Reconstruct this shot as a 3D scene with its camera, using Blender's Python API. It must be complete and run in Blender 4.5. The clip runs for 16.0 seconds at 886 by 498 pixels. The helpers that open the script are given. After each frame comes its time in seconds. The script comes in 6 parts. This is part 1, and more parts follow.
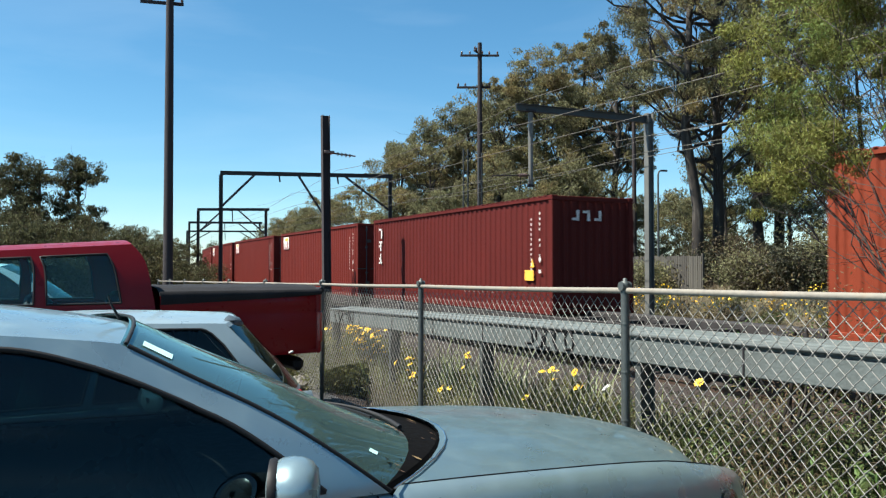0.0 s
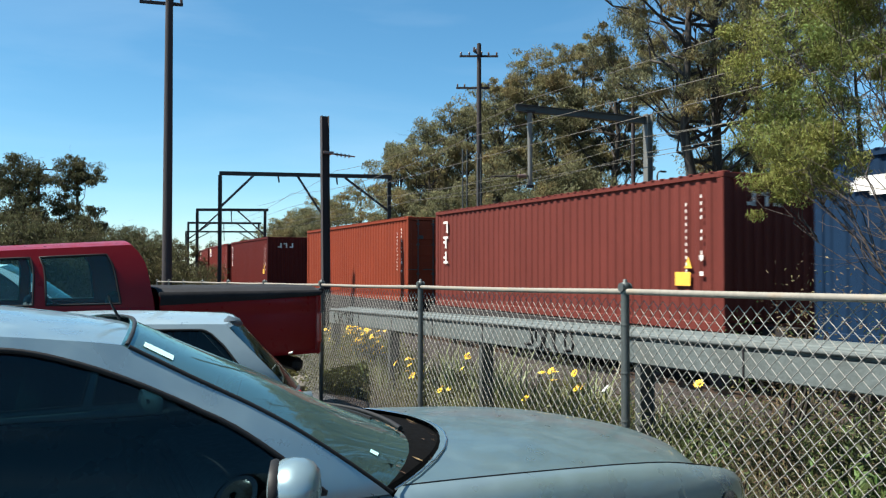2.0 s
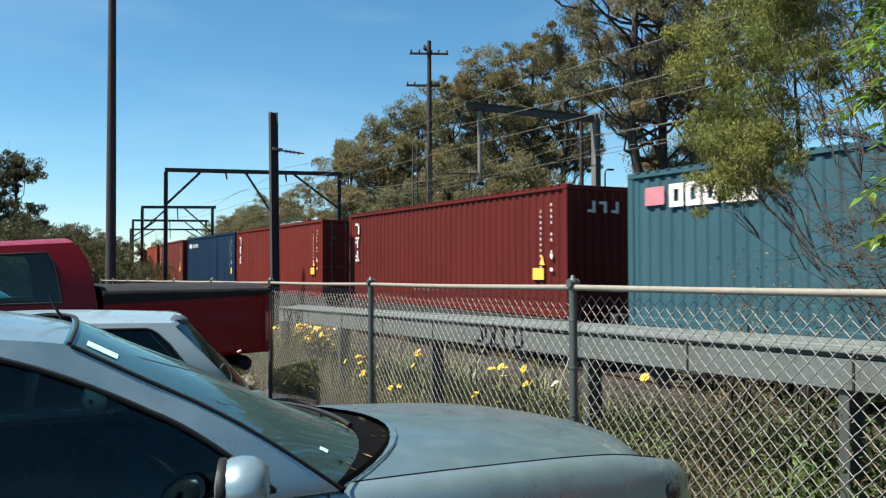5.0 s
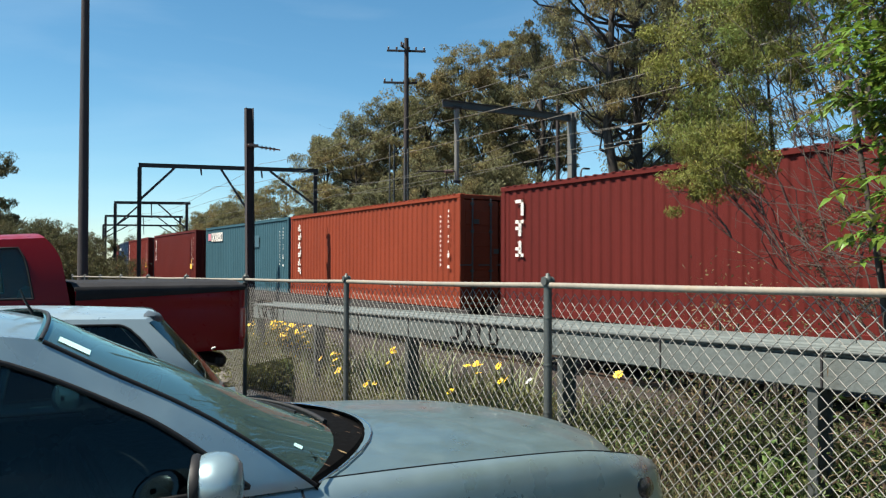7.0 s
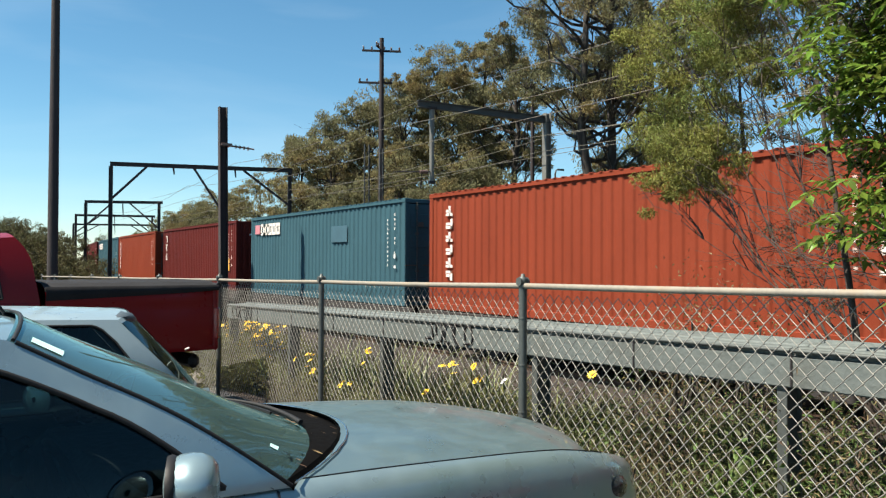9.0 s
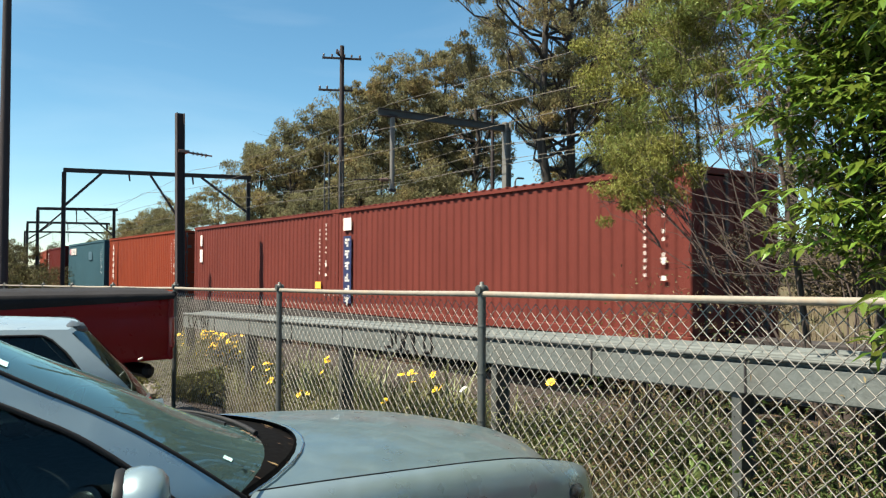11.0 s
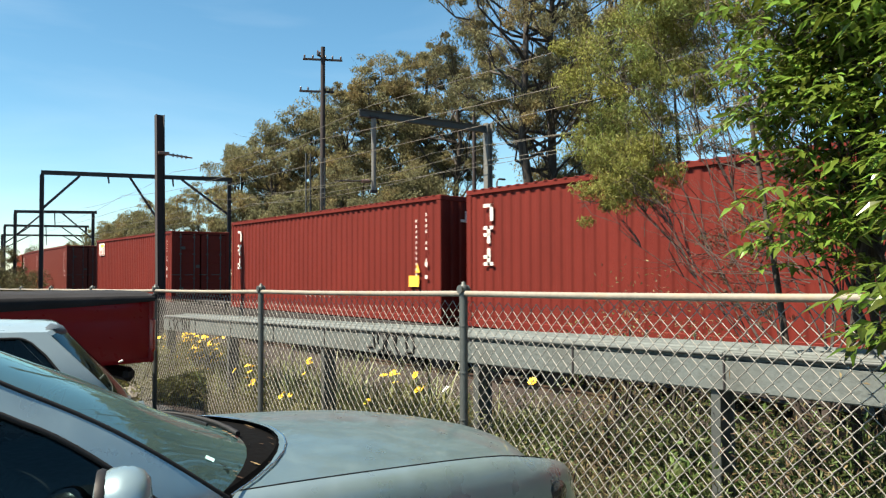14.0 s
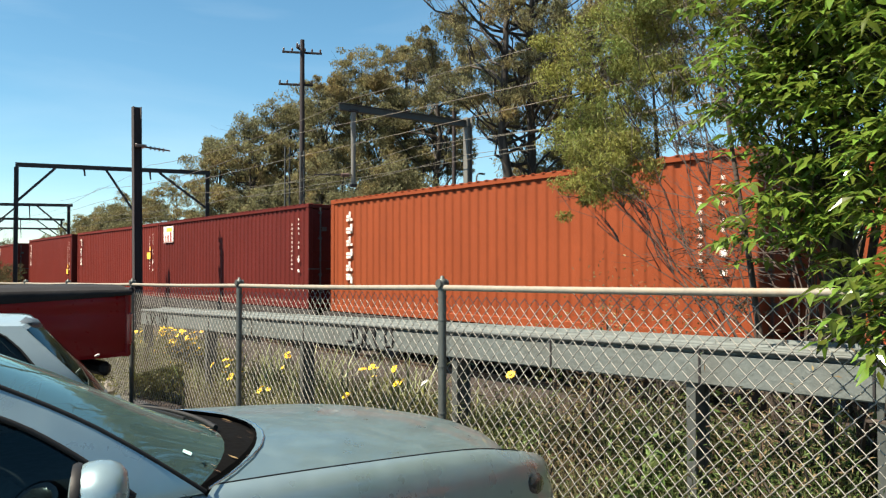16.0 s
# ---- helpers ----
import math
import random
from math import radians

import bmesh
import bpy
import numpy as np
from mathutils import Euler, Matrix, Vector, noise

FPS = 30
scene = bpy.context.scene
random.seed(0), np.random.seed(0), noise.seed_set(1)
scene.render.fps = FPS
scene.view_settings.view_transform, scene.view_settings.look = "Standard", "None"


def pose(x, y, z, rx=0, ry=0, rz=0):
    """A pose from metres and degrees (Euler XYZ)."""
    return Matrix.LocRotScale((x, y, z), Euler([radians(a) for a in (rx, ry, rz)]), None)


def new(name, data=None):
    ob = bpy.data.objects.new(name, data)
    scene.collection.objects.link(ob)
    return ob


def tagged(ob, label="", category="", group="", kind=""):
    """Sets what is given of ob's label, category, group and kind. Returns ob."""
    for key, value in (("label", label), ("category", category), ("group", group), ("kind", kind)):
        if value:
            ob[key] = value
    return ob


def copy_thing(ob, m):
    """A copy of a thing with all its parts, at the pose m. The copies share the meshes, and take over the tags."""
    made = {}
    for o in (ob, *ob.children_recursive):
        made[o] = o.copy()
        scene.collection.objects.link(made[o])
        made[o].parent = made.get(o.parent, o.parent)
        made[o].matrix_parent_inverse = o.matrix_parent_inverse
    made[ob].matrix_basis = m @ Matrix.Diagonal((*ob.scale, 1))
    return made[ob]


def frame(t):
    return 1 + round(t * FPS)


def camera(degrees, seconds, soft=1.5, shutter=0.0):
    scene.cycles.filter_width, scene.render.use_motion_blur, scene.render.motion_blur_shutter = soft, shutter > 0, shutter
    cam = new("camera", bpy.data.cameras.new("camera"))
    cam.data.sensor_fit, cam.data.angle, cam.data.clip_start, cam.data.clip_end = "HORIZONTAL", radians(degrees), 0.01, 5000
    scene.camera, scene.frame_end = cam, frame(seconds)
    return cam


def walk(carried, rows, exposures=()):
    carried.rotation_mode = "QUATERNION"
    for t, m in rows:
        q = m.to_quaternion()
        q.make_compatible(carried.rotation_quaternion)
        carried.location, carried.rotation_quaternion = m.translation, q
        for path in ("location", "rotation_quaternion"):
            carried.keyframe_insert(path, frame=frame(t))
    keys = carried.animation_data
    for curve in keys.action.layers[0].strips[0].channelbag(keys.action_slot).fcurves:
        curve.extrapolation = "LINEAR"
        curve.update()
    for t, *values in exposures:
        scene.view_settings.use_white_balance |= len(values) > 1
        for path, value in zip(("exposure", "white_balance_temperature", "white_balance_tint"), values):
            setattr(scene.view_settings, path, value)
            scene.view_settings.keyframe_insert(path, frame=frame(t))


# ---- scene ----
cam = camera(57.0, 16.0, soft=1.25, shutter=0.12)
PATH = [
    (0, 0.000, 0.000, 1.650, 91.31, -0.01, -25.36),
    (0.5, -0.002, -0.000, 1.651, 91.35, 1.23, -25.84),
    (1, -0.003, -0.002, 1.652, 91.38, 0.54, -25.51),
    (1.5, -0.006, -0.001, 1.652, 91.38, 0.23, -25.62),
    (2, -0.006, 0.002, 1.652, 91.35, -0.06, -25.43),
    (2.5, -0.005, 0.003, 1.651, 91.30, -0.06, -25.41),
    (3, -0.004, 0.004, 1.650, 91.25, -0.29, -26.00),
    (3.5, -0.007, -0.005, 1.649, 91.20, -0.17, -26.98),
    (6, -0.006, -0.012, 1.647, 91.10, 0.24, -29.66),
    (6.5, -0.004, -0.016, 1.645, 91.03, 0.21, -30.07),
    (7, -0.010, -0.020, 1.646, 91.01, -0.13, -30.56),
    (7.5, -0.021, -0.026, 1.645, 90.91, -0.21, -31.08),
    (8, -0.022, -0.028, 1.647, 90.92, -0.30, -31.45),
    (10.5, -0.013, -0.024, 1.646, 91.43, -0.08, -34.30),
    (11, -0.005, -0.021, 1.647, 91.62, -0.19, -35.10),
    (11.5, -0.009, -0.029, 1.646, 91.76, -0.19, -35.86),
    (12, -0.014, -0.034, 1.644, 91.90, -0.22, -36.44),
    (12.5, -0.013, -0.039, 1.641, 91.91, -0.22, -36.70),
    (13, -0.012, -0.035, 1.640, 91.85, 0.44, -36.13),
    (13.5, -0.010, -0.036, 1.639, 91.81, -0.25, -36.01),
    (14, -0.011, -0.036, 1.639, 91.71, 0.15, -36.34),
    (14.5, -0.012, -0.043, 1.640, 91.60, 0.03, -36.80),
    (15, -0.014, -0.044, 1.640, 91.47, 0.03, -37.22),
    (15.5, -0.014, -0.048, 1.639, 91.42, -0.36, -37.60),
    (16, -0.014, -0.048, 1.638, 91.31, 0.04, -37.77),
]
walk(cam, [(t, pose(x, y, z, rx, ry, rz)) for t, x, y, z, rx, ry, rz in PATH],
     ((0, 1.40, 6150, 8), (3.5, 1.40, 6150, 8), (6, 1.29, 6350, 9), (8, 1.40, 6550, 9), (10.5, 1.48, 6900, 10), (12, 1.66, 6950, 10), (14.5, 1.67, 7000, 10), (16, 1.63, 7080, 10)))   # the film camera opens up and warms a little

# ---- world and sun ----
SUN = Vector((-0.505, 0.135, 0.853)).normalized()   # towards the sun
world = bpy.data.worlds.new("world")
scene.world = world
world.use_nodes = True
wn, wl = world.node_tree.nodes, world.node_tree.links
sky = wn.new("ShaderNodeTexSky")
sky.sky_type, sky.sun_disc = "NISHITA", False
sky.sun_elevation = math.asin(SUN.z)
sky.sun_rotation = math.atan2(SUN.x, SUN.y)
sky.altitude = 900
sky.air_density, sky.dust_density, sky.ozone_density = 1.0, 0.0, 2.5
wn["Background"].inputs[1].default_value = 0.046
tint = wn.new("ShaderNodeHueSaturation")        # a clear, slightly cyan spring sky
tint.inputs["Saturation"].default_value, tint.inputs["Hue"].default_value, tint.inputs["Value"].default_value = 1.14, 0.485, 1.2
wl.new(sky.outputs[0], tint.inputs["Color"])
clear = wn.new("ShaderNodeMix")
clear.data_type, clear.blend_type = "RGBA", "MULTIPLY"
clear.inputs[0].default_value, clear.inputs[7].default_value = 1.0, (0.87, 1.0, 1.04, 1)
wl.new(tint.outputs[0], clear.inputs[6])
# thin high cloud: faint drawn-out wisps
where, wisp, veil, cloud = wn.new("ShaderNodeTexCoord"), wn.new("ShaderNodeTexNoise"), wn.new("ShaderNodeMapRange"), wn.new("ShaderNodeMix")
drawn = wn.new("ShaderNodeMapping")
drawn.inputs["Scale"].default_value, drawn.inputs["Rotation"].default_value = (1.0, 1.0, 4.5), (0.35, 0.2, 0.0)
wl.new(where.outputs["Generated"], drawn.inputs[0])
wl.new(drawn.outputs[0], wisp.inputs["Vector"])
wisp.inputs["Scale"].default_value, wisp.inputs["Detail"].default_value, wisp.inputs["Distortion"].default_value = 2.2, 6.0, 0.6
veil.inputs[1].default_value, veil.inputs[2].default_value, veil.inputs[4].default_value = 0.42, 0.80, 0.14
wl.new(wisp.outputs[0], veil.inputs[0])
cloud.data_type = "RGBA"
cloud.inputs[7].default_value = (9.0, 10.2, 11.0, 1)
wl.new(veil.outputs[0], cloud.inputs[0])
wl.new(clear.outputs[2], cloud.inputs[6])
wl.new(cloud.outputs[2], wn["Background"].inputs[0])
sun = new("sun", bpy.data.lights.new("sun", "SUN"))
sun.data.energy, sun.data.angle, sun.data.color = 5.0, radians(0.53), (1.0, 0.93, 0.80)
sun.matrix_world = Matrix.Translation((0, 0, 40)) @ SUN.to_track_quat("Z", "Y").to_matrix().to_4x4()

# ---- mesh tools ----
rng = random.Random(7)


class MB:
    """Collects vertices and faces of one mesh."""
    def __init__(self):
        self.v, self.f, self.s = [], [], []

    def add(self, vs, fs, smooth=False):
        n = len(self.v)
        self.v += [tuple(p) for p in vs]
        self.f += [tuple(i + n for i in q) for q in fs]
        self.s += [smooth] * len(fs)
        return self

    def box(self, c, size, bev=0.0, m=None):
        hx, hy, hz = (s / 2 for s in size)
        b = min(bev, hx * .9, hy * .9, hz * .9)
        if b <= 0:
            vs = [(x * hx, y * hy, z * hz) for x in (-1, 1) for y in (-1, 1) for z in (-1, 1)]
            fs = [(0, 1, 3, 2), (4, 6, 7, 5), (0, 4, 5, 1), (2, 3, 7, 6), (0, 2, 6, 4), (1, 5, 7, 3)]
        else:
            vs, idx = [], {}
            for x in (-1, 1):
                for y in (-1, 1):
                    for z in (-1, 1):
                        for k in range(3):
                            idx[x, y, z, k] = len(vs)
                            d = [hx, hy, hz]
                            vs.append(tuple(s * (d[i] if i == k else d[i] - b) for i, s in enumerate((x, y, z))))
            fs = []
            for k in range(3):
                for s in (-1, 1):
                    o = [i for i in range(3) if i != k]
                    q = []
                    for a, c2 in ((-1, -1), (1, -1), (1, 1), (-1, 1)):
                        p = [0, 0, 0]
                        p[k], p[o[0]], p[o[1]] = s, a, c2
                        q.append(idx[(*p, k)])
                    flip = (s > 0) != (k != 1)
                    fs.append(tuple(reversed(q)) if flip else tuple(q))
            for k in range(3):
                o = [i for i in range(3) if i != k]
                for a in (-1, 1):
                    for c2 in (-1, 1):
                        p0, p1 = [0, 0, 0], [0, 0, 0]
                        p0[k], p1[k] = -1, 1
                        p0[o[0]] = p1[o[0]] = a
                        p0[o[1]] = p1[o[1]] = c2
                        fs.append((idx[(*p0, o[0])], idx[(*p1, o[0])], idx[(*p1, o[1])], idx[(*p0, o[1])]))
            for x in (-1, 1):
                for y in (-1, 1):
                    for z in (-1, 1):
                        fs.append(tuple(idx[x, y, z, k] for k in range(3)))
        m = (m or Matrix()) if c is None else Matrix.Translation(c) @ (m or Matrix())
        return self.add([m @ Vector(p) for p in vs], fs)

    def beam(self, p0, p1, w, h, bev=0.0):
        """A bar from p0 to p1, w wide and h high."""
        p0, p1 = Vector(p0), Vector(p1)
        d = p1 - p0
        q = d.to_track_quat("X", "Z").to_matrix().to_4x4()
        return self.box((p0 + p1) / 2, (d.length, w, h), bev, q)

    def tube(self, pts, rads, n=8, cap=True):
        pts = [Vector(p) for p in pts]
        if not hasattr(rads, "__len__"):
            rads = [rads] * len(pts)
        base, vs, fs = 0, [], []
        up = None
        for i, p in enumerate(pts):
            d = (pts[min(i + 1, len(pts) - 1)] - pts[max(i - 1, 0)]).normalized()
            if up is None:
                up = d.orthogonal().normalized()
            else:
                up = (up - d * up.dot(d))
                up = up.normalized() if up.length > 1e-6 else d.orthogonal().normalized()
            s = d.cross(up)
            for k in range(n):
                a = 2 * math.pi * k / n
                vs.append(p + (up * math.cos(a) + s * math.sin(a)) * rads[i])
        for i in range(len(pts) - 1):
            for k in range(n):
                k2 = (k + 1) % n
                fs.append((i * n + k, i * n + k2, (i + 1) * n + k2, (i + 1) * n + k))
        self.add(vs, fs, n > 5)
        if cap:
            self.add(vs[:n], [tuple(reversed(range(n)))])
            self.add(vs[-n:], [tuple(range(n))])
        return self

    def cyl(self, p0, p1, r0, r1=None, n=12):
        return self.tube([p0, p1], [r0, r0 if r1 is None else r1], n)

    def grid(self, rows, smooth=True, flip=False, close=False):
        """A sheet through rows of points."""
        n = len(rows[0])
        fs = []
        for i in range(len(rows) - 1):
            for k in range(n - (0 if close else 1)):
                k2 = (k + 1) % n
                q = (i * n + k, i * n + k2, (i + 1) * n + k2, (i + 1) * n + k)
                fs.append(tuple(reversed(q)) if flip else q)
        return self.add([p for r in rows for p in r], fs, smooth)

    def disc_rings(self, rings, axis_m, n=24):
        """A turned body: rings of (radius, height along z), put at axis_m."""
        rows = [[axis_m @ Vector((r * math.cos(2 * math.pi * k / n), r * math.sin(2 * math.pi * k / n), z)) for k in range(n)] for r, z in rings]
        return self.grid(rows, True, False, True)

    def weld(self):
        """Join vertices in the same place, so that a smooth sheet shades as one."""
        seen, to, vs = {}, [], []
        for p in self.v:
            k = tuple(round(c, 5) for c in p)
            if k not in seen:
                seen[k] = len(vs)
                vs.append(p)
            to.append(seen[k])
        self.v, self.f = vs, [tuple(to[i] for i in q) for q in self.f]
        return self

    def mesh(self, name):
        me = bpy.data.meshes.new(name)
        me.from_pydata(self.v, [], self.f)
        me.polygons.foreach_set("use_smooth", self.s)
        me.update()
        return me


def part(name, mb, material, parent=None, label="", kind=""):
    """One mesh object, under a thing or a part."""
    me = mb.mesh(name) if isinstance(mb, MB) else mb
    if material is not None and not me.materials:
        me.materials.append(material)
    ob = new(name, me)
    if parent is not None:
        ob.parent = parent
    return tagged(ob, label, "", "", kind)


def thing(name, label, category, m=None, group="", kind=""):
    ob = new(name)
    ob.empty_display_size = 0.2
    if m is not None:
        ob.matrix_world = m
    return tagged(ob, label, category, group, kind)


def recolour(ob, rgb):
    for o in (ob, *ob.children_recursive):
        o.color = (*rgb, 1)


# ---- materials ----
def mat(name, rgb, rough=0.6, metal=0.0, var=0.15, scale=4.0, fine=40.0, bump=0.0, bump_scale=60.0, second=None, patch=0.5,
        coat=0.0, use_object_colour=False, spec=0.5, rnd=0.0, island=0.0, stretch=(1, 1, 1), trans=0.0, soft=(0.08, 0.12)):
    """A procedural surface: base colour with broad stains and fine grain, and a fine relief."""
    ma = bpy.data.materials.new(name)
    ma.use_nodes = True
    nt = ma.node_tree
    N, L = nt.nodes, nt.links
    b = N["Principled BSDF"]
    tc = N.new("ShaderNodeTexCoord")
    mp = N.new("ShaderNodeMapping")
    mp.inputs["Scale"].default_value = stretch
    L.new(tc.outputs["Object"], mp.inputs[0])

    def noise_node(s, detail=4.0):
        n = N.new("ShaderNodeTexNoise")
        n.inputs["Scale"].default_value, n.inputs["Detail"].default_value = s, detail
        L.new(mp.outputs[0], n.inputs["Vector"])
        return n
    big, small = noise_node(scale), noise_node(fine, 6.0)
    if use_object_colour:
        oi = N.new("ShaderNodeObjectInfo")
        base = oi.outputs["Color"]
    else:
        c = N.new("ShaderNodeRGB")
        c.outputs[0].default_value = (*rgb, 1)
        base = c.outputs[0]
    if second is not None:
        mx = N.new("ShaderNodeMix")
        mx.data_type = "RGBA"
        rp = N.new("ShaderNodeMapRange")
        rp.inputs[1].default_value, rp.inputs[2].default_value = patch - soft[0], patch + soft[1]
        L.new(big.outputs[0], rp.inputs[0])
        L.new(rp.outputs[0], mx.inputs[0])
        L.new(base, mx.inputs[6])
        mx.inputs[7].default_value = (*second, 1)
        base = mx.outputs[2]
    hs = N.new("ShaderNodeHueSaturation")
    L.new(base, hs.inputs["Color"])
    ad = N.new("ShaderNodeMath")
    ad.operation = "ADD"
    L.new(big.outputs[0], ad.inputs[0])
    L.new(small.outputs[0], ad.inputs[1])
    mr = N.new("ShaderNodeMapRange")
    mr.inputs[1].default_value, mr.inputs[2].default_value = 0.6, 1.4
    mr.inputs[3].default_value, mr.inputs[4].default_value = 1 - var, 1 + var
    L.new(ad.outputs[0], mr.inputs[0])
    val = mr.outputs[0]
    for amount, node, sock in ((rnd, "ShaderNodeObjectInfo", "Random"), (island, "ShaderNodeNewGeometry", "Random Per Island")):
        if amount:
            r = N.new(node)
            m2 = N.new("ShaderNodeMapRange")
            m2.inputs[3].default_value, m2.inputs[4].default_value = 1 - amount, 1 + amount
            L.new(r.outputs[sock], m2.inputs[0])
            mu = N.new("ShaderNodeMath")
            mu.operation = "MULTIPLY"
            L.new(val, mu.inputs[0])
            L.new(m2.outputs[0], mu.inputs[1])
            val = mu.outputs[0]
            if node == "ShaderNodeNewGeometry":
                h = N.new("ShaderNodeMapRange")
                h.inputs[3].default_value, h.inputs[4].default_value = 0.5 - 0.06 * amount, 0.5 + 0.05 * amount
                L.new(r.outputs[sock], h.inputs[0])
                L.new(h.outputs[0], hs.inputs["Hue"])
    L.new(val, hs.inputs["Value"])
    L.new(hs.outputs[0], b.inputs["Base Color"])
    ro = N.new("ShaderNodeMapRange")
    ro.inputs[1].default_value, ro.inputs[2].default_value = 0.3, 0.7
    ro.inputs[3].default_value, ro.inputs[4].default_value = max(rough - 0.1, 0.02), min(rough + 0.1, 1)
    L.new(small.outputs[0], ro.inputs[0])
    L.new(ro.outputs[0], b.inputs["Roughness"])
    b.inputs["Metallic"].default_value = metal
    b.inputs["Specular IOR Level"].default_value = spec
    b.inputs["Coat Weight"].default_value = coat
    b.inputs["Coat Roughness"].default_value = 0.06
    if trans:
        tl, ms, out = N.new("ShaderNodeBsdfTranslucent"), N.new("ShaderNodeMixShader"), N["Material Output"]
        L.new(hs.outputs[0], tl.inputs[0])
        ms.inputs[0].default_value = trans
        L.new(b.outputs[0], ms.inputs[1])
        L.new(tl.outputs[0], ms.inputs[2])
        L.new(ms.outputs[0], out.inputs[0])
    if bump:
        n = noise_node(bump_scale, 5.0)
        bp = N.new("ShaderNodeBump")
        bp.inputs["Strength"].default_value, bp.inputs["Distance"].default_value = bump, 0.02
        L.new(n.outputs[0], bp.inputs["Height"])
        L.new(bp.outputs[0], b.inputs["Normal"])
    return ma


def glass(name, rgb, tint=0.6, ior=1.55, shine=(1, 1, 1), dust_sheen=0.0):
    """Thin tinted window glass: a clear sheet that darkens what is behind it, with a glossy face."""
    ma = bpy.data.materials.new(name)
    ma.use_nodes = True
    N, L = ma.node_tree.nodes, ma.node_tree.links
    N.remove(N["Principled BSDF"])
    tr, gl, fr, mx = N.new("ShaderNodeBsdfTransparent"), N.new("ShaderNodeBsdfGlossy"), N.new("ShaderNodeFresnel"), N.new("ShaderNodeMixShader")
    tr.inputs[0].default_value = (*[c * tint for c in rgb], 1)
    gl.inputs["Roughness"].default_value = 0.02
    fr.inputs[0].default_value = ior
    gl.inputs["Color"].default_value = (*shine, 1)
    L.new(fr.outputs[0], mx.inputs[0])
    L.new(tr.outputs[0], mx.inputs[1])
    L.new(gl.outputs[0], mx.inputs[2])
    out = mx
    # teal diffuse share: sky reflection put into the glass colour, with a little dust
    if dust_sheen:
        df, m2 = N.new("ShaderNodeBsdfDiffuse"), N.new("ShaderNodeMixShader")
        df.inputs[0].default_value = (0.22, 0.42, 0.44, 1)
        m2.inputs[0].default_value = dust_sheen
        L.new(mx.outputs[0], m2.inputs[1])
        L.new(df.outputs[0], m2.inputs[2])
        out = m2
    L.new(out.outputs[0], N["Material Output"].inputs[0])
    return ma


M_ASPHALT = mat("asphalt", (0.055, 0.055, 0.058), 0.85, var=0.3, scale=0.6, fine=90, bump=0.5, bump_scale=160)
M_SOIL = mat("soil", (0.03, 0.0198, 0.015), 0.95, var=0.45, scale=0.5, fine=14, bump=0.8, bump_scale=20, second=(0.0316, 0.0316, 0.015), patch=0.58)
M_BALLAST = mat("ballast", (0.0221, 0.015, 0.0122), 0.95, var=0.5, scale=0.7, fine=18, bump=1.0, bump_scale=25)
M_DRYGRASS = mat("dry_grass", (0.0672, 0.0521, 0.03), 0.9, var=0.35, scale=0.3, fine=9, bump=0.6, bump_scale=10, second=(0.0458, 0.0435, 0.0213), patch=0.54, island=0.3)
M_GALV = mat("galvanised_steel", (0.0774, 0.0857, 0.0829), 0.55, 0.4, var=0.18, scale=5, fine=60)
M_MESHWIRE = mat("mesh_wire", (0.2133, 0.207, 0.1896), 0.6, 0.2, var=0.25, scale=3, fine=50)
M_RUSTPIPE = mat("weathered_pipe", (0.1991, 0.1797, 0.1493), 0.7, 0.1, var=0.25, scale=6, fine=50, second=(0.1991, 0.1493, 0.0995), patch=0.62)
M_GUARD = mat("guard_steel", (0.1106, 0.128, 0.1248), 0.65, 0.15, var=0.28, scale=2.5, fine=55, second=(0.0829, 0.0909, 0.0853), patch=0.56, bump=0.25, bump_scale=45)
M_DARKSTEEL = mat("dark_steel", (0.030, 0.027, 0.029), 0.65, 0.3, var=0.3, scale=3, fine=30)
M_GREYSTEEL = mat("grey_steel", (0.0525, 0.0581, 0.0597), 0.6, 0.3, var=0.25, scale=2, fine=30)
M_PALESTEEL = mat("pale_steel", (0.1327, 0.1327, 0.1217), 0.6, 0.2, var=0.25, scale=2, fine=30)
M_POLE = mat("dark_timber", (0.030, 0.024, 0.026), 0.9, var=0.35, scale=3, fine=40, stretch=(6, 6, 0.5), bump=0.4, bump_scale=30)
M_PAINT = mat("container_paint", (0.3, 0.06, 0.05), 0.65, 0.0, var=0.18, scale=1.3, fine=26, use_object_colour=True, second=None, spec=0.15, stretch=(1, 1, 0.35))
M_WAGON = mat("wagon_black", (0.03, 0.026, 0.025), 0.8, 0.2, var=0.4, scale=3, fine=30)
M_RUST = mat("rail_steel", (0.0885, 0.0553, 0.0387), 0.6, 0.5, var=0.3, scale=4, fine=40)
M_SLEEPER = mat("sleeper", (0.0592, 0.0537, 0.049), 0.9, var=0.25, scale=3, fine=30, rnd=0.2)
M_WHITE = mat("white_marking", (0.66, 0.62, 0.58), 0.6, var=0.12, scale=6, fine=40)
M_YELLOW = mat("yellow_label", (0.80, 0.42, 0.05), 0.6, var=0.1, scale=6)
M_BARK = mat("gum_bark", (0.0304, 0.0249, 0.021), 0.9, var=0.35, scale=1.5, fine=12, stretch=(3, 3, 0.5), second=(0.0885, 0.0774, 0.0664), patch=0.60)
M_LEAF = mat("gum_leaf", (0.168, 0.162, 0.086), 0.7, var=0.25, scale=0.25, fine=2.0, island=0.5, second=(0.205, 0.155, 0.068), patch=0.55, trans=0.38, spec=0.2)
M_LEAF_WATTLE = mat("wattle_leaf", (0.215, 0.215, 0.055), 0.6, var=0.28, scale=0.7, fine=3.0, island=0.5, second=(0.135, 0.165, 0.045), patch=0.55, trans=0.36, spec=0.25)
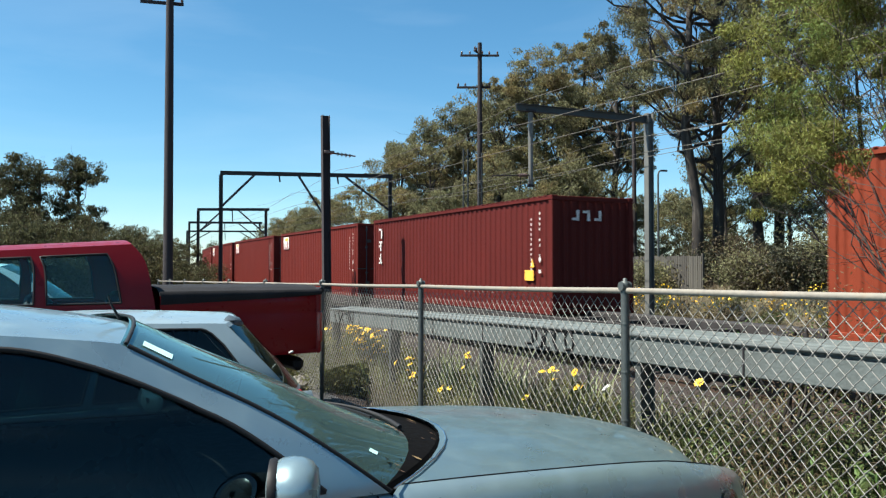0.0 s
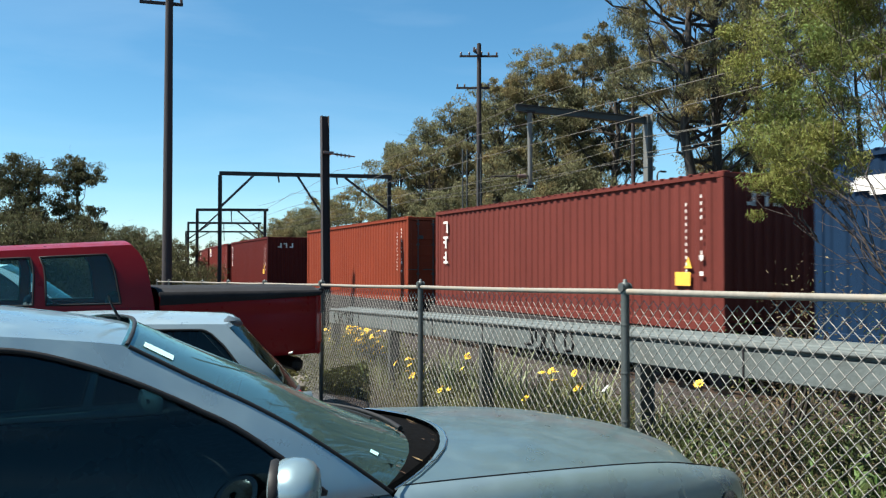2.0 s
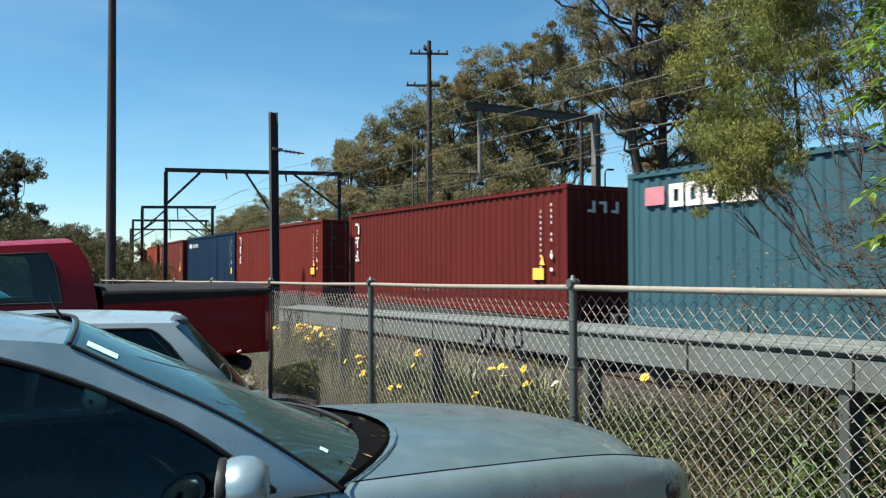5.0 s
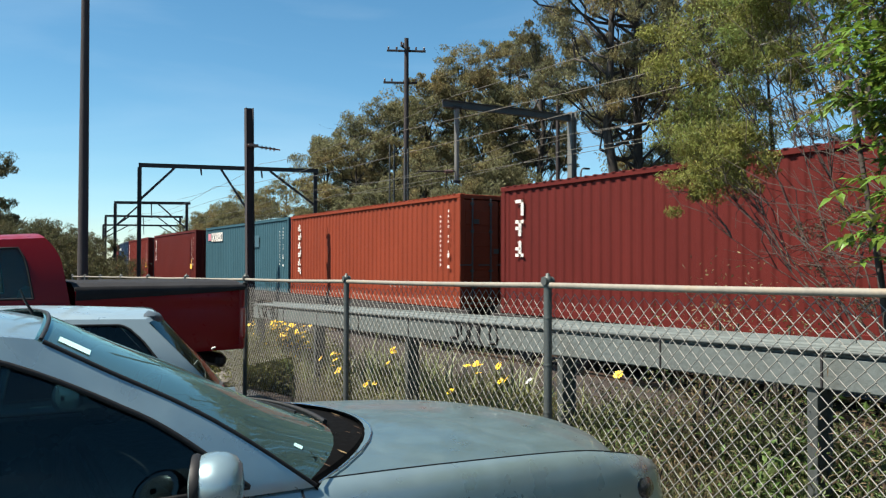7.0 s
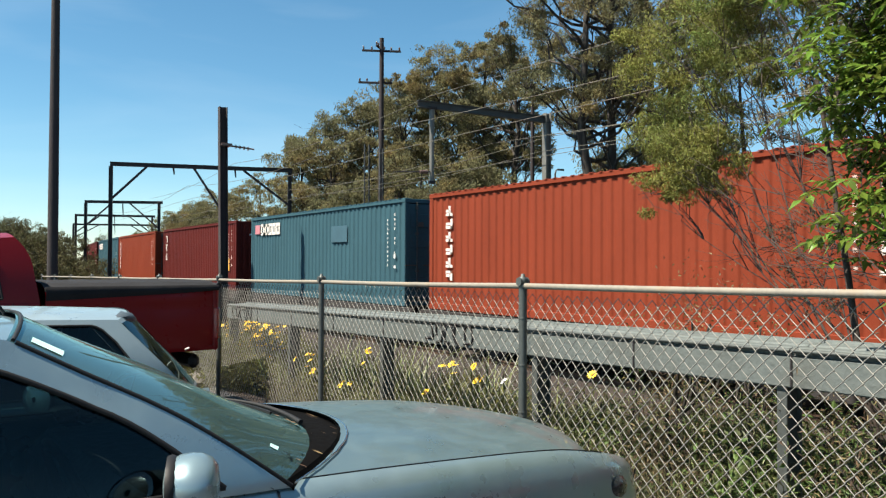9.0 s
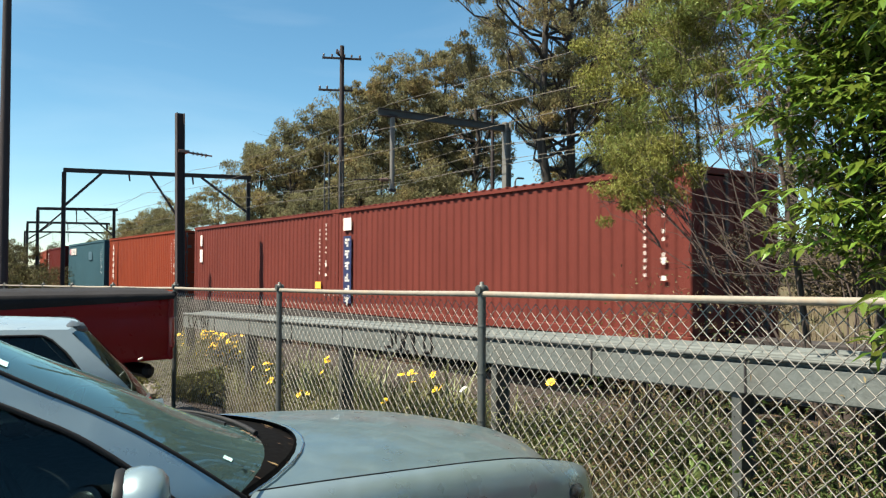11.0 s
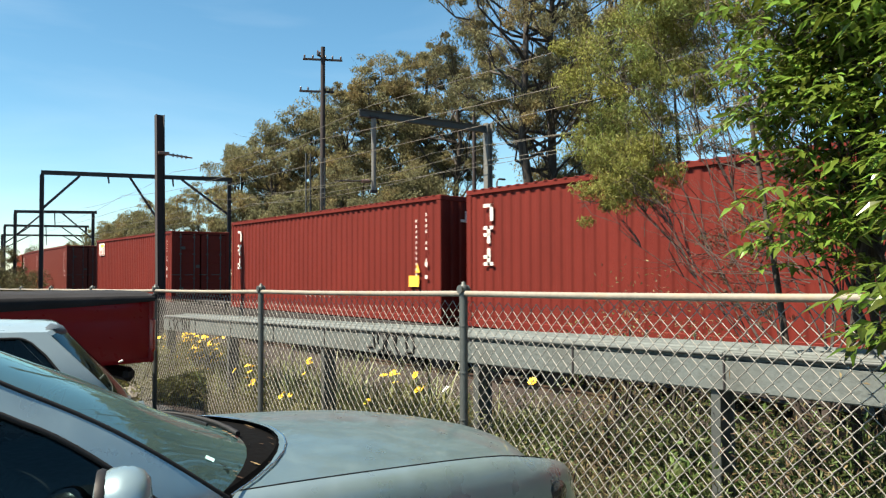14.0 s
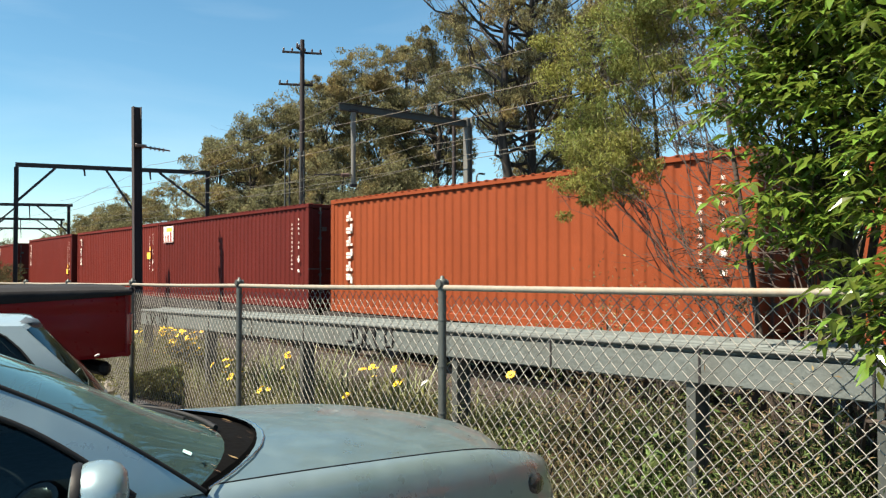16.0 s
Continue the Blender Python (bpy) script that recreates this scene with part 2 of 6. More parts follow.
M_LEAF_BRIGHT = mat("bright_leaf", (0.098, 0.150, 0.024), 0.24, var=0.2, scale=1.5, fine=6.0, island=0.5, trans=0.35, spec=0.6)
M_GRASS = mat("weed_leaf", (0.0695, 0.0853, 0.0269), 0.6, var=0.3, scale=1.2, fine=6.0, island=0.55, second=(0.1304, 0.1027, 0.049), patch=0.53, trans=0.25)
M_FLOWER = mat("yellow_petal", (0.85, 0.54, 0.02), 0.6, var=0.1, scale=8, island=0.2, trans=0.2)
M_WHITEPETAL = mat("white_petal", (0.8, 0.8, 0.78), 0.6, var=0.05, trans=0.2)
M_TYRE = mat("tyre_rubber", (0.02, 0.02, 0.02), 0.9, var=0.2)
M_TRIM = mat("black_trim", (0.008, 0.008, 0.009), 0.6, var=0.2, spec=0.3)
M_CHROME = mat("chrome", (0.7, 0.7, 0.7), 0.15, 1.0, var=0.05)
M_WIRE = mat("overhead_wire", (0.13, 0.12, 0.10), 0.6, 0.5, var=0.1)
M_INSUL = mat("insulator", (0.10, 0.06, 0.05), 0.3, var=0.1)
M_SEAT = mat("seat_cloth", (0.035, 0.037, 0.042), 0.95, var=0.2, fine=120)
M_BLACKGLASS = glass("black_glass", (0.35, 0.5, 0.52), 0.06, 1.40, (0.8, 1.0, 1.0))
M_GLASS = glass("car_glass", (0.62, 0.80, 0.80), 0.85)
M_TINT = glass("tinted_glass", (0.42, 0.66, 0.70), 0.42, 1.45, (0.8, 1.0, 1.0))
M_MIRROR = mat("mirror_glass", (0.8, 0.8, 0.8), 0.03, 1.0, var=0.0)
M_STONE = mat("pale_rock", (0.188, 0.1714, 0.1493), 0.9, var=0.3, scale=4, fine=20, bump=0.6, bump_scale=12)
M_NAVY = mat("navy_paint", (0.012, 0.02, 0.07), 0.6, var=0.15)
M_BADGE = mat("badge_paint", (0.23, 0.03, 0.027), 0.6, var=0.15)
M_PINK = mat("pink_patch", (0.42, 0.16, 0.19), 0.6, var=0.2)
M_FADE = mat("dark_patch", (0.035, 0.085, 0.115), 0.6, var=0.2)
M_LAMP = mat("lamp_lens", (0.016, 0.018, 0.020), 0.25, 0.0, var=0.1, coat=0.3, spec=0.3)
M_TAIL = mat("tail_lens", (0.25, 0.012, 0.012), 0.15, 0.0, var=0.1, coat=1.0)
M_STICKER = mat("pale_sticker", (0.45, 0.75, 0.72), 0.6, var=0.1)
M_LITTER = mat("dry_leaf", (0.1106, 0.0664, 0.0332), 0.9, var=0.3, island=0.4)
M_TRIMGREY = mat("grey_plastic", (0.035, 0.045, 0.052), 0.5, var=0.15)
M_COVER = mat("vinyl_cover", (0.018, 0.018, 0.020), 0.85, var=0.35, scale=3, fine=30, bump=0.3, bump_scale=8, spec=0.15)
M_DARKGUM = mat("dark_gum_leaf", (0.0751, 0.0743, 0.0348), 0.7, var=0.25, scale=0.25, fine=2.0, island=0.5, second=(0.0988, 0.079, 0.0355), patch=0.56, trans=0.28, spec=0.2)
M_DRYLEAF = mat("dry_scrub", (0.0608, 0.047, 0.0249), 0.7, var=0.3, scale=0.5, island=0.5, trans=0.2)
M_SCRUB = mat("dark_scrub", (0.0415, 0.0415, 0.0194), 0.75, var=0.3, scale=0.5, island=0.5, trans=0.2)
M_PALING = mat("weathered_paling", (0.070, 0.064, 0.054), 0.9, var=0.3, scale=2, fine=30, island=0.25, stretch=(3, 3, 0.4))
M_TWIG = mat("grey_twig", (0.052, 0.038, 0.032), 0.9, var=0.3)
M_DARKBARK = mat("dark_bark", (0.0415, 0.0304, 0.0249), 0.9, var=0.3, scale=5, fine=40, bump=0.3, bump_scale=40)
M_BANKGRASS = mat("bank_grass", (0.0909, 0.0711, 0.0379), 0.9, var=0.3, scale=0.6, island=0.4, trans=0.1)
M_STRAW = mat("straw", (0.1817, 0.1462, 0.079), 0.8, var=0.3, scale=1, island=0.45, trans=0.15)
M_WEED = mat("fresh_weed", (0.074, 0.112, 0.028), 0.55, var=0.25, scale=2, island=0.5, trans=0.3)
M_DRYWEED = mat("dry_weed", (0.125, 0.088, 0.046), 0.8, var=0.3, scale=2, island=0.5, trans=0.2)
M_STRAP = mat("strap_leaf", (0.1541, 0.1738, 0.0672), 0.45, var=0.2, scale=2, island=0.5, trans=0.2)
M_DAISYLEAF = mat("daisy_leaf", (0.1106, 0.1078, 0.0277), 0.55, var=0.2, scale=3, island=0.4, trans=0.3)

# ---- the plan: x runs across the railway, y along it, z up; the car park is at z = 0 ----
TRACK_X, NEAR_SIDE = 11.96, 10.74
BEND_Y, BEND_R = 42.0, 363.0
RAIL_Z = -0.56


def track_at(s, off=0.0):
    """Place and heading (radians, to the right) at s metres along the track, off metres to its right."""
    if s <= BEND_Y:
        return TRACK_X + off, s, 0.0
    a = (s - BEND_Y) / BEND_R
    r = BEND_R - off
    return TRACK_X + BEND_R - r * math.cos(a), BEND_Y + r * math.sin(a), a


def ground_z(x, y):
    """Height of the ground."""
    pts = ((-400, 0.0), (3.25, 0.0), (4.2, -0.28), (6.5, -0.62), (8.6, -0.80), (9.3, -0.86), (10.2, -0.68), (19.0, -0.68), (20.5, -0.75), (24, 0.1), (30, 1.1), (60, 2.0), (900, 6.0))
    if y > BEND_Y and x > 3:
        a = min((y - BEND_Y) / BEND_R, 1.2)
        x = x - BEND_R * (1 - math.cos(a))
    for (x0, z0), (x1, z1) in zip(pts, pts[1:]):
        if x0 <= x <= x1:
            return z0 + (z1 - z0) * (x - x0) / (x1 - x0)
    return 0.0 if x < 0 else 6.0


def build_ground():
    xs = [-900, -200, -60, -20, -8, -3, 0, 2, 3.0, 3.25, 3.5, 3.9, 4.2, 4.8, 5.5, 6.5, 7.5, 8.6, 9.3, 9.75, 10.2, 11, 13, 15, 17, 19, 19.7, 20.5, 22, 24, 27, 30, 36, 45, 60, 90, 140, 250, 500, 900]
    ys = [-900, -300, -100, -40, -15, -6, -3] + [i * 1.0 for i in range(-2, 16)] + [17, 20, 24, 28, 32, 36, 40, 45, 50, 56, 62, 70, 80, 90, 100, 115, 130, 160, 200, 300, 500, 900]
    rows = []
    for y in ys:
        row = []
        for x in xs:
            z = ground_z(x, y)
            if x > 3.4 and abs(x) < 100 and not (10 < x < 19.2):
                z += 0.05 * noise.noise((x * 0.9, y * 0.9, 0)) + 0.10 * noise.noise((x * 0.25, y * 0.25, 3))
            row.append((x, y, z))
        rows.append(row)
    g = MB().grid(rows, True)
    ob = part("ground", g, M_SOIL, None, "bare soil and dry grass falling to the railway", "structure")
    me = ob.data
    for m in (M_ASPHALT, M_BALLAST, M_DRYGRASS):
        me.materials.append(m)
    for p in me.polygons:
        c = p.center
        x = c.x
        if c.y > BEND_Y:
            x = c.x - BEND_R * (1 - math.cos(min((c.y - BEND_Y) / BEND_R, 1.2)))
        p.material_index = 1 if c.x < 3.25 else 2 if 8.6 < x < 20.6 else 3 if x >= 20.6 else 0
    tagged(ob, "", "ground")


build_ground()


def build_track(off, name):
    """Two rails on sleepers."""
    top = thing(name, "rusty steel rails on sleepers in brown ballast", "railway track", None, "railway tracks", "structure")
    for side in (-0.8, 0.8):
        pts = []
        for s in list(range(-40, 44, 6)) + list(range(44, 200, 4)):
            x, y, a = track_at(s, off + side)
            pts.append((x, y))
        prof = ((-0.07, -0.16), (-0.07, -0.14), (-0.012, -0.12), (-0.012, -0.04), (-0.035, -0.03), (-0.035, 0), (0.035, 0), (0.035, -0.03), (0.012, -0.04), (0.012, -0.12), (0.07, -0.14), (0.07, -0.16))
        rows = [[(x + dx, y, RAIL_Z + dz) for dx, dz in prof] for x, y in pts]
        part("rail", MB().grid(rows, False), M_RUST, top)
    sl = MB().box((0, 0, 0), (2.6, 0.24, 0.14), 0.02).mesh("sleeper")
    sl.materials.append(M_SLEEPER)
    for i in range(150):
        s = -10 + i * 0.68
        x, y, a = track_at(s, off)
        o = part("sleeper", sl, None, top)
        o.matrix_basis = pose(x, y, RAIL_Z - 0.20, 0, 0, -math.degrees(a))


build_track(0.0, "railway_track")
build_track(4.6, "railway_track")

# ---- chain-link fence ----
FENCE_X = 3.0
FENCE_YS = [-5.15, -2.15, 0.85, 3.85, 6.80, 9.85, 12.9, 15.9, 18.9, 21.9, 24.9, 27.9]


def fence_top(y):
    return 1.565 - 0.0125 * y


def mesh_panel(y0, y1, pitch=0.080, wire=0.0025):
    """Woven wire: zigzag strands that hook round one another."""
    mb = MB()
    z0 = 0.03
    n = int(round((y1 - y0) / (pitch / 2)))
    step = (y1 - y0) / n
    for i in range(n):
        y = y0 + i * step
        top = fence_top(y) - 0.02
        k = int((top - z0) / (pitch / 2))
        off = i % 2
        pts = []
        for j in range(k + 1):
            z = z0 + j * pitch / 2
            yy = y + (step if (j + off) % 2 else 0) + (0.0035 if (j + off) % 2 else -0.0035)
            pts.append((FENCE_X + 0.035 + (0.0022 if (j + i) % 2 else -0.0022) + 0.004 * math.sin(y * 3 + z * 2), yy + 0.003 * math.sin(z * 5 + y), z))
        for a, b in zip(pts, pts[1:]):
            a, b = Vector(a), Vector(b)
            d = (b - a).normalized()
            u = Vector((1, 0, 0)) * wire
            s = d.cross(Vector((1, 0, 0))).normalized() * wire
            vs = [a + u, a + s, a - u, a - s, b + u, b + s, b - u, b - s]
            mb.add(vs, [(0, 1, 5, 4), (1, 2, 6, 5), (2, 3, 7, 6), (3, 0, 4, 7)], True)
    return mb


def build_fence():
    top = thing("chain_link_fence", "galvanised chain-link fence with pipe posts and top rail", "fence", None, "", "structure")
    for i, y in enumerate(FENCE_YS):
        zt = fence_top(y)
        p = part("post", MB().cyl((FENCE_X, y, -0.1), (FENCE_X, y, zt + 0.035), 0.025, n=14), M_GALV, top)
        cap = MB().disc_rings(((0.028, zt + 0.015), (0.031, zt + 0.035), (0.025, zt + 0.05), (0.012, zt + 0.057), (0.014, zt + 0.068), (0.002, zt + 0.074)), pose(FENCE_X, y, 0), 12)
        cap.tube([(FENCE_X - 0.033, y, zt + 0.025), (FENCE_X + 0.033, y, zt + 0.025)], 0.027, 8)
        part("post_cap", cap, M_GALV, p, "domed post cap")
        ties = MB()
        for k in range(5):
            ties.disc_rings(((0.0265, zt - 0.2 - k * 0.28), (0.0285, zt - 0.193 - k * 0.28), (0.0265, zt - 0.186 - k * 0.28)), pose(FENCE_X, y, 0), 10)
        part("wire_tie", ties, M_GALV, p)
    for y0, y1 in zip(FENCE_YS, FENCE_YS[1:]):
        z0, z1 = fence_top(y0), fence_top(y1)
        pts = [(FENCE_X + 0.002 * math.sin(k), y0 + (y1 - y0) * k / 6, z0 + (z1 - z0) * k / 6 - 0.006 * math.sin(math.pi * k / 6)) for k in range(7)]
        part("top_rail", MB().tube(pts, 0.0175, 10), M_RUSTPIPE, top, "pale weathered top rail")
        if y0 > -3 and y1 < 14:
            part("wire_mesh", mesh_panel(y0, y1), M_MESHWIRE, top, "diamond wire mesh")


build_fence()

# ---- steel guard rail behind the fence ----
GUARD_X = 3.72


def guard_z(y):
    return 1.28 - 0.0195 * y


def build_guard():
    top = thing("guard_rail", "grey steel guard rail on posts with black scribbles", "guard rail", None, "", "structure")
    seams = [-3.4, -1.0, 0.55, 1.65, 2.55, 3.65, 4.75, 5.85, 6.95, 8.1, 9.3, 10.5, 11.8]
    for y0, y1 in zip(seams, seams[1:]):
        z0, z1 = guard_z(y0), guard_z(y1)
        mb = MB()
        prof = ((0.31, -0.03), (0.31, 0.022), (0.29, 0.022), (0.285, 0.004), (0.15, 0.004), (0.145, -0.006), (0.012, -0.002), (0.0, -0.008), (0.0, -0.018), (0.026, -0.026), (0.026, -0.046), (0.0, -0.054), (0.0, -0.205), (0.006, -0.212), (0.05, -0.212))
        rows = [[(GUARD_X + dx, y, z + dz) for dx, dz in prof] for y, z in ((y0 + 0.003, z0), (y1 - 0.003, z1))]
        mb.grid(rows, False, True)
        part("beam", mb, M_GUARD, top)
        lip = MB()
        lip.tube([(GUARD_X - 0.004, y0 + 0.004, z0 - 0.020), (GUARD_X - 0.004, y1 - 0.004, z1 - 0.020)], 0.011, 8)
        part("cable", lip, M_GALV, top, "steel cable along the beam's upper edge")
        st = MB()
        st.box((GUARD_X - 0.004, y0, z0 - 0.11), (0.008, 0.012, 0.19), 0.002)
        part("joint_strap", st, M_DARKSTEEL, top)
    for y in (-2.2, 1.62, 2.62, 4.66, 7.03, 9.43, 11.75):
        z = guard_z(y) - 0.205
        mb = MB()
        for dx in (0.025, 0.145):
            mb.box((GUARD_X + dx, y, (z - 1.1) / 2), (0.012, 0.06, z + 1.1), 0.003)
        mb.box((GUARD_X + 0.085, y, (z - 1.1) / 2), (0.108, 0.012, z + 1.1), 0.0)
        part("support_post", mb, M_GALV, top)
    # black scribbles on the beam: strokes that spell nothing
    for yc, w, seed in ((5.72, 0.74, 3), (11.05, 0.85, 5)):
        r = random.Random(seed)
        mb = MB()
        for k in range(5):
            y = yc + w / 2 - w * k / 5
            pts = []
            a0 = r.uniform(0, 6)
            for j in range(9):
                a = a0 + j * r.uniform(0.45, 0.75)
                pts.append((GUARD_X - 0.0035, y + w * 0.09 * math.cos(a) * (0.5 + j / 9), guard_z(y) - 0.112 + 0.088 * math.sin(a)))
            mb.tube(pts, 0.0115, 4)
        part("scribble", mb, M_TRIM, top, "black sprayed scribble")


build_guard()

# ---- overhead line: gantries, masts, poles and wires ----
def gantry(p0, p1, z, braces, w=0.22, over=(0.4, 0.0), hang=(), legs=(0, 1), flange=0.7, beam_material=None, leg_material=None, leg_w=None):
    x0, y0 = p0
    x1, y1 = p1
    d = Vector((x1 - x0, y1 - y0, 0)).normalized()
    turn = pose(0, 0, 0, 0, 0, math.degrees(math.atan2(d.y, d.x)))
    top = thing("overhead_gantry", "dark steel portal gantry carrying railway overhead wires" if len(legs) == 2 else "grey steel gantry arm on one post with a hanging drop tube", "gantry", None, "overhead gantries")
    a, b = Vector((x0, y0, z)) - d * over[0], Vector((x1, y1, z)) + d * over[1]
    mb = MB()
    mb.beam(a, b, w * flange, 0.02)
    mb.beam(a + Vector((0, 0, -w)), b + Vector((0, 0, -w)), w * flange, 0.02)
    mb.beam(a + Vector((0, 0, -w / 2)), b + Vector((0, 0, -w / 2)), 0.02, w)
    part("cross_beam", mb, beam_material or M_DARKSTEEL, top)
    lw = leg_w or w
    for k in legs:
        x, y = (p0, p1)[k]
        lm = MB()
        gz = ground_z(x, y) - 0.3
        h = (z - w - 0.012 if len(legs) == 2 else z + 0.12) - gz
        for s in (-1, 1):
            lm.box(Vector((x, y, gz + h / 2)) + d * (s * lw * 0.45), (0.025, lw, h), 0.004, turn)
        lm.box((x, y, gz + h / 2), (lw * 0.86, 0.025, h), 0, turn)
        part("leg", lm, leg_material or M_DARKSTEEL, top)
        if len(legs) == 1:
            part("base_plate", MB().box((x, y, gz + 0.33), (0.55, 0.55, 0.05), 0.01), M_GREYSTEEL, top)
    for u, zb, u2 in braces:
        q0 = Vector((x0, y0, 0)).lerp(Vector((x1, y1, 0)), u)
        q1 = Vector((x0, y0, 0)).lerp(Vector((x1, y1, 0)), u2)
        q0.z, q1.z = zb, z - w
        part("brace", MB().beam(q0, q1, 0.10, 0.12), M_DARKSTEEL, top)
    for u, drop in hang:
        q = Vector((x0, y0, z - w)).lerp(Vector((x1, y1, z - w)), u)
        if len(legs) == 2:
            part("dropper", MB().cyl(q, q + Vector((0.05, 0, -drop)), 0.05, 0.04, 6), M_DARKSTEEL, top)
        else:
            e = q + Vector((0, 0, -drop))
            t = part("drop_tube", MB().tube([q, e], [0.085, 0.075], 10), M_PALESTEEL, top, "pale hanging steel tube")
            part("clamp", MB().box(q + Vector((0, 0, 0.02)), (0.34, 0.20, 0.10), 0.02), M_DARKSTEEL, t)
            part("clamp", MB().box(e, (0.24, 0.16, 0.10), 0.02), M_DARKSTEEL, t)
            arm_end = e + Vector((-1.5, -0.1, 0.25))
            part("registration_arm", MB().tube([e + Vector((0, 0, 0.35)), arm_end], [0.025, 0.02], 6), M_DARKSTEEL, t)
            part("insulator", MB().tube([e.lerp(arm_end, 0.12) + Vector((0, 0, 0.3)), e.lerp(arm_end, 0.32) + Vector((0, 0, 0.23))], [0.06, 0.06], 8), M_INSUL, t)
    return top


gantry((14.0, 23.0), (19.0, 23.0), 7.02, (), 0.22, (0.45, 0.05), ((0.02, 2.45),), (1,), 0.75, M_GREYSTEEL, M_PALESTEEL, 0.24)
gantry((8.2, 46.0), (17.3, 43.6), 7.0, ((0.0, 5.0, 0.19), (0.60, 4.6, 0.45), (1.0, 4.9, 0.73)), 0.20, (0.05, 0.15), ((0.60, 2.4), (0.335, 0.35), (0.68, 0.4)))
gantry((11.4, 75.0), (16.9, 72.6), 6.95, ((0.0, 4.8, 0.35), (1.0, 4.6, 0.6)), 0.22, (0.1, 0.3), ((0.5, 1.2),))
gantry((13.9, 98.0), (21.5, 95.5), 7.0, ((0.0, 5.0, 0.3), (1.0, 4.9, 0.7)), 0.22, (0.1, 0.3), ((0.5, 1.2),))
gantry((17.0, 122.0), (27.0, 118.0), 7.0, ((0.0, 5.0, 0.3), (1.0, 4.9, 0.7)), 0.22, (0.1, 0.3), ((0.5, 1.2),))


def mast(x, y, top_z, r, lean=0.0):
    """The near mast: an upright steel section with a bracket and an insulator."""
    top = thing("overhead_mast", "dark steel overhead mast with an insulator bracket", "mast")
    for s in (-1, 1):
        part("flange", MB().beam((x + s * r, y, -1.0), (x + s * r + lean, y, top_z), r * 2, 0.02), M_POLE, top)
    part("web", MB().beam((x, y, -1.0), (x + lean, y, top_z), 0.02, r * 2), M_POLE, top)
    arm = MB()
    za = top_z - 1.25
    arm.cyl((x, y, za), (x + 0.95, y - 0.1, za - 0.08), 0.03, 0.025, 8)
    for k in range(4):
        c = (x + 0.35 + k * 0.14, y - 0.04, za - 0.03 - 0.012 * k)
        arm.cyl((c[0] - 0.02, c[1], c[2]), (c[0] + 0.02, c[1], c[2]), 0.075, 0.045, 8)
    arm.box((x, y, za), (r * 3, r * 3, 0.09), 0.01)
    part("insulator_arm", arm, M_INSUL, top)
    return top


mast(8.29, 26.6, 6.80, 0.118, -0.1)


def wood_pole(x, y, height, r, arms, label):
    top = thing("utility_pole", label, "utility pole", pose(x, y, ground_z(x, y)), "utility poles")
    part("pole", MB().tube([(0, 0, -0.5), (0, 0, height * 0.5), (0, 0, height)], [r * 1.15, r, r * 0.8], 12), M_POLE, top)
    for z, w, yaw, dx in arms:
        a = radians(yaw)
        d = Vector((math.cos(a), math.sin(a), 0))
        n = Vector((-d.y, d.x, 0)) * (r + 0.04)
        mb = MB().beam(d * (-w / 2 + dx) + n + Vector((0, 0, z)), d * (w / 2 + dx) + n + Vector((0, 0, z)), 0.10, 0.12, 0.01)
        arm = part("crossarm", mb, M_POLE, top)
        for s in (-0.46, -0.25, 0.25, 0.46):
            q = d * (w * s + dx) + n
            ins = MB().disc_rings(((0.03, z + 0.06), (0.06, z + 0.12), (0.05, z + 0.17), (0.065, z + 0.2), (0.01, z + 0.26)), pose(q.x, q.y, 0), 8)
            part("insulator", ins, M_INSUL, arm)
    return top


wood_pole(3.87, 32.8, 13.2, 0.17, ((12.1, 1.6, -10, -0.3),), "tall dark timber power pole beside the line")
wood_pole(22.5, 42.4, 15.2, 0.16, ((14.5, 2.3, -25, 0.0), (14.7, 1.3, 40, 0.3), (12.6, 2.0, -25, -0.35)), "weathered timber power pole with crossarms among gum trees")
wood_pole(31.5, 39.5, 11.0, 0.13, ((10.7, 1.2, -30, 0.0),), "slender timber power pole among gum trees")
wood_pole(-1.5, 86.0, 11.5, 0.16, ((11.0, 2.6, -5, 0.0),), "distant timber power pole with one crossarm")


def steel_post(x, y, h, w):
    top = thing("signal_mast", "slim grey steel lattice mast behind the tracks", "mast", pose(x, y, ground_z(x, y)), "slim masts")
    for sx in (-w, w):
        part("upright", MB().box((sx, 0, h / 2), (0.07, 0.07, h), 0.008), M_GREYSTEEL, top)
    for k in range(int(h / 0.8)):
        part("lacing", MB().beam((-w, 0, 0.3 + k * 0.8), (w, 0, 0.7 + k * 0.8), 0.03, 0.03), M_GREYSTEEL, top)


steel_post(20.6, 40.5, 9.0, 0.14)
steel_post(21.2, 39.9, 8.6, 0.10)


def street_lamp(x, y, h):
    top = thing("lamp_post", "slim grey platform lamp post with a small hooked head", "lamp post", pose(x, y, ground_z(x, y)))
    part("post", MB().tube([(0, 0, 0), (0, 0, h - 0.25), (0.06, 0, h - 0.06), (0.22, 0, h)], [0.06, 0.045, 0.04, 0.035], 8), M_GREYSTEEL, top)
    part("head", MB().box((0.36, 0, h - 0.01), (0.40, 0.16, 0.09), 0.03), M_GREYSTEEL, top)


street_lamp(27.0, 32.0, 5.9)


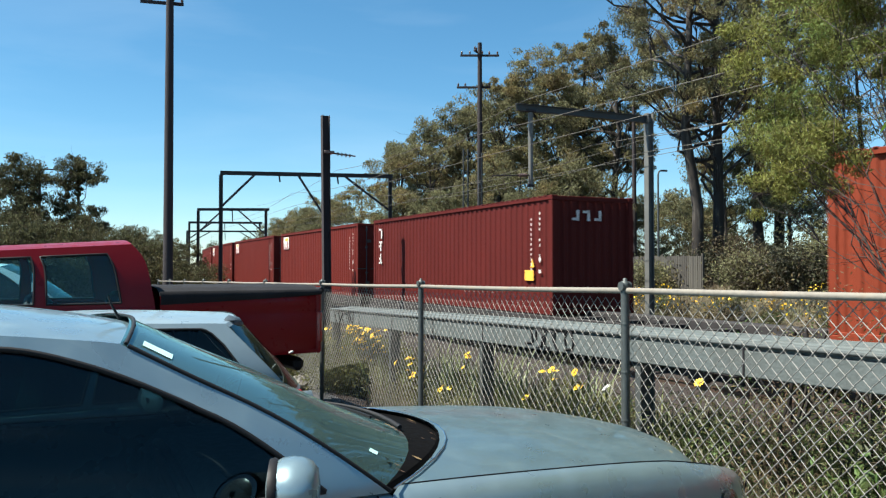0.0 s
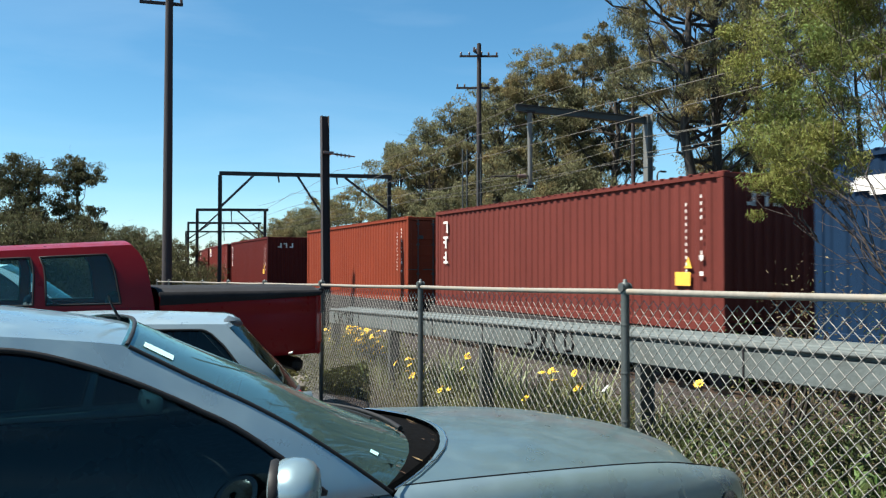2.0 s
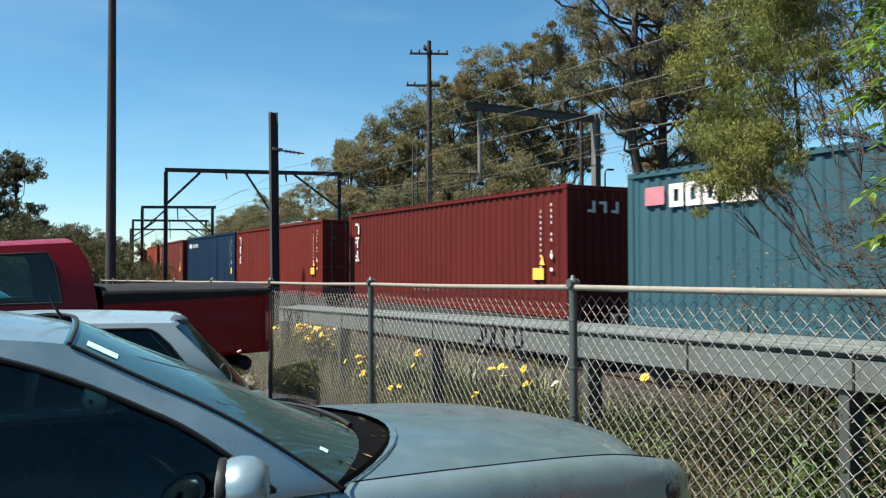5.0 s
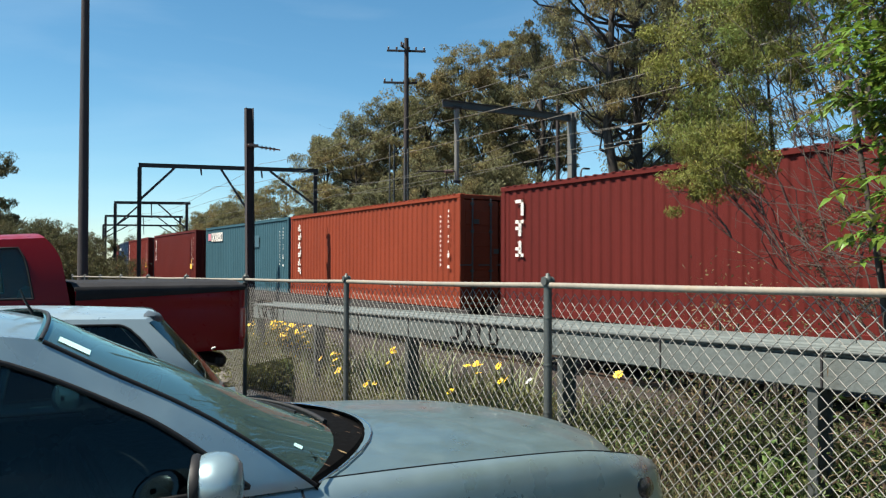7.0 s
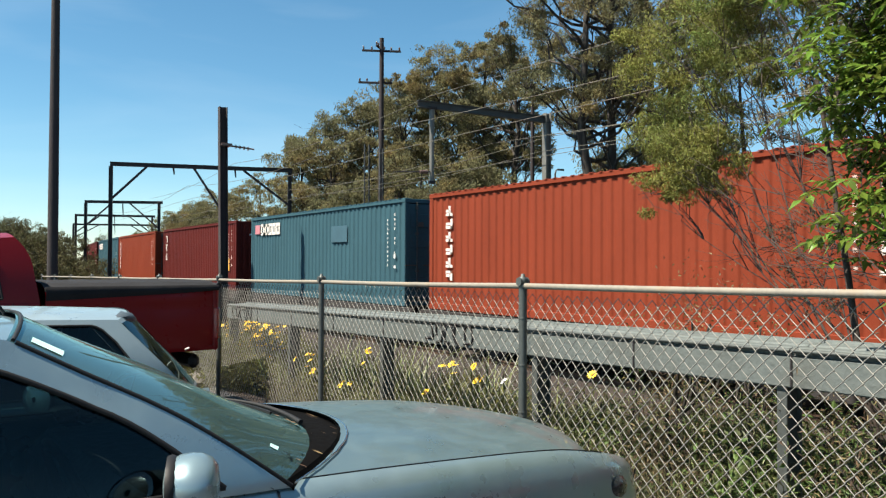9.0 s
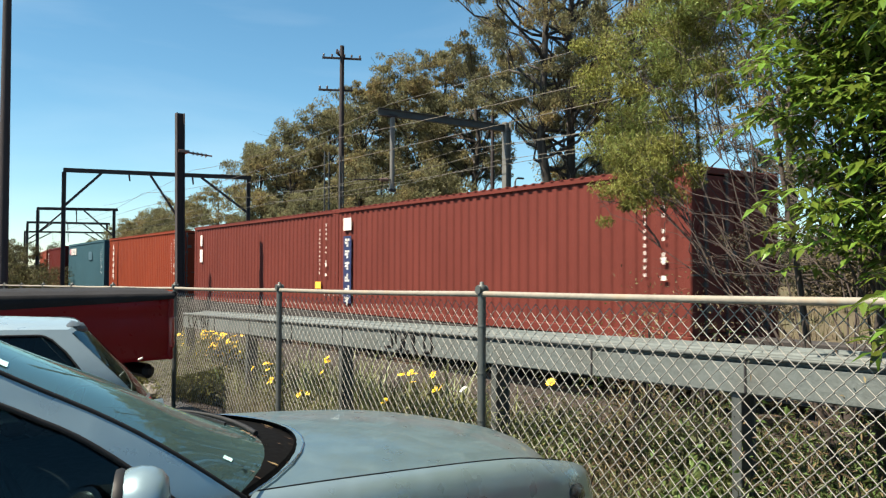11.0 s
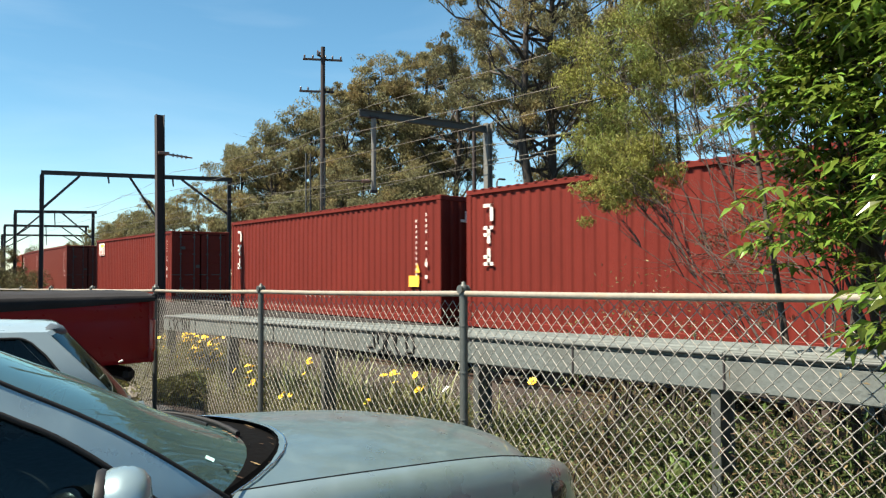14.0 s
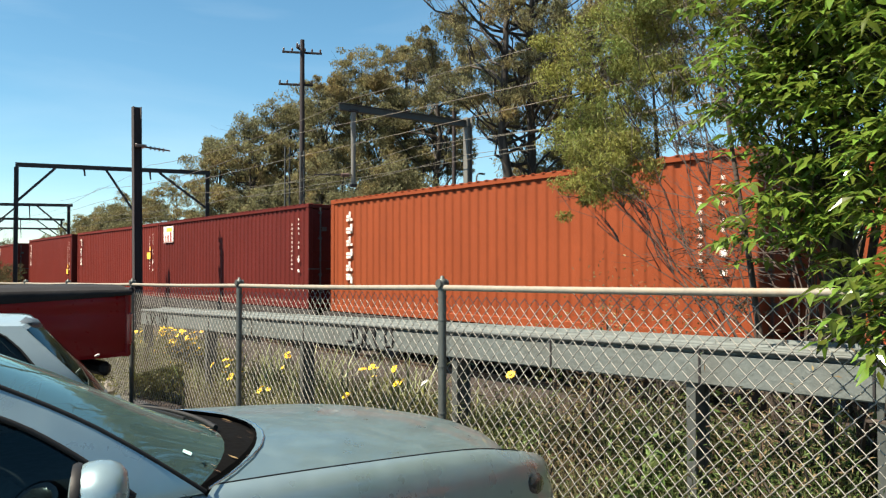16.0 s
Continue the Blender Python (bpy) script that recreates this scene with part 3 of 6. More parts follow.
def wire(pts, sag, r, label="overhead wire"):
    mb, path = MB(), []
    for (a, b) in zip(pts, pts[1:]):
        a, b = Vector(a), Vector(b)
        for k in range(12):
            u = k / 12
            p = a.lerp(b, u)
            p.z -= sag * 4 * u * (1 - u)
            path.append(p)
    path.append(Vector(pts[-1]))
    mb.tube(path, r, 5)
    return part("overhead_wire", mb, M_WIRE, None, label)


def build_wires():
    for off, z in ((0.0, 4.75), (4.6, 4.75)):
        for dz, sag in ((0.0, 0.02), (0.75, 0.45)):
            pts = []
            for s in (-22, 23, 45, 73, 97, 121):
                x, y, a = track_at(s, off)
                pts.append((x, y, z + dz + 0.35))
            w = wire(pts, sag, 0.009, "thin contact and carrier wire over the track")
            tagged(w, "", "overhead wire", "overhead wires")
    for x, z in ((14.0, 7.2), (19.1, 6.3), (18.6, 5.7)):
        w = wire([(x, -25, z + 0.4), (x, 23, z), (x + 0.4, 44.5, z), (x + 2.2, 73, z)], 0.35, 0.010, "sagging feeder wire beside the track")
        tagged(w, "", "overhead wire", "overhead wires")


build_wires()


def cabinet(x, y):
    """A small white trackside hut."""
    z = ground_z(x, y)
    top = thing("trackside_cabinet", "small white trackside cabinet with a low pitched lid", "cabinet", pose(x, y, z))
    part("body", MB().box((0, 0, 1.1), (0.9, 0.8, 2.2), 0.02), M_WHITE, top)
    roof = MB().add([(-0.6, -0.55, 2.2), (0.6, -0.55, 2.2), (0.6, 0.55, 2.2), (-0.6, 0.55, 2.2), (-0.35, 0, 2.62), (0.35, 0, 2.62)], [(0, 1, 5, 4), (2, 3, 4, 5), (1, 2, 5), (3, 0, 4), (3, 2, 1, 0)])
    part("lid", roof, M_WHITE, top)


cabinet(18.3, 41.2)

# ---- the train: boxes on flat wagons ----
SPEED = 14.83
VIVID = (0.188, 0.0409, 0.0144)
BOX_L, BOX_W, BOX_H = 12.19, 2.44, 2.90
DECK_Z = 0.505
RED, DARKRED, ORANGE, PALE, BLUE, TEAL = (0.1106, 0.0149, 0.0105), (0.0802, 0.0105, 0.0083), (0.1742, 0.0315, 0.0138), (0.1106, 0.0249, 0.0188), (0.0055, 0.0199, 0.0487), (0.0304, 0.0774, 0.0995)


def corrugated(length, z0, z1, depth, pitch):
    """A sheet in x and z with trapezoid ribs, pushed to -y."""
    n = int(length / pitch)
    step = length / n
    xs = []
    for i in range(n):
        x = -length / 2 + i * step
        xs += [(x, 0), (x + step * 0.37, 0), (x + step * 0.5, depth), (x + step * 0.87, depth)]
    xs.append((length / 2, 0))
    return [[(x, d, z0) for x, d in xs], [(x, d, z1) for x, d in xs]]


def container_meshes():
    L, W, H = BOX_L, BOX_W, BOX_H
    me = {}
    side = MB().grid(corrugated(L - 0.34, 0.16, H - 0.10, 0.027, 0.278), False)
    me["side_wall"] = side.mesh("side_wall")
    end = MB().grid(corrugated(W - 0.28, 0.16, H - 0.10, 0.04, 0.22), False)
    me["end_wall"] = end.mesh("end_wall")
    rf = MB()
    n = 58
    rows = []
    for i in range(n * 2 + 1):
        x = -L / 2 + 0.1 + (L - 0.2) * i / (n * 2)
        rows.append([(x, -W / 2 + 0.06, 0 if i % 2 else 0.018), (x, W / 2 - 0.06, 0 if i % 2 else 0.018)])
    rf.grid(rows, False, True)
    me["roof"] = rf.mesh("roof")
    me["post"] = MB().box((0, 0, H / 2), (0.16, 0.14, H - 0.24), 0.012).mesh("corner_post")
    me["casting"] = MB().box((0, 0, 0), (0.178, 0.162, 0.118), 0.012).box((0, -0.0815, 0), (0.07, 0.004, 0.05), 0).mesh("corner_casting")
    tr = MB().box((0, 0, 0), (L - 0.34, 0.06, 0.10), 0.008)
    for i in range(44):
        tr.box((-L / 2 + 0.3 + i * 0.27, -0.012, 0.055), (0.09, 0.075, 0.018), 0.004)
    me["top_rail"] = tr.mesh("top_rail")
    me["bottom_rail"] = MB().box((0, 0, 0), (L - 0.34, 0.05, 0.16), 0.008).mesh("bottom_rail")
    me["cross_rail"] = MB().box((0, 0, 0), (0.06, W - 0.3, 0.11), 0.008).mesh("cross_rail")
    me["door"] = MB().box((0, 0, 0), (0.05, W / 2 - 0.16, H - 0.30), 0.01).mesh("door")
    me["door_panel"] = MB().box((-0.03, 0, 0), (0.02, W / 2 - 0.28, 0.36), 0.01).mesh("door_panel")
    lb = MB().cyl((0, 0, -H / 2 + 0.10), (0, 0, H / 2 - 0.10), 0.02, n=8)
    for z in (-1.2, -0.5, 0.5, 1.2):
        lb.box((0.01, 0, z), (0.05, 0.09, 0.07), 0.006)
    lb.beam((-0.02, 0, -0.35), (-0.02, 0.38, -0.35), 0.02, 0.03)
    me["lock_bar"] = lb.mesh("lock_bar")
    me["floor"] = MB().box((0, 0, 0.06), (L - 0.3, W - 0.12, 0.10), 0).mesh("underside")
    for k, m in me.items():
        m.materials.append(M_GREYSTEEL if k == "lock_bar" else M_WAGON if k == "floor" else M_PAINT)
    return me


CM = container_meshes()


def flat_mark(boxes, y):
    """Painted marks on the near side: boxes of (x, z, width, height)."""
    mb = MB()
    for x, z, w, h in boxes:
        mb.box((x, y, z), (w, 0.004, h), 0)
    return mb


def letters(n, x, z_top, w, h, gap, seed, thick=0.3):
    """n white blocks down the side in the rhythm of painted capitals, spelling nothing: a list of strokes for each."""
    r = random.Random(seed)
    out, z = [], z_top
    for i in range(n):
        t = w * thick
        one = [(x - w / 2 + t / 2 + r.choice((0, w * 0.3)), z - h / 2, t, h), (x, z - (t * 0.4 if r.random() < .5 else h - t * 0.4), w, t * 0.8)]
        if r.random() < .7:
            one.append((x + w * 0.2, z - h * 0.5, w * 0.6, t * 0.8))
        out.append(one)
        z -= h + gap
    return out


def paint_marks(name, groups, y, material, top, label):
    for g in groups:
        part(name, flat_mark(g, y), material, top, label)


def build_container(kind, rgb, doors_to_us, label):
    """kind: what is painted on the side."""
    L, W, H = BOX_L, BOX_W, BOX_H
    top = thing("shipping_container", label, "shipping container", None, "containers on the train")
    # local x: along the track, +x is the way it travels; local +y is the side towards the car park
    for s in (-1, 1):
        o = part("side_wall", CM["side_wall"], None, top)
        o.matrix_basis = pose(0, s * (W / 2 - 0.03), 0, 0, 0, 0 if s < 0 else 180)
        for n, z in (("top_rail", H - 0.06), ("bottom_rail", 0.085)):
            o = part(n, CM[n], None, top)
            o.matrix_basis = pose(0, s * (W / 2 - 0.03), z, 0, 0, 0 if s < 0 else 180)
        for e in (-1, 1):
            o = part("corner_post", CM["post"], None, top)
            o.matrix_basis = pose(e * (L / 2 - 0.085), s * (W / 2 - 0.075), 0)
            for z in (0.06, H - 0.06):
                o = part("corner_casting", CM["casting"], None, top)
                o.matrix_basis = pose(e * (L / 2 - 0.089), s * (W / 2 - 0.081), z, 0, 0, 0 if s < 0 else 180)
    for e in (-1, 1):
        for z in (0.075, H - 0.07):
            part("cross_rail", CM["cross_rail"], None, top).matrix_basis = pose(e * (L / 2 - 0.05), 0, z)
        if (e < 0) == doors_to_us:
            for s in (-1, 1):
                d = part("door", CM["door"], None, top)
                d.matrix_basis = pose(e * (L / 2 - 0.06), s * (W / 4 - 0.05), H / 2, 0, 0, 0 if e < 0 else 180)
                for z in (-0.85, -0.3, 0.3, 0.85):
                    part("door_panel", CM["door_panel"], None, d).matrix_basis = pose(0, 0, z)
                for y in (-0.28, 0.28):
                    part("lock_bar", CM["lock_bar"], None, d, "galvanised lock bar").matrix_basis = pose(-0.055, y, 0)
        else:
            o = part("end_wall", CM["end_wall"], None, top)
            o.matrix_basis = pose(e * (L / 2 - 0.05), 0, 0, 0, 0, -90 if e < 0 else 90)
    part("roof", CM["roof"], None, top).matrix_basis = pose(0, 0, H - 0.035)
    part("underside", CM["floor"], None, top)
    recolour(top, rgb)
    ys = W / 2 + 0.004
    codes = []
    for k in range(11):
        codes.append((-L / 2 + 0.95, H - 0.55 - k * 0.125, 0.032, 0.06))
    for k in (0, 1, 2, 3, 5, 6, 8, 9):
        codes.append((-L / 2 + 0.55, H - 0.42 - k * 0.13, 0.036, 0.065))
    for x in (-L / 2 + 0.55,):
        codes += [(x, H - 1.55, 0.09, 0.09), (x, H - 1.85, 0.09, 0.08)]
    part("code_mark", flat_mark(codes, ys), M_WHITE, top, "white code marks", "stuff")
    if kind in ("three", "three_high"):
        zp = 0.95 if kind == "three" else 1.62
        paint_marks("logo_block", letters(3, L / 2 - 0.75, H - 0.33, 0.30, 0.36, 0.10, 4), ys, M_WHITE, top, "white painted block")
        part("label_plate", flat_mark([(-L / 2 + 1.05, zp, 0.42, 0.26)], ys), M_YELLOW, top, "yellow warning plate")
        part("warning_triangle", MB().add([(-L / 2 + 0.80, ys, zp + 0.20), (-L / 2 + 1.00, ys, zp + 0.20), (-L / 2 + 0.90, ys, zp + 0.42)], [(0, 1, 2)]), M_YELLOW, top, "yellow warning triangle")
    elif kind == "six":
        paint_marks("logo_block", letters(6, L / 2 - 0.95, H - 0.35, 0.28, 0.24, 0.075, 9), ys, M_WHITE, top, "white painted block")
    elif kind == "navy":
        part("logo_panel", flat_mark([(L / 2 - 0.72, 1.20, 0.44, 1.85)], ys), M_NAVY, top, "navy painted panel")
        paint_marks("logo_block", letters(6, L / 2 - 0.72, H - 0.85, 0.24, 0.22, 0.10, 12), ys + 0.005, M_WHITE, top, "white painted block")
        part("logo_patch", flat_mark([(L / 2 - 0.72, H - 0.45, 0.44, 0.34)], ys + 0.005), M_WHITE, top, "white painted patch")
    elif kind == "badge":
        part("logo", flat_mark([(L / 2 - 1.15, 2.40, 1.05, 0.62)], ys), M_WHITE, top, "white rectangular badge")
        paint_marks("badge_bar", [[q] for q in ((L / 2 - 1.42, 2.32, 0.16, 0.34), (L / 2 - 1.12, 2.26, 0.13, 0.22), (L / 2 - 0.88, 2.26, 0.10, 0.22), (L / 2 - 1.15, 2.12, 0.95, 0.03), (L / 2 - 0.66, 2.26, 0.03, 0.3))], ys + 0.005, M_BADGE, top, "")
        part("badge_wing", flat_mark([(L / 2 - 1.25, 2.58, 0.6, 0.14)], ys + 0.005), M_YELLOW, top)
    elif kind == "word":
        for k in range(5):
            x, w, h = L / 2 - 1.30 - k * 0.40, 0.34, 0.42
            part("logo_block", flat_mark([(x - w / 2 + 0.055, 2.40, 0.11, h), (x + w / 2 - 0.055, 2.40, 0.11, h * (1 if k % 2 else 0.7)), (x, 2.40 + (h / 2 - 0.05), w, 0.10), (x, 2.40 - (h / 2 - 0.05), w, 0.10)], ys), M_WHITE, top, "white painted block")
        part("logo_patch", flat_mark([(L / 2 - 0.75, 2.42, 0.5, 0.34)], ys), M_PINK, top, "faded pink patch")
        part("faded_patch", flat_mark([(-L / 2 + 4.1, 2.05, 1.15, 0.5)], ys), M_FADE, top, "dark repainted patch")
    elif kind == "bird":
        part("emblem", flat_mark([(L / 2 - 1.0, 2.46, 0.5, 0.10), (L / 2 - 0.85, 2.36, 0.35, 0.14), (L / 2 - 1.15, 2.32, 0.3, 0.20)], ys), M_WHITE, top, "white painted emblem")
        for k in range(6):
            x = L / 2 - 1.75 - k * 0.28
            part("logo_block", flat_mark([(x - 0.08, 2.38, 0.05, 0.20), (x + 0.06, 2.38, 0.05, 0.20), (x, 2.38 + 0.08 * (1 if k % 2 else -1), 0.18, 0.05)], ys), M_WHITE, top, "white painted block")
        part("label_plate", flat_mark([(-L / 2 + 0.62, 0.9, 0.22, 0.26)], ys + 0.004), M_YELLOW, top)
    elif kind == "pair":
        paint_marks("logo_panel", [[(L / 2 - 0.85, 2.35, 0.22, 0.42)], [(L / 2 - 0.85, 1.75, 0.30, 0.50)]], ys, M_WHITE, top, "white painted panel")
        part("label_plate", flat_mark([(-L / 2 + 1.05, 0.75, 0.36, 0.2)], ys), M_YELLOW, top)
    if not doors_to_us:
        xs = -L / 2 - 0.002
        for k, y in enumerate((0.48, 0.16, -0.18)):
            mb = MB().box((xs, y, 2.42), (0.004, 0.08, 0.26), 0).box((xs, y + 0.07, 2.42 + (0.09 if k % 2 else -0.09)), (0.004, 0.2, 0.06), 0)
            part("end_block", mb, M_WHITE, top, "white painted block")
    else:
        for y, z in ((0.75, 2.2), (0.15, 1.45), (0.82, 0.55)):
            part("door_mark", MB().box((-L / 2 - 0.045, y, z), (0.004, 0.16, 0.12), 0), M_SLEEPER, top)
    return top


def wagon_meshes(ext):
    """Parts of a flat wagon whose empty deck runs on ext metres behind the container."""
    me = {}
    c, n = -ext / 2, 13.1 + ext
    dk = MB().box((c, 0, -0.12), (n, 0.5, 0.40), 0.02)
    for i in range(int(n / 1.4)):
        dk.box((c - n / 2 + 0.95 + i * 1.4, 0, -0.08), (0.22, 2.3, 0.14), 0.01)
    me["deck"] = dk.mesh("deck")
    me["side_sill"] = MB().box((0, 0, -0.06), (n - 0.1, 0.10, 0.36), 0.015).box((0, 0.05, -0.23), (n - 0.1, 0.18, 0.025), 0).box((0, 0.02, -0.38), (4.6 + ext, 0.08, 0.34), 0.02).mesh("side_sill")
    bf = MB().box((0, 0, 0), (2.3, 0.12, 0.22), 0.03).box((0, 0, -0.12), (0.7, 0.16, 0.26), 0.03)
    for x in (-0.9, 0.9):
        bf.box((x, -0.02, -0.05), (0.32, 0.2, 0.30), 0.04)
    me["side_frame"] = bf.mesh("side_frame")
    me["bolster"] = MB().box((0, 0, 0), (0.5, 2.0, 0.22), 0.03).mesh("bolster")
    me["wheel"] = MB().disc_rings(((0.02, -0.07), (0.2, -0.07), (0.38, -0.03), (0.46, -0.065), (0.46, 0.04), (0.49, 0.045), (0.49, 0.07), (0.38, 0.07), (0.2, 0.05), (0.02, 0.07)), pose(0, 0, 0, 90), 22).mesh("wheel")
    me["axle"] = MB().cyl((0, -0.85, 0), (0, 0.85, 0), 0.08, n=10).mesh("axle")
    me["coupler"] = MB().box((0, 0, 0), (0.95, 0.16, 0.2), 0.03).box((0.4, 0, 0), (0.3, 0.3, 0.28), 0.05).mesh("coupler")
    me["brake_tank"] = MB().tube([(-0.45, 0, 0), (-0.4, 0, 0), (0.4, 0, 0), (0.45, 0, 0)], [0.1, 0.2, 0.2, 0.1], 14).mesh("brake_tank")
    me["twist_lock"] = MB().box((0, 0, 0.03), (0.20, 0.14, 0.10), 0.02).mesh("twist_lock")
    for m in me.values():
        m.materials.append(M_WAGON)
    return me


def build_wagon(ext=0.0):
    """A flat wagon; its origin is at the deck top, under the container's middle."""
    WM = wagon_meshes(ext)
    top = thing("flat_wagon", "dark dusty flat wagon with a long empty deck" if ext else "dark dusty flat wagon carrying a container", "rail wagon", None, "wagons of the train")
    part("deck", WM["deck"], None, top)
    for s in (-1, 1):
        part("side_sill", WM["side_sill"], None, top).matrix_basis = pose(-ext / 2, s * 1.18, -0.14, 0, 0, 0 if s < 0 else 180)
        part("coupler", WM["coupler"], None, top).matrix_basis = pose(6.75 if s > 0 else -6.75 - ext, 0, -0.2, 0, 0, 0 if s > 0 else 180)
        for x in ([-6.4 - 0.98 * ext, -6.4 - 0.5 * ext] if ext else []):
            part("twist_lock", WM["twist_lock"], None, top).matrix_basis = pose(x, s * 1.13, 0.04)
    rail = RAIL_Z - DECK_Z
    for bx in (-4.7 - ext, 4.7):
        b = part("bogie", WM["bolster"], None, top)
        b.matrix_basis = pose(bx, 0, rail + 0.55)
        for s in (-1, 1):
            part("side_frame", WM["side_frame"], None, b).matrix_basis = pose(0, s * 1.02, -0.05, 0, 0, 0 if s < 0 else 180)
        for ax in (-0.9, 0.9):
            part("axle", WM["axle"], None, b).matrix_basis = pose(ax, 0, -0.09)
            for s in (-1, 1):
                part("wheel", WM["wheel"], None, b).matrix_basis = pose(ax, s * 0.8, -0.09, 0, 0, 180 if s < 0 else 0)
    part("brake_tank", WM["brake_tank"], None, top).matrix_basis = pose(0.8, 0.8, -0.5)
    return top


# front end of each box along the track at 0 s, colour, paint, doors towards the car park's end, words
TRAIN = [
    (82, RED, "plain", True, "brick red corrugated container on a flat wagon"),
    (68.9, RED, "badge", True, "brick red corrugated container with a small white badge"),
    (55.6, RED, "badge", True, "brick red corrugated container with white badge on its side"),
    (42.01, RED, "badge", True, "brick red container with white badge, dark doors"),
    (28.03, DARKRED, "three", False, "dark red container with white blocks and yellow plate"),
    (8.12, ORANGE, "plain", True, "orange corrugated container with white code marks"),
    (-6.27, PALE, "three", False, "faded pinkish red container with three white blocks"),
    (-20.37, BLUE, "bird", True, "dark blue container with white emblem and blocks"),
    (-32.78, RED, "three", True, "brick red container with three white blocks"),
    (-47.58, DARKRED, "three", False, "dark red container with white end marks"),
    (-61.67, TEAL, "word", True, "faded teal container with white block lettering"),
    (-74.13, ORANGE, "six", True, "bright orange container with six white blocks"),
    (-88.11, DARKRED, "three", False, "dark red container with three white blocks and plate"),
    (-102.15, TEAL, "word", True, "teal container with white block lettering and pink patch"),
    (-115.58, ORANGE, "six", True, "orange container with white blocks down the side"),
    (-129.89, PALE, "pair", True, "faded red container with two white panels"),
    (-142.09, PALE, "navy", True, "faded red container with navy panel of white blocks"),
    (-161.93, RED, "badge", True, "brick red container with white badge and dark doors"),
    (-180.45, RED, "three", False, "clean brick red container with three white blocks"),
    (-193.57, RED, "three_high", True, "brick red container with white blocks, scuffed low down"),
    (-205.83, DARKRED, "badge", True, "dark red container with white and yellow badge"),
    (-219.23, VIVID, "six", True, "vivid orange container with six white blocks"),
    (-232.9, VIVID, "six", True, "orange container at the end, half hidden by leaves"),
]
# how far the train runs ahead of that steady pace, metres, at each half second
AHEAD = {0: 0.71, 0.5: 0.58, 1: 0.16, 1.5: 0.11, 2: -0.23, 2.5: -0.1, 3: -0.59, 3.5: -0.64, 4: -0.6, 4.5: -0.5, 5: -0.4, 5.5: -0.3, 6: -0.25, 6.5: 0.29, 7: -0.13, 7.5: 0.17, 8: -0.08, 8.5: -0.15, 9: -0.25,
         9.5: -0.35, 10: -0.42, 10.5: -0.49, 11: -0.48, 11.5: 0.03, 12: -0.18, 12.5: 0.47, 13: -0.38, 13.5: -0.2, 14: -0.31, 14.5: -0.1, 15: -0.2, 15.5: 0.45, 16: 0.59}
CONSIST = []
first_wagon = build_wagon()
for i, (s0, rgb, kind, doors, label) in enumerate(TRAIN):
    mid = s0 - BOX_L / 2
    gap = s0 - BOX_L - TRAIN[i + 1][0] if i + 1 < len(TRAIN) else 0
    wg = first_wagon if i == 0 else build_wagon(gap - 0.95) if gap > 4 else copy_thing(first_wagon, Matrix())
    CONSIST.append((wg, mid, DECK_Z))
    CONSIST.append((build_container(kind, rgb, doors, label), mid, DECK_Z + 0.002))

# ---- vehicles ----
def interp(table, x):
    """A value between the rows (x, value) of a table, along a smooth curve without overshoot."""
    table = sorted(table)
    if x <= table[0][0]:
        return table[0][1]
    if x >= table[-1][0]:
        return table[-1][1]
    k = max(i for i in range(len(table) - 1) if table[i][0] <= x)
    slope = [(q[1] - p[1]) / (q[0] - p[0]) for p, q in zip(table, table[1:])]

    def tangent(i):
        if i == 0 or i == len(table) - 1:
            return slope[min(i, len(slope) - 1)]
        p, q = slope[i - 1], slope[i]
        return 0.0 if p * q <= 0 else 2 * p * q / (p + q)
    (x0, v0), (x1, v1) = table[k], table[k + 1]
    h = x1 - x0
    u = (x - x0) / h
    return v0 * (1 + 2 * u) * (1 - u) ** 2 + tangent(k) * h * u * (1 - u) ** 2 + v1 * u * u * (3 - 2 * u) + tangent(k + 1) * h * u * u * (u - 1)


def lerp(a, b, u):
    return a + (b - a) * u


def car_paint(name, rgb, rough=0.32, metal=0.35, dust_sheen=(0.30, 0.30, 0.26), amount=0.62, coat=0.35, spec=0.5):
    return mat(name, rgb, rough, metal, spec=spec, var=0.05, scale=1.6, fine=9, soft=(0.3, 0.3), coat=coat, second=tuple(0.75 * a + 0.25 * b for a, b in zip(rgb, dust_sheen)), patch=amount)


def wheel_into(top, x, y, r, side):
    w = part("wheel", MB().disc_rings(((0.02, 0.02), (r * 0.56, 0.03), (r * 0.62, 0.07), (r * 0.66, 0.09)), pose(x, y, r, -90 if side > 0 else 90), 20), M_GREYSTEEL, top)
    part("tyre", MB().disc_rings(((r * 0.62, 0.09), (r * 0.9, 0.1), (r, 0.07), (r, -0.08), (r * 0.9, -0.1), (r * 0.62, -0.09)), pose(x, y, r, -90 if side > 0 else 90), 24), M_TYRE, w)


SCREEN_V = (0.0, 0.035, 0.12, 0.24, 0.36, 0.5, 0.62, 0.74, 0.86, 0.95, 1.0)


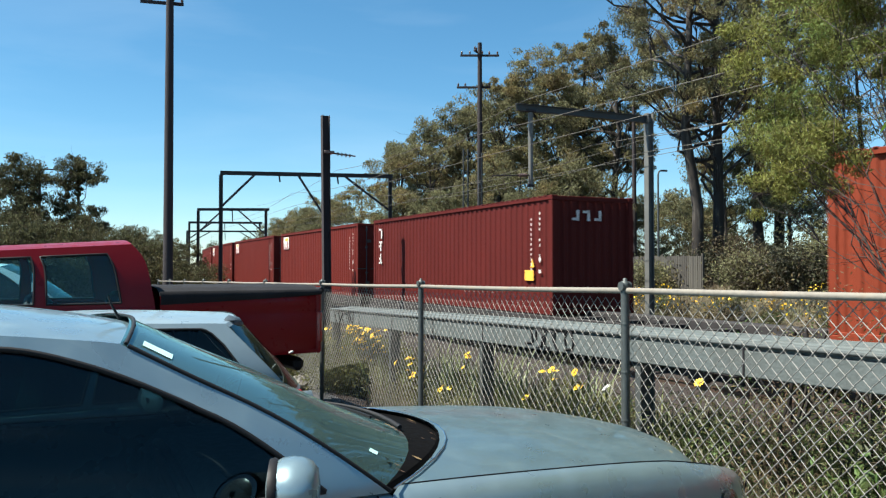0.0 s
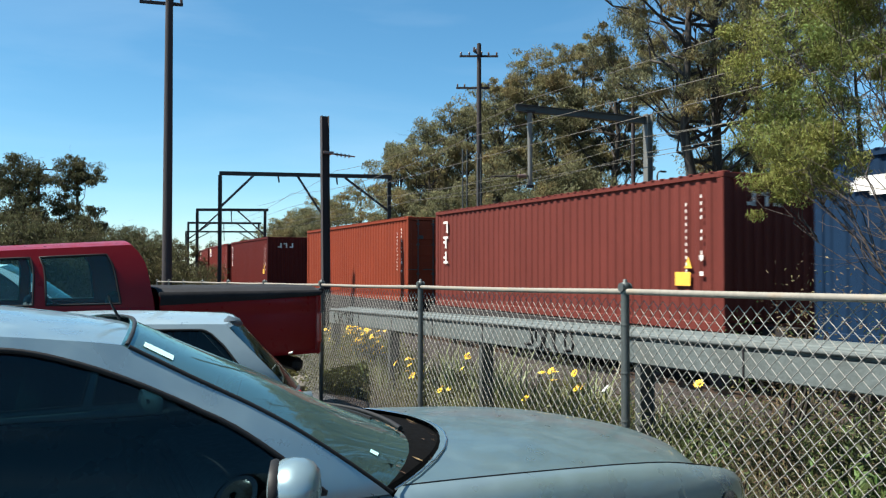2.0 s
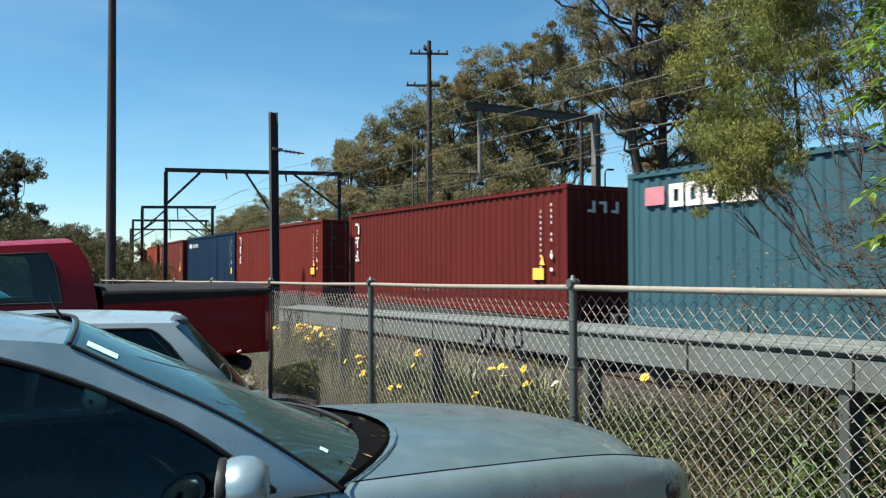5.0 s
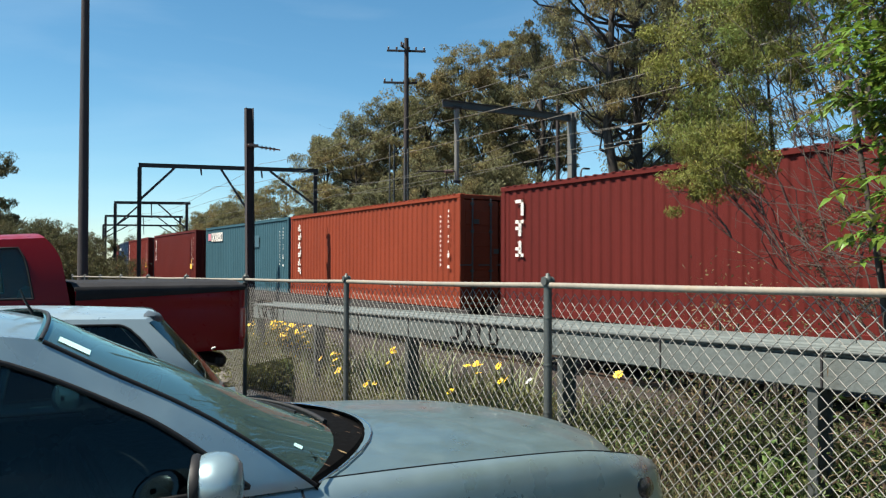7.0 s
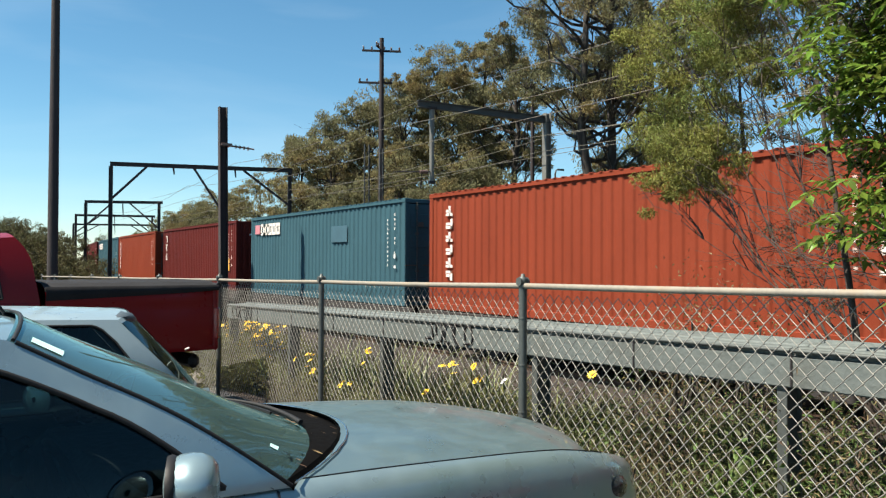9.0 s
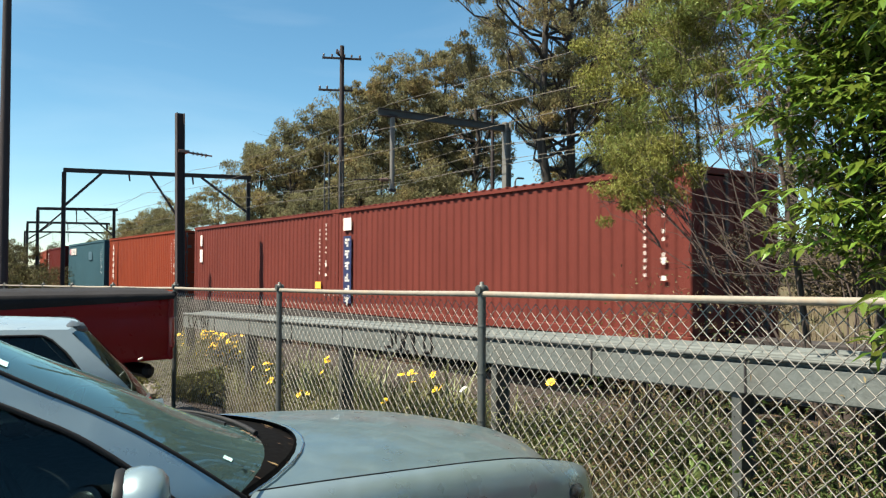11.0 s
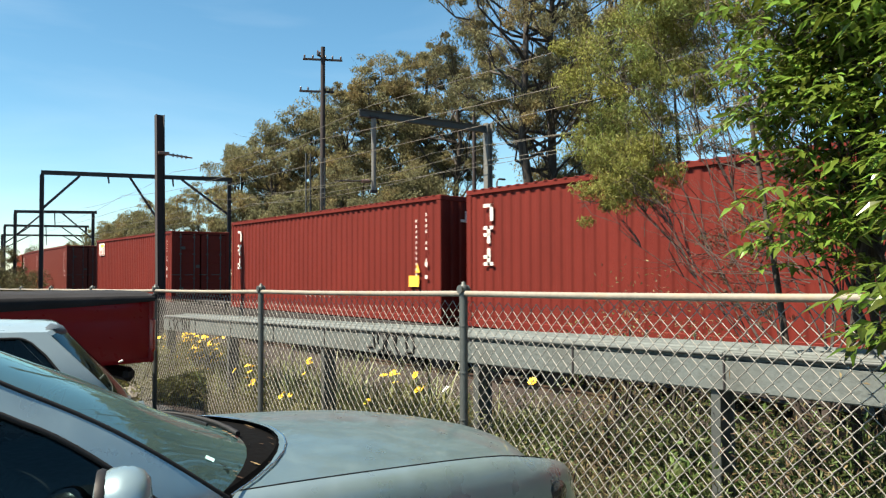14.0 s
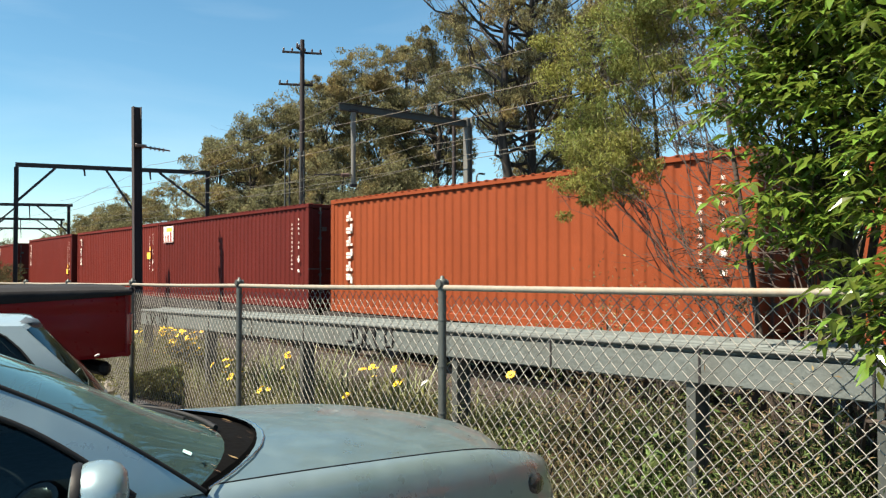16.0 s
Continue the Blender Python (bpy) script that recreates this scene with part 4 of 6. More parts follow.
def build_car(C, m):
    """A car: x forward, y to its left, built from its plan, profile and glasshouse."""
    top = thing("car", C["label"], "car", m, "parked cars")
    paint = C["paint"]
    W, SH = C["width"], C["shoulder"]          # half width and shoulder height along x
    nose, tail, cowl, cowl_side = C["nose"], C["tail"], C["cowl"], C["cowl_side"]
    n_side = 40
    he = 0.885                                  # the bonnet's edge, as a share of the half width

    def section(x, s):
        w, z = interp(W, x), interp(SH, x)
        zl = 0.22 + 0.10 * max(0, (abs(x - (nose + tail) / 2) - 1.55))
        return [Vector((x, s * w * a, b)) for a, b in ((0.90, zl), (0.985, zl + 0.14), (1.0, zl + 0.30), (1.0, z - 0.28), (0.992, z - 0.14), (0.965, z - 0.06), (0.93, z - 0.018), (he + 0.004, z))]

    for s in (-1, 1):
        rows = []
        for i in range(n_side + 1):
            u = i / n_side
            x = lerp(tail, nose, u)
            rows.append(section(x, s))
        part("body_side", MB().grid(rows, True, s < 0), paint, top)
    # bonnet
    rows = []
    ncol, nrow = 22, 16
    for j in range(ncol + 1):
        q = -1 + 2 * j / ncol
        row = []
        for i in range(nrow + 1):
            u = i / nrow
            xc = lerp(cowl, cowl_side, abs(q) ** 2.4)
            xf = nose - C["nose_round"] * abs(q) ** 2.2
            x = lerp(xc, xf, u)
            w, z = interp(W, x) * he, interp(SH, x)
            crown = C["crown"] * (1 - abs(q) ** 2.0) + C.get("ridge", 0.0) * math.exp(-((abs(q) - 0.62) / 0.12) ** 2)
            drop = 0.09 * max(0, (u - 0.82) / 0.18) ** 2
            row.append((x, q * w, z + crown - drop + 0.001))
        rows.append(row)
    part("bonnet", MB().grid(rows, True), C.get("bonnet_paint", paint), top, "dusty faded bonnet")
    # nose and tail caps
    for front in (True, False):
        rows = []
        for k, (dx, zf) in enumerate(((0.0, 1.0), (0.05, 0.82), (0.10, 0.62), (0.12, 0.42), (0.02, 0.28))):
            row = []
            for j in range(17):
                q = -1 + 2 * j / 16
                x0 = nose if front else tail
                r = C["nose_round"] if front else C["tail_round"]
                x = x0 - (1 if front else -1) * (r * abs(q) ** 2.6) + (dx if front else -dx) * (1 - 0.6 * abs(q) ** 3)
                xs = min(max(x, tail), nose)
                w = interp(W, xs) * (he + 0.115 * min(1, k / 2))
                zt = interp(SH, xs) - (0.085 if front else 0)
                row.append((x, q * w, zt * zf if k else zt))
            rows.append(row)
        part("bumper" if front else "tailgate_panel", MB().grid(rows, True, not front), paint, top)
    # glasshouse
    G = C["house"]

    def side_pt(u, v, s, out=0.0):
        xa, xc = lerp(G["a0"], G["a1"], (v + 0.30 * v ** 4) / 1.30), lerp(G["c0"], G["c1"], v)
        x = lerp(xa, xc, u) - G.get("arch", 0.0) * max(0, (v - 0.3) / 0.6) ** 2 * min(u / 0.075, 1) * max(0, 1 - max(0, u - 0.075) / 0.425)
        zb, zr = interp(SH, x) - 0.01, interp(G["roof"], x)
        y = lerp(interp(W, x) * 0.935, G["top_w"], v ** 1.35)
        return Vector((x, s * (y + out), lerp(zb, zr, v)))
    w0, w1 = G["windows"][0][0], G["windows"][-1][1]

    def bend(u, v):
        """The window's upper edge runs down in a round curve into the front pillar."""
        wt = G["win_top"]
        q = min(1.0, max(0.0, (w0 + 0.20 - max(u, w0)) / 0.20))
        vt = wt - G.get("drop", 0.0) * (1 - math.sqrt(1 - q ** 2.3))
        e = min(1.0, max(0.0, (min(u, w1) - (w1 - 0.06)) / 0.06))
        vt -= 0.22 * (1 - math.sqrt(1 - e ** 2.3))
        if v <= 0.06:
            return v
        return 0.06 + (v - 0.06) * (vt - 0.06) / (wt - 0.06) if v <= wt else vt + (v - wt) / (1 - wt) * (1 - vt)
    us = sorted({0.0, 0.02, w0 + 0.002, w0 + 0.006, w0 + 0.011, w1 - 0.002, w1 - 0.006, 1.0} | {e for w in G["windows"] for e in w[:2]} | {lerp(w[0], w[1], k / 24) for w in G["windows"] for k in range(25)})
    vs = [0.0, 0.03, 0.06] + [lerp(0.06, G["win_top"], k / 12) for k in range(1, 13)] + [lerp(G["win_top"], 1.0, k / 4) for k in range(1, 5)]
    for s in (-1, 1):
        shell, panes = MB(), [MB() for _ in G["windows"]]
        for u0, u1 in zip(us, us[1:]):
            for v0, v1 in zip(vs, vs[1:]):
                uc, vc = (u0 + u1) / 2, (v0 + v1) / 2
                hit = [k for k, w in enumerate(G["windows"]) if w[0] < uc < w[1] and 0.06 <= vc <= G["win_top"]]
                q = [side_pt(a, bend(a, b), s, -0.006 if hit else 0) for a, b in ((u0, v0), (u1, v0), (u1, v1), (u0, v1))]
                (panes[hit[0]] if hit else shell).add(q if s < 0 else q[::-1], [(3, 2, 1, 0)], True)
        part("pillar_frame", shell.weld(), paint, top)
        for k, p in enumerate(panes):
            w = G["windows"][k]
            g = part("side_window", p.weld(), M_TINT if len(w) > 2 and w[2] else M_GLASS, top)
            fr = MB()
            loop = [side_pt(a, bend(a, b), s, 0.002) for a, b in [(lerp(w[0], w[1], i / 20), 0.06) for i in range(21)] + [(w[1], lerp(0.06, G["win_top"], i / 10)) for i in range(1, 11)]
                    + [(lerp(w[1], w[0], i / 24), G["win_top"]) for i in range(1, 24)] + [(w[0] + e, G["win_top"]) for e in (0.011, 0.006, 0.002, 0.0)] + [(w[0], lerp(G["win_top"], 0.06, i / 10)) for i in range(1, 11)]]
            fr.tube(loop, C.get("seal", 0.011), 6, False)
            part("window_seal", fr, M_TRIM, g, "black rubber seal")
    # roof
    rows = []
    for i in range(25):
        u = i / 24
        row = []
        for j in range(25):
            q = -1 + 2 * j / 24
            bulge = 1 - abs(q) ** 2.2
            x = lerp(G["a1"] + G["screen_bow"] * 0.45 * bulge, G["c1"] - G["rear_bow"] * bulge, u)
            row.append((x, q * G["top_w"], interp(G["roof"], x) + G["roof_crown"] * (1 - abs(q) ** 2.4) * (0.75 + 0.25 * math.sin(math.pi * u))))
        rows.append(row)
    part("roof", MB().grid(rows, True), paint, top)
    # windscreen and rear window
    for front in (True, False):
        rows = []
        for v in SCREEN_V:
            row = []
            for j in range(17):
                q = -1 + 2 * j / 16
                bulge = 1 - abs(q) ** (lerp(2.4, 1.6, v ** 0.4) if front else 2.3)
                p = side_pt(0.0 if front else 1.0, v, 1)
                y = p.y * q
                bow = lerp(cowl - cowl_side, G["screen_bow"] * 0.45, v ** 0.32) if front else lerp(C["rear_bow_low"], G["rear_bow"], v)
                x = p.x + (bow if front else -bow) * bulge
                zt = interp(G["roof"], G["a1"] if front else G["c1"]) + (G["roof_crown"] * 0.75 * (1 - abs(q) ** 2.4))
                zb = interp(SH, p.x) - 0.01 + (C["crown"] * bulge * 0.6 if front else 0)
                if not front and "rear_sill" in C:
                    zb = C["rear_sill"]
                z = p.z + lerp(C["crown"] * bulge * 0.6, G["roof_crown"] * 0.75 * (1 - abs(q) ** 2.4), v) if front else lerp(zb, zt, v)
                row.append(Vector((x, y, z)))
            rows.append(row)
        lo, hi, side = (1, 10, 0) if front else (1, 9, 0)
        glassy, rim = MB(), MB()
        for i in range(10):
            for j in range(16):
                q4 = [rows[i][j], rows[i][j + 1], rows[i + 1][j + 1], rows[i + 1][j]]
                inside = lo <= i < hi and side <= j < 16 - side
                (glassy if inside else rim).add(q4 if front else q4[::-1], [(0, 1, 2, 3)], True)
        part("windscreen" if front else "rear_window", glassy.weld(), M_SCREEN if front else M_BLACKGLASS, top)
        part("screen_surround" if front else "tailgate_frame", rim.weld(), M_SCUTTLE if front else paint, top)
        if front:
            C["_screen"] = rows
    # inside: dash, floor, seats, wheel
    wi = interp(W, 0) * 0.86
    part("cabin_floor", MB().box(((G["a0"] + G["c0"]) / 2, 0, 0.42), (G["a0"] - G["c0"] - 0.1, wi * 2, 0.1), 0.03), M_SEAT, top)
    dash = MB().box((cowl_side - 0.18, 0, interp(SH, cowl_side) - 0.16), (0.55, wi * 1.9, 0.30), 0.08)
    part("dashboard", dash, M_TRIM, top)
    for x in C["seats"]:
        for y in (-0.38, 0.38):
            st = part("seat", MB().box((x, y, 0.62), (0.5, 0.48, 0.22), 0.08), M_SEAT, top)
            part("backrest", MB().box((x - 0.30, y, 0.92), (0.17, 0.46, 0.62), 0.07, pose(0, 0, 0, 0, -12)), M_SEAT, st)
            part("headrest", MB().box((x - 0.39, y, 1.27), (0.10, 0.26, 0.18), 0.04, pose(0, 0, 0, 0, -12)), M_SEAT, st)
    ring = [Vector((0.12 * math.cos(a) * 0.5, 0.185 * math.cos(a), 0.185 * math.sin(a))) for a in [k * 2 * math.pi / 20 for k in range(21)]]
    ring = [pose(cowl_side - 0.52, -0.37, 0.93, 0, -22) @ Vector((0, p.y, p.z)) for p in ring]
    part("steering_wheel", MB().tube(ring, 0.015, 8, False), M_TRIM, top)
    # lights, handles, wheels
    for s in (-1, 1):
        xh = nose - C["nose_round"] * 0.62
        at = pose(xh - 0.05, s * interp(W, xh) * 0.90, interp(SH, xh) - 0.125, 0, 12, s * -40)
        rows = [[at @ Vector((0.19 * math.sin(a), 0.075 * math.cos(a) * math.cos(b), 0.07 * math.cos(a) * math.sin(b))) for b in [k * math.pi / 8 for k in range(16)]] for a in [-1.5 + 3.0 * k / 10 for k in range(11)]]
        lamp = MB().grid(rows, True, False, True)
        part("headlight", lamp, M_LAMP, top)
        xt = tail + C["tail_round"] * 0.6
        part("tail_light", MB().box((xt, s * interp(W, xt) * 0.93, interp(SH, xt) - 0.10), (0.07, 0.07, 0.24), 0.03), M_TAIL, top)
        for xd in C["handles"]:
            part("door_handle", MB().box((xd, s * (interp(W, xd) + 0.012), interp(SH, xd) - 0.16), (0.17, 0.03, 0.035), 0.012), paint, top)
        for xs in C["door_seams"]:
            sm = MB().tube([Vector((xs, s * interp(W, xs) * a, interp(SH, xs) + b)) for a, b in ((1.001, -0.6), (1.002, -0.28), (0.994, -0.14), (0.967, -0.06), (0.932, -0.016))], 0.004, 4)
            part("door_seam", sm, M_TRIM, top)
        for xw in C["wheels"]:
            wheel_into(top, xw, s * (interp(W, xw) - 0.11), C["wheel_r"], s)
            arch = MB().disc_rings(((C["wheel_r"] + 0.06, 0.012), (C["wheel_r"] + 0.03, 0.02), (0.02, 0.021)), pose(xw, s * (interp(W, xw) - 0.012), C["wheel_r"] + 0.01, -90 if s > 0 else 90), 24)
            part("wheel_arch", arch, M_TRIM, top)
    part("underbody", MB().box(((nose + tail) / 2, 0, 0.25), (nose - tail - 0.7, wi * 1.8, 0.12), 0.03), M_TRIM, top)
    return top


def door_mirror(top, x, y, z, s, paint):
    """A rounded shell on a stalk, its glass turned a little towards the driver."""
    m = Matrix.Translation((x, y, z)) @ pose(0, 0, 0, 0, 0, s * 24)
    rows = []
    for i in range(9):
        a = -math.pi / 2 + math.pi * i / 8
        r = max(math.cos(a), 0.03) ** 0.55
        rows.append([m @ Vector((0.072 * math.sin(a) + 0.01, s * 0.105 * r * math.cos(k * math.pi / 8), 0.082 * r * math.sin(k * math.pi / 8))) for k in range(16)])
    mi = part("door_mirror", MB().grid(rows, True, s > 0, True), paint, top)
    part("mirror_stalk", MB().beam((x + 0.03, y - s * 0.06, z - 0.04), (x + 0.05, y - s * 0.20, z - 0.07), 0.09, 0.05, 0.015), M_TRIM, mi)
    part("mirror_rim", MB().disc_rings(((0.098, 0.0), (0.103, 0.012), (0.097, 0.022)), m @ Matrix.Translation((-0.052, 0, 0)) @ pose(0, 0, 0, 0, 90) @ Matrix.Diagonal((0.76, 1.0, 1, 1)), 20), M_TRIM, mi)
    part("mirror_glass", MB().disc_rings(((0.096, 0.0), (0.004, 0.003)), m @ Matrix.Translation((-0.049, 0, 0)) @ pose(0, 0, 0, 0, -90) @ Matrix.Diagonal((0.74, 0.97, 1, 1)), 20), M_MIRROR, mi)


M_SILVER = car_paint("silver_green_paint", (0.255, 0.355, 0.385), 0.32, 0.6, coat=0.6)
M_BONNET = car_paint("dusty_bonnet_paint", (0.145, 0.222, 0.240), 0.36, 0.6, dust_sheen=(0.20, 0.19, 0.165), amount=0.60, coat=0.4)
# white paint dimmed and tinted cyan: the cool of shade put into its colour
M_SHADEDWHITE = car_paint("shade_tinted_white_paint", (0.205, 0.268, 0.298), 0.35, 0.1, amount=0.75)
M_SCUTTLE = mat("scuttle_plastic", (0.003, 0.003, 0.0032), 0.9, var=0.3, spec=0.05)
M_REDCAR = car_paint("red_car_paint", (0.165, 0.0035, 0.0065), 0.35, 0.0, amount=0.95, coat=0.10, spec=0.2)
# the last value mixes in the teal film painted for the sky's reflection
M_SCREEN = glass("windscreen_glass", (0.40, 0.72, 0.72), 0.70, 1.6, (0.75, 1.0, 1.0), 0.10)

NEAR_CAR = dict(
    label="dusty silver-green hatchback parked nose-in at the fence", paint=M_SILVER, bonnet_paint=M_BONNET,
    width=[(-1.70, 0.66), (-1.55, 0.78), (-1.2, 0.83), (0.0, 0.845), (1.0, 0.84), (1.8, 0.82), (2.2, 0.79), (2.45, 0.73), (2.62, 0.65), (2.75, 0.55)],
    shoulder=[(-1.70, 0.98), (-0.8, 1.0), (0.3, 0.985), (0.95, 0.965), (1.5, 0.935), (2.0, 0.895), (2.35, 0.83), (2.58, 0.765), (2.75, 0.70)],
    nose=2.72, tail=-1.70, nose_round=0.34, tail_round=0.2, cowl=1.32, cowl_side=0.79, crown=0.075, ridge=0.0, rear_bow_low=0.14,
    house=dict(a0=0.79, a1=0.04, arch=0.04, drop=0.40, c0=-1.62, c1=-1.15, top_w=0.60, roof=[(-1.4, 1.43), (-0.9, 1.465), (-0.4, 1.48), (-0.05, 1.45), (0.25, 1.40)],
               windows=[(0.075, 0.50, True), (0.535, 0.86, True)], win_top=0.93, screen_bow=0.26, rear_bow=0.10, roof_crown=0.062),
    seats=(-0.05, -0.95), handles=(-0.05, -0.95), door_seams=(0.75, -0.35, -1.2), wheels=(1.85, -0.95), wheel_r=0.30, seal=0.008)
car_near = build_car(NEAR_CAR, pose(0.06, 3.04, 0, 0, 0, 6.0))
door_mirror(car_near, 0.41, -0.94, 1.065, -1, M_SILVER)
door_mirror(car_near, 0.48, 0.93, 1.04, 1, M_SILVER)


def on_screen(rows, q, v):
    """A point on the windscreen: q from -1 to 1 across, v from 0 to 1 up."""
    j = (q + 1) * 8
    j0 = min(int(j), 15)
    i0 = max(k for k in range(10) if SCREEN_V[k] <= v)
    i = i0 + (v - SCREEN_V[i0]) / (SCREEN_V[i0 + 1] - SCREEN_V[i0])
    a = rows[i0][j0].lerp(rows[i0][j0 + 1], j - j0)
    b = rows[i0 + 1][j0].lerp(rows[i0 + 1][j0 + 1], j - j0)
    return a.lerp(b, i - i0)


def screen_furniture(top, C):
    R = C["_screen"]
    n = Vector((0.55, 0, 0.82)) * 0.012
    # scuttle: the dark trough between the glass and the bonnet
    rows = [[on_screen(R, -1 + 2 * k / 20, 0.0) + Vector((0.012, 0, -0.012 + 0.012 * j)) + Vector((-0.035 * j, 0, 0.02 * j)) for k in range(21)] for j in range(2)]
    part("scuttle", MB().grid(rows, True), M_SCUTTLE, top, "black plastic scuttle with leaf litter")
    for q0, q1, v0, v1 in ((-0.30, 0.55, 0.045, 0.13), (0.28, 0.86, 0.03, 0.10)):
        a = [on_screen(R, lerp(q0, q1, k / 8), lerp(v0, v1, k / 8)) + n * (1.2 + 0.6 * math.sin(math.pi * k / 8)) for k in range(9)]
        w = part("wiper", MB().tube(a, [0.011 - 0.005 * k / 8 for k in range(9)], 6), M_TRIM, top)
        b = [on_screen(R, lerp(q0 + 0.18, q1 + 0.22, k / 8), lerp(v0 + 0.055, v1 + 0.05, k / 8)) + n * 0.6 for k in range(9)]
        part("wiper_blade", MB().tube(b, 0.007, 4), M_TRIM, w)
    edge = [on_screen(R, -1 + 2 * k / 32, 0.0) + Vector((0.016, 0, 0.012)) for k in range(33)]
    part("bonnet_edge", MB().tube(edge, 0.0035, 6), M_CHROME, top, "bright rear edge of the bonnet")
    for q in (-0.995, 0.995):
        part("screen_seal", MB().tube([on_screen(R, q, k / 12 * 0.985) + n * 0.3 for k in range(13)], 0.007, 6), M_TRIM, top)
    top_seal = [on_screen(R, -0.98 + 1.96 * k / 16, 0.99) + n * 0.3 for k in range(17)]
    part("screen_seal", MB().tube(top_seal, 0.006, 6), M_TRIM, top)
    for q0, q1, v0, v1, mt in ((-0.88, -0.79, 0.89, 0.96, M_STICKER), (-0.80, -0.765, 0.13, 0.165, M_STICKER)):
        vs = [on_screen(R, a, b) + n * 0.25 for a, b in ((q0, v0), (q1, v0), (q1, v1), (q0, v1))]
        st = part("sticker", MB().add(vs, [(0, 1, 2, 3)]), mt, top, "pale windscreen sticker")
    part("aerial", MB().tube([(0.15, 0.05, 1.47), (0.125, 0.05, 1.515), (0.11, 0.05, 1.555)], [0.006, 0.004, 0.003], 6), M_TRIM, top, "short black roof aerial")
    # leaf litter on the scuttle
    r = random.Random(4)
    mb = MB()
    for k in range(34):
        p = on_screen(R, r.uniform(-0.9, 0.9), r.uniform(0.0, 0.10)) + n * 0.7
        a = r.uniform(0, 6)
        d = Vector((math.cos(a), math.sin(a), -0.5 * math.cos(a))) * r.uniform(0.010, 0.026)
        e = Vector((-math.sin(a), math.cos(a), 0.1)) * r.uniform(0.002, 0.006)
        mb.add([p - d, p + e, p + d, p - e], [(0, 1, 2, 3)])
    part("leaf_litter", mb, M_LITTER, top, "dry leaves caught on the scuttle", "stuff")
    # bonnet shut line
    for s in (-1, 1):
        pts = []
        for k in range(24):
            x = lerp(C["cowl_side"], C["nose"] - C["nose_round"] - 0.03, k / 23)
            pts.append((x, s * interp(C["width"], x) * 0.887, interp(C["shoulder"], x) + 0.001))
        part("shut_line", MB().tube(pts, 0.003, 4), M_TRIM, top)


screen_furniture(car_near, NEAR_CAR)

HATCH = dict(
    label="small white hatchback parked with its tail to the fence", paint=M_SHADEDWHITE,
    width=[(-1.54, 0.60), (-1.40, 0.72), (-1.0, 0.79), (0.0, 0.80), (1.2, 0.79), (1.9, 0.76), (2.2, 0.66), (2.35, 0.5)],
    shoulder=[(-1.54, 0.90), (-1.2, 0.93), (-0.5, 0.93), (0.6, 0.92), (1.2, 0.90), (2.0, 0.80), (2.35, 0.68)],
    nose=2.35, tail=-1.54, nose_round=0.3, tail_round=0.20, cowl=1.35, cowl_side=1.0, crown=0.06, rear_bow_low=0.20,
    house=dict(a0=0.98, a1=0.20, c0=-1.37, c1=-0.985, top_w=0.57, roof=[(-1.2, 1.335), (-0.8, 1.35), (-0.3, 1.36), (0.3, 1.34)],
               windows=[(0.12, 0.49, False), (0.515, 0.915, True)], win_top=0.925, screen_bow=0.34, rear_bow=0.16, roof_crown=0.05),
    seats=(0.30, -0.40), handles=(0.0,), door_seams=(0.8, -0.35), wheels=(1.55, -0.80), wheel_r=0.27, seal=0.007)
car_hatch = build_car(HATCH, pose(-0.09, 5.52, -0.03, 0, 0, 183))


def hatch_tail(top):
    rows = []
    for k in range(-8, 9):
        q = k / 8
        y, x0, t = 0.50 * q, -1.00 - 0.05 * (1 - q * q), 0.4 + 0.6 * (1 - q ** 6)
        rows.append([(x0 + 0.04, y, 1.345 + 0.018 * t), (x0 - 0.05, y, 1.345 + 0.030 * t), (x0 - 0.11 * t, y, 1.345 + 0.016 * t), (x0 - 0.135 * t, y, 1.338 - 0.012 * t), (x0 - 0.12 * t, y, 1.330 - 0.036 * t), (x0 - 0.05, y, 1.325 - 0.03 * t), (x0 + 0.03, y, 1.33)])
    part("roof_spoiler", MB().grid(rows, True, False, True), M_TRIMGREY, top, "dark grey roof spoiler")
    part("rear_wiper", MB().beam((-1.47, 0.30, 1.12), (-1.45, 0.42, 1.14), 0.014, 0.012, 0.004), M_WHITE, top, "pale rear wiper")


hatch_tail(car_hatch)


# a thin teal film brightens these panes, standing for reflected sky
M_UTEGLASS = glass("sky_sheen_side_glass", (0.62, 0.88, 0.90), 0.95, 1.45, (0.85, 1, 1), 0.06)


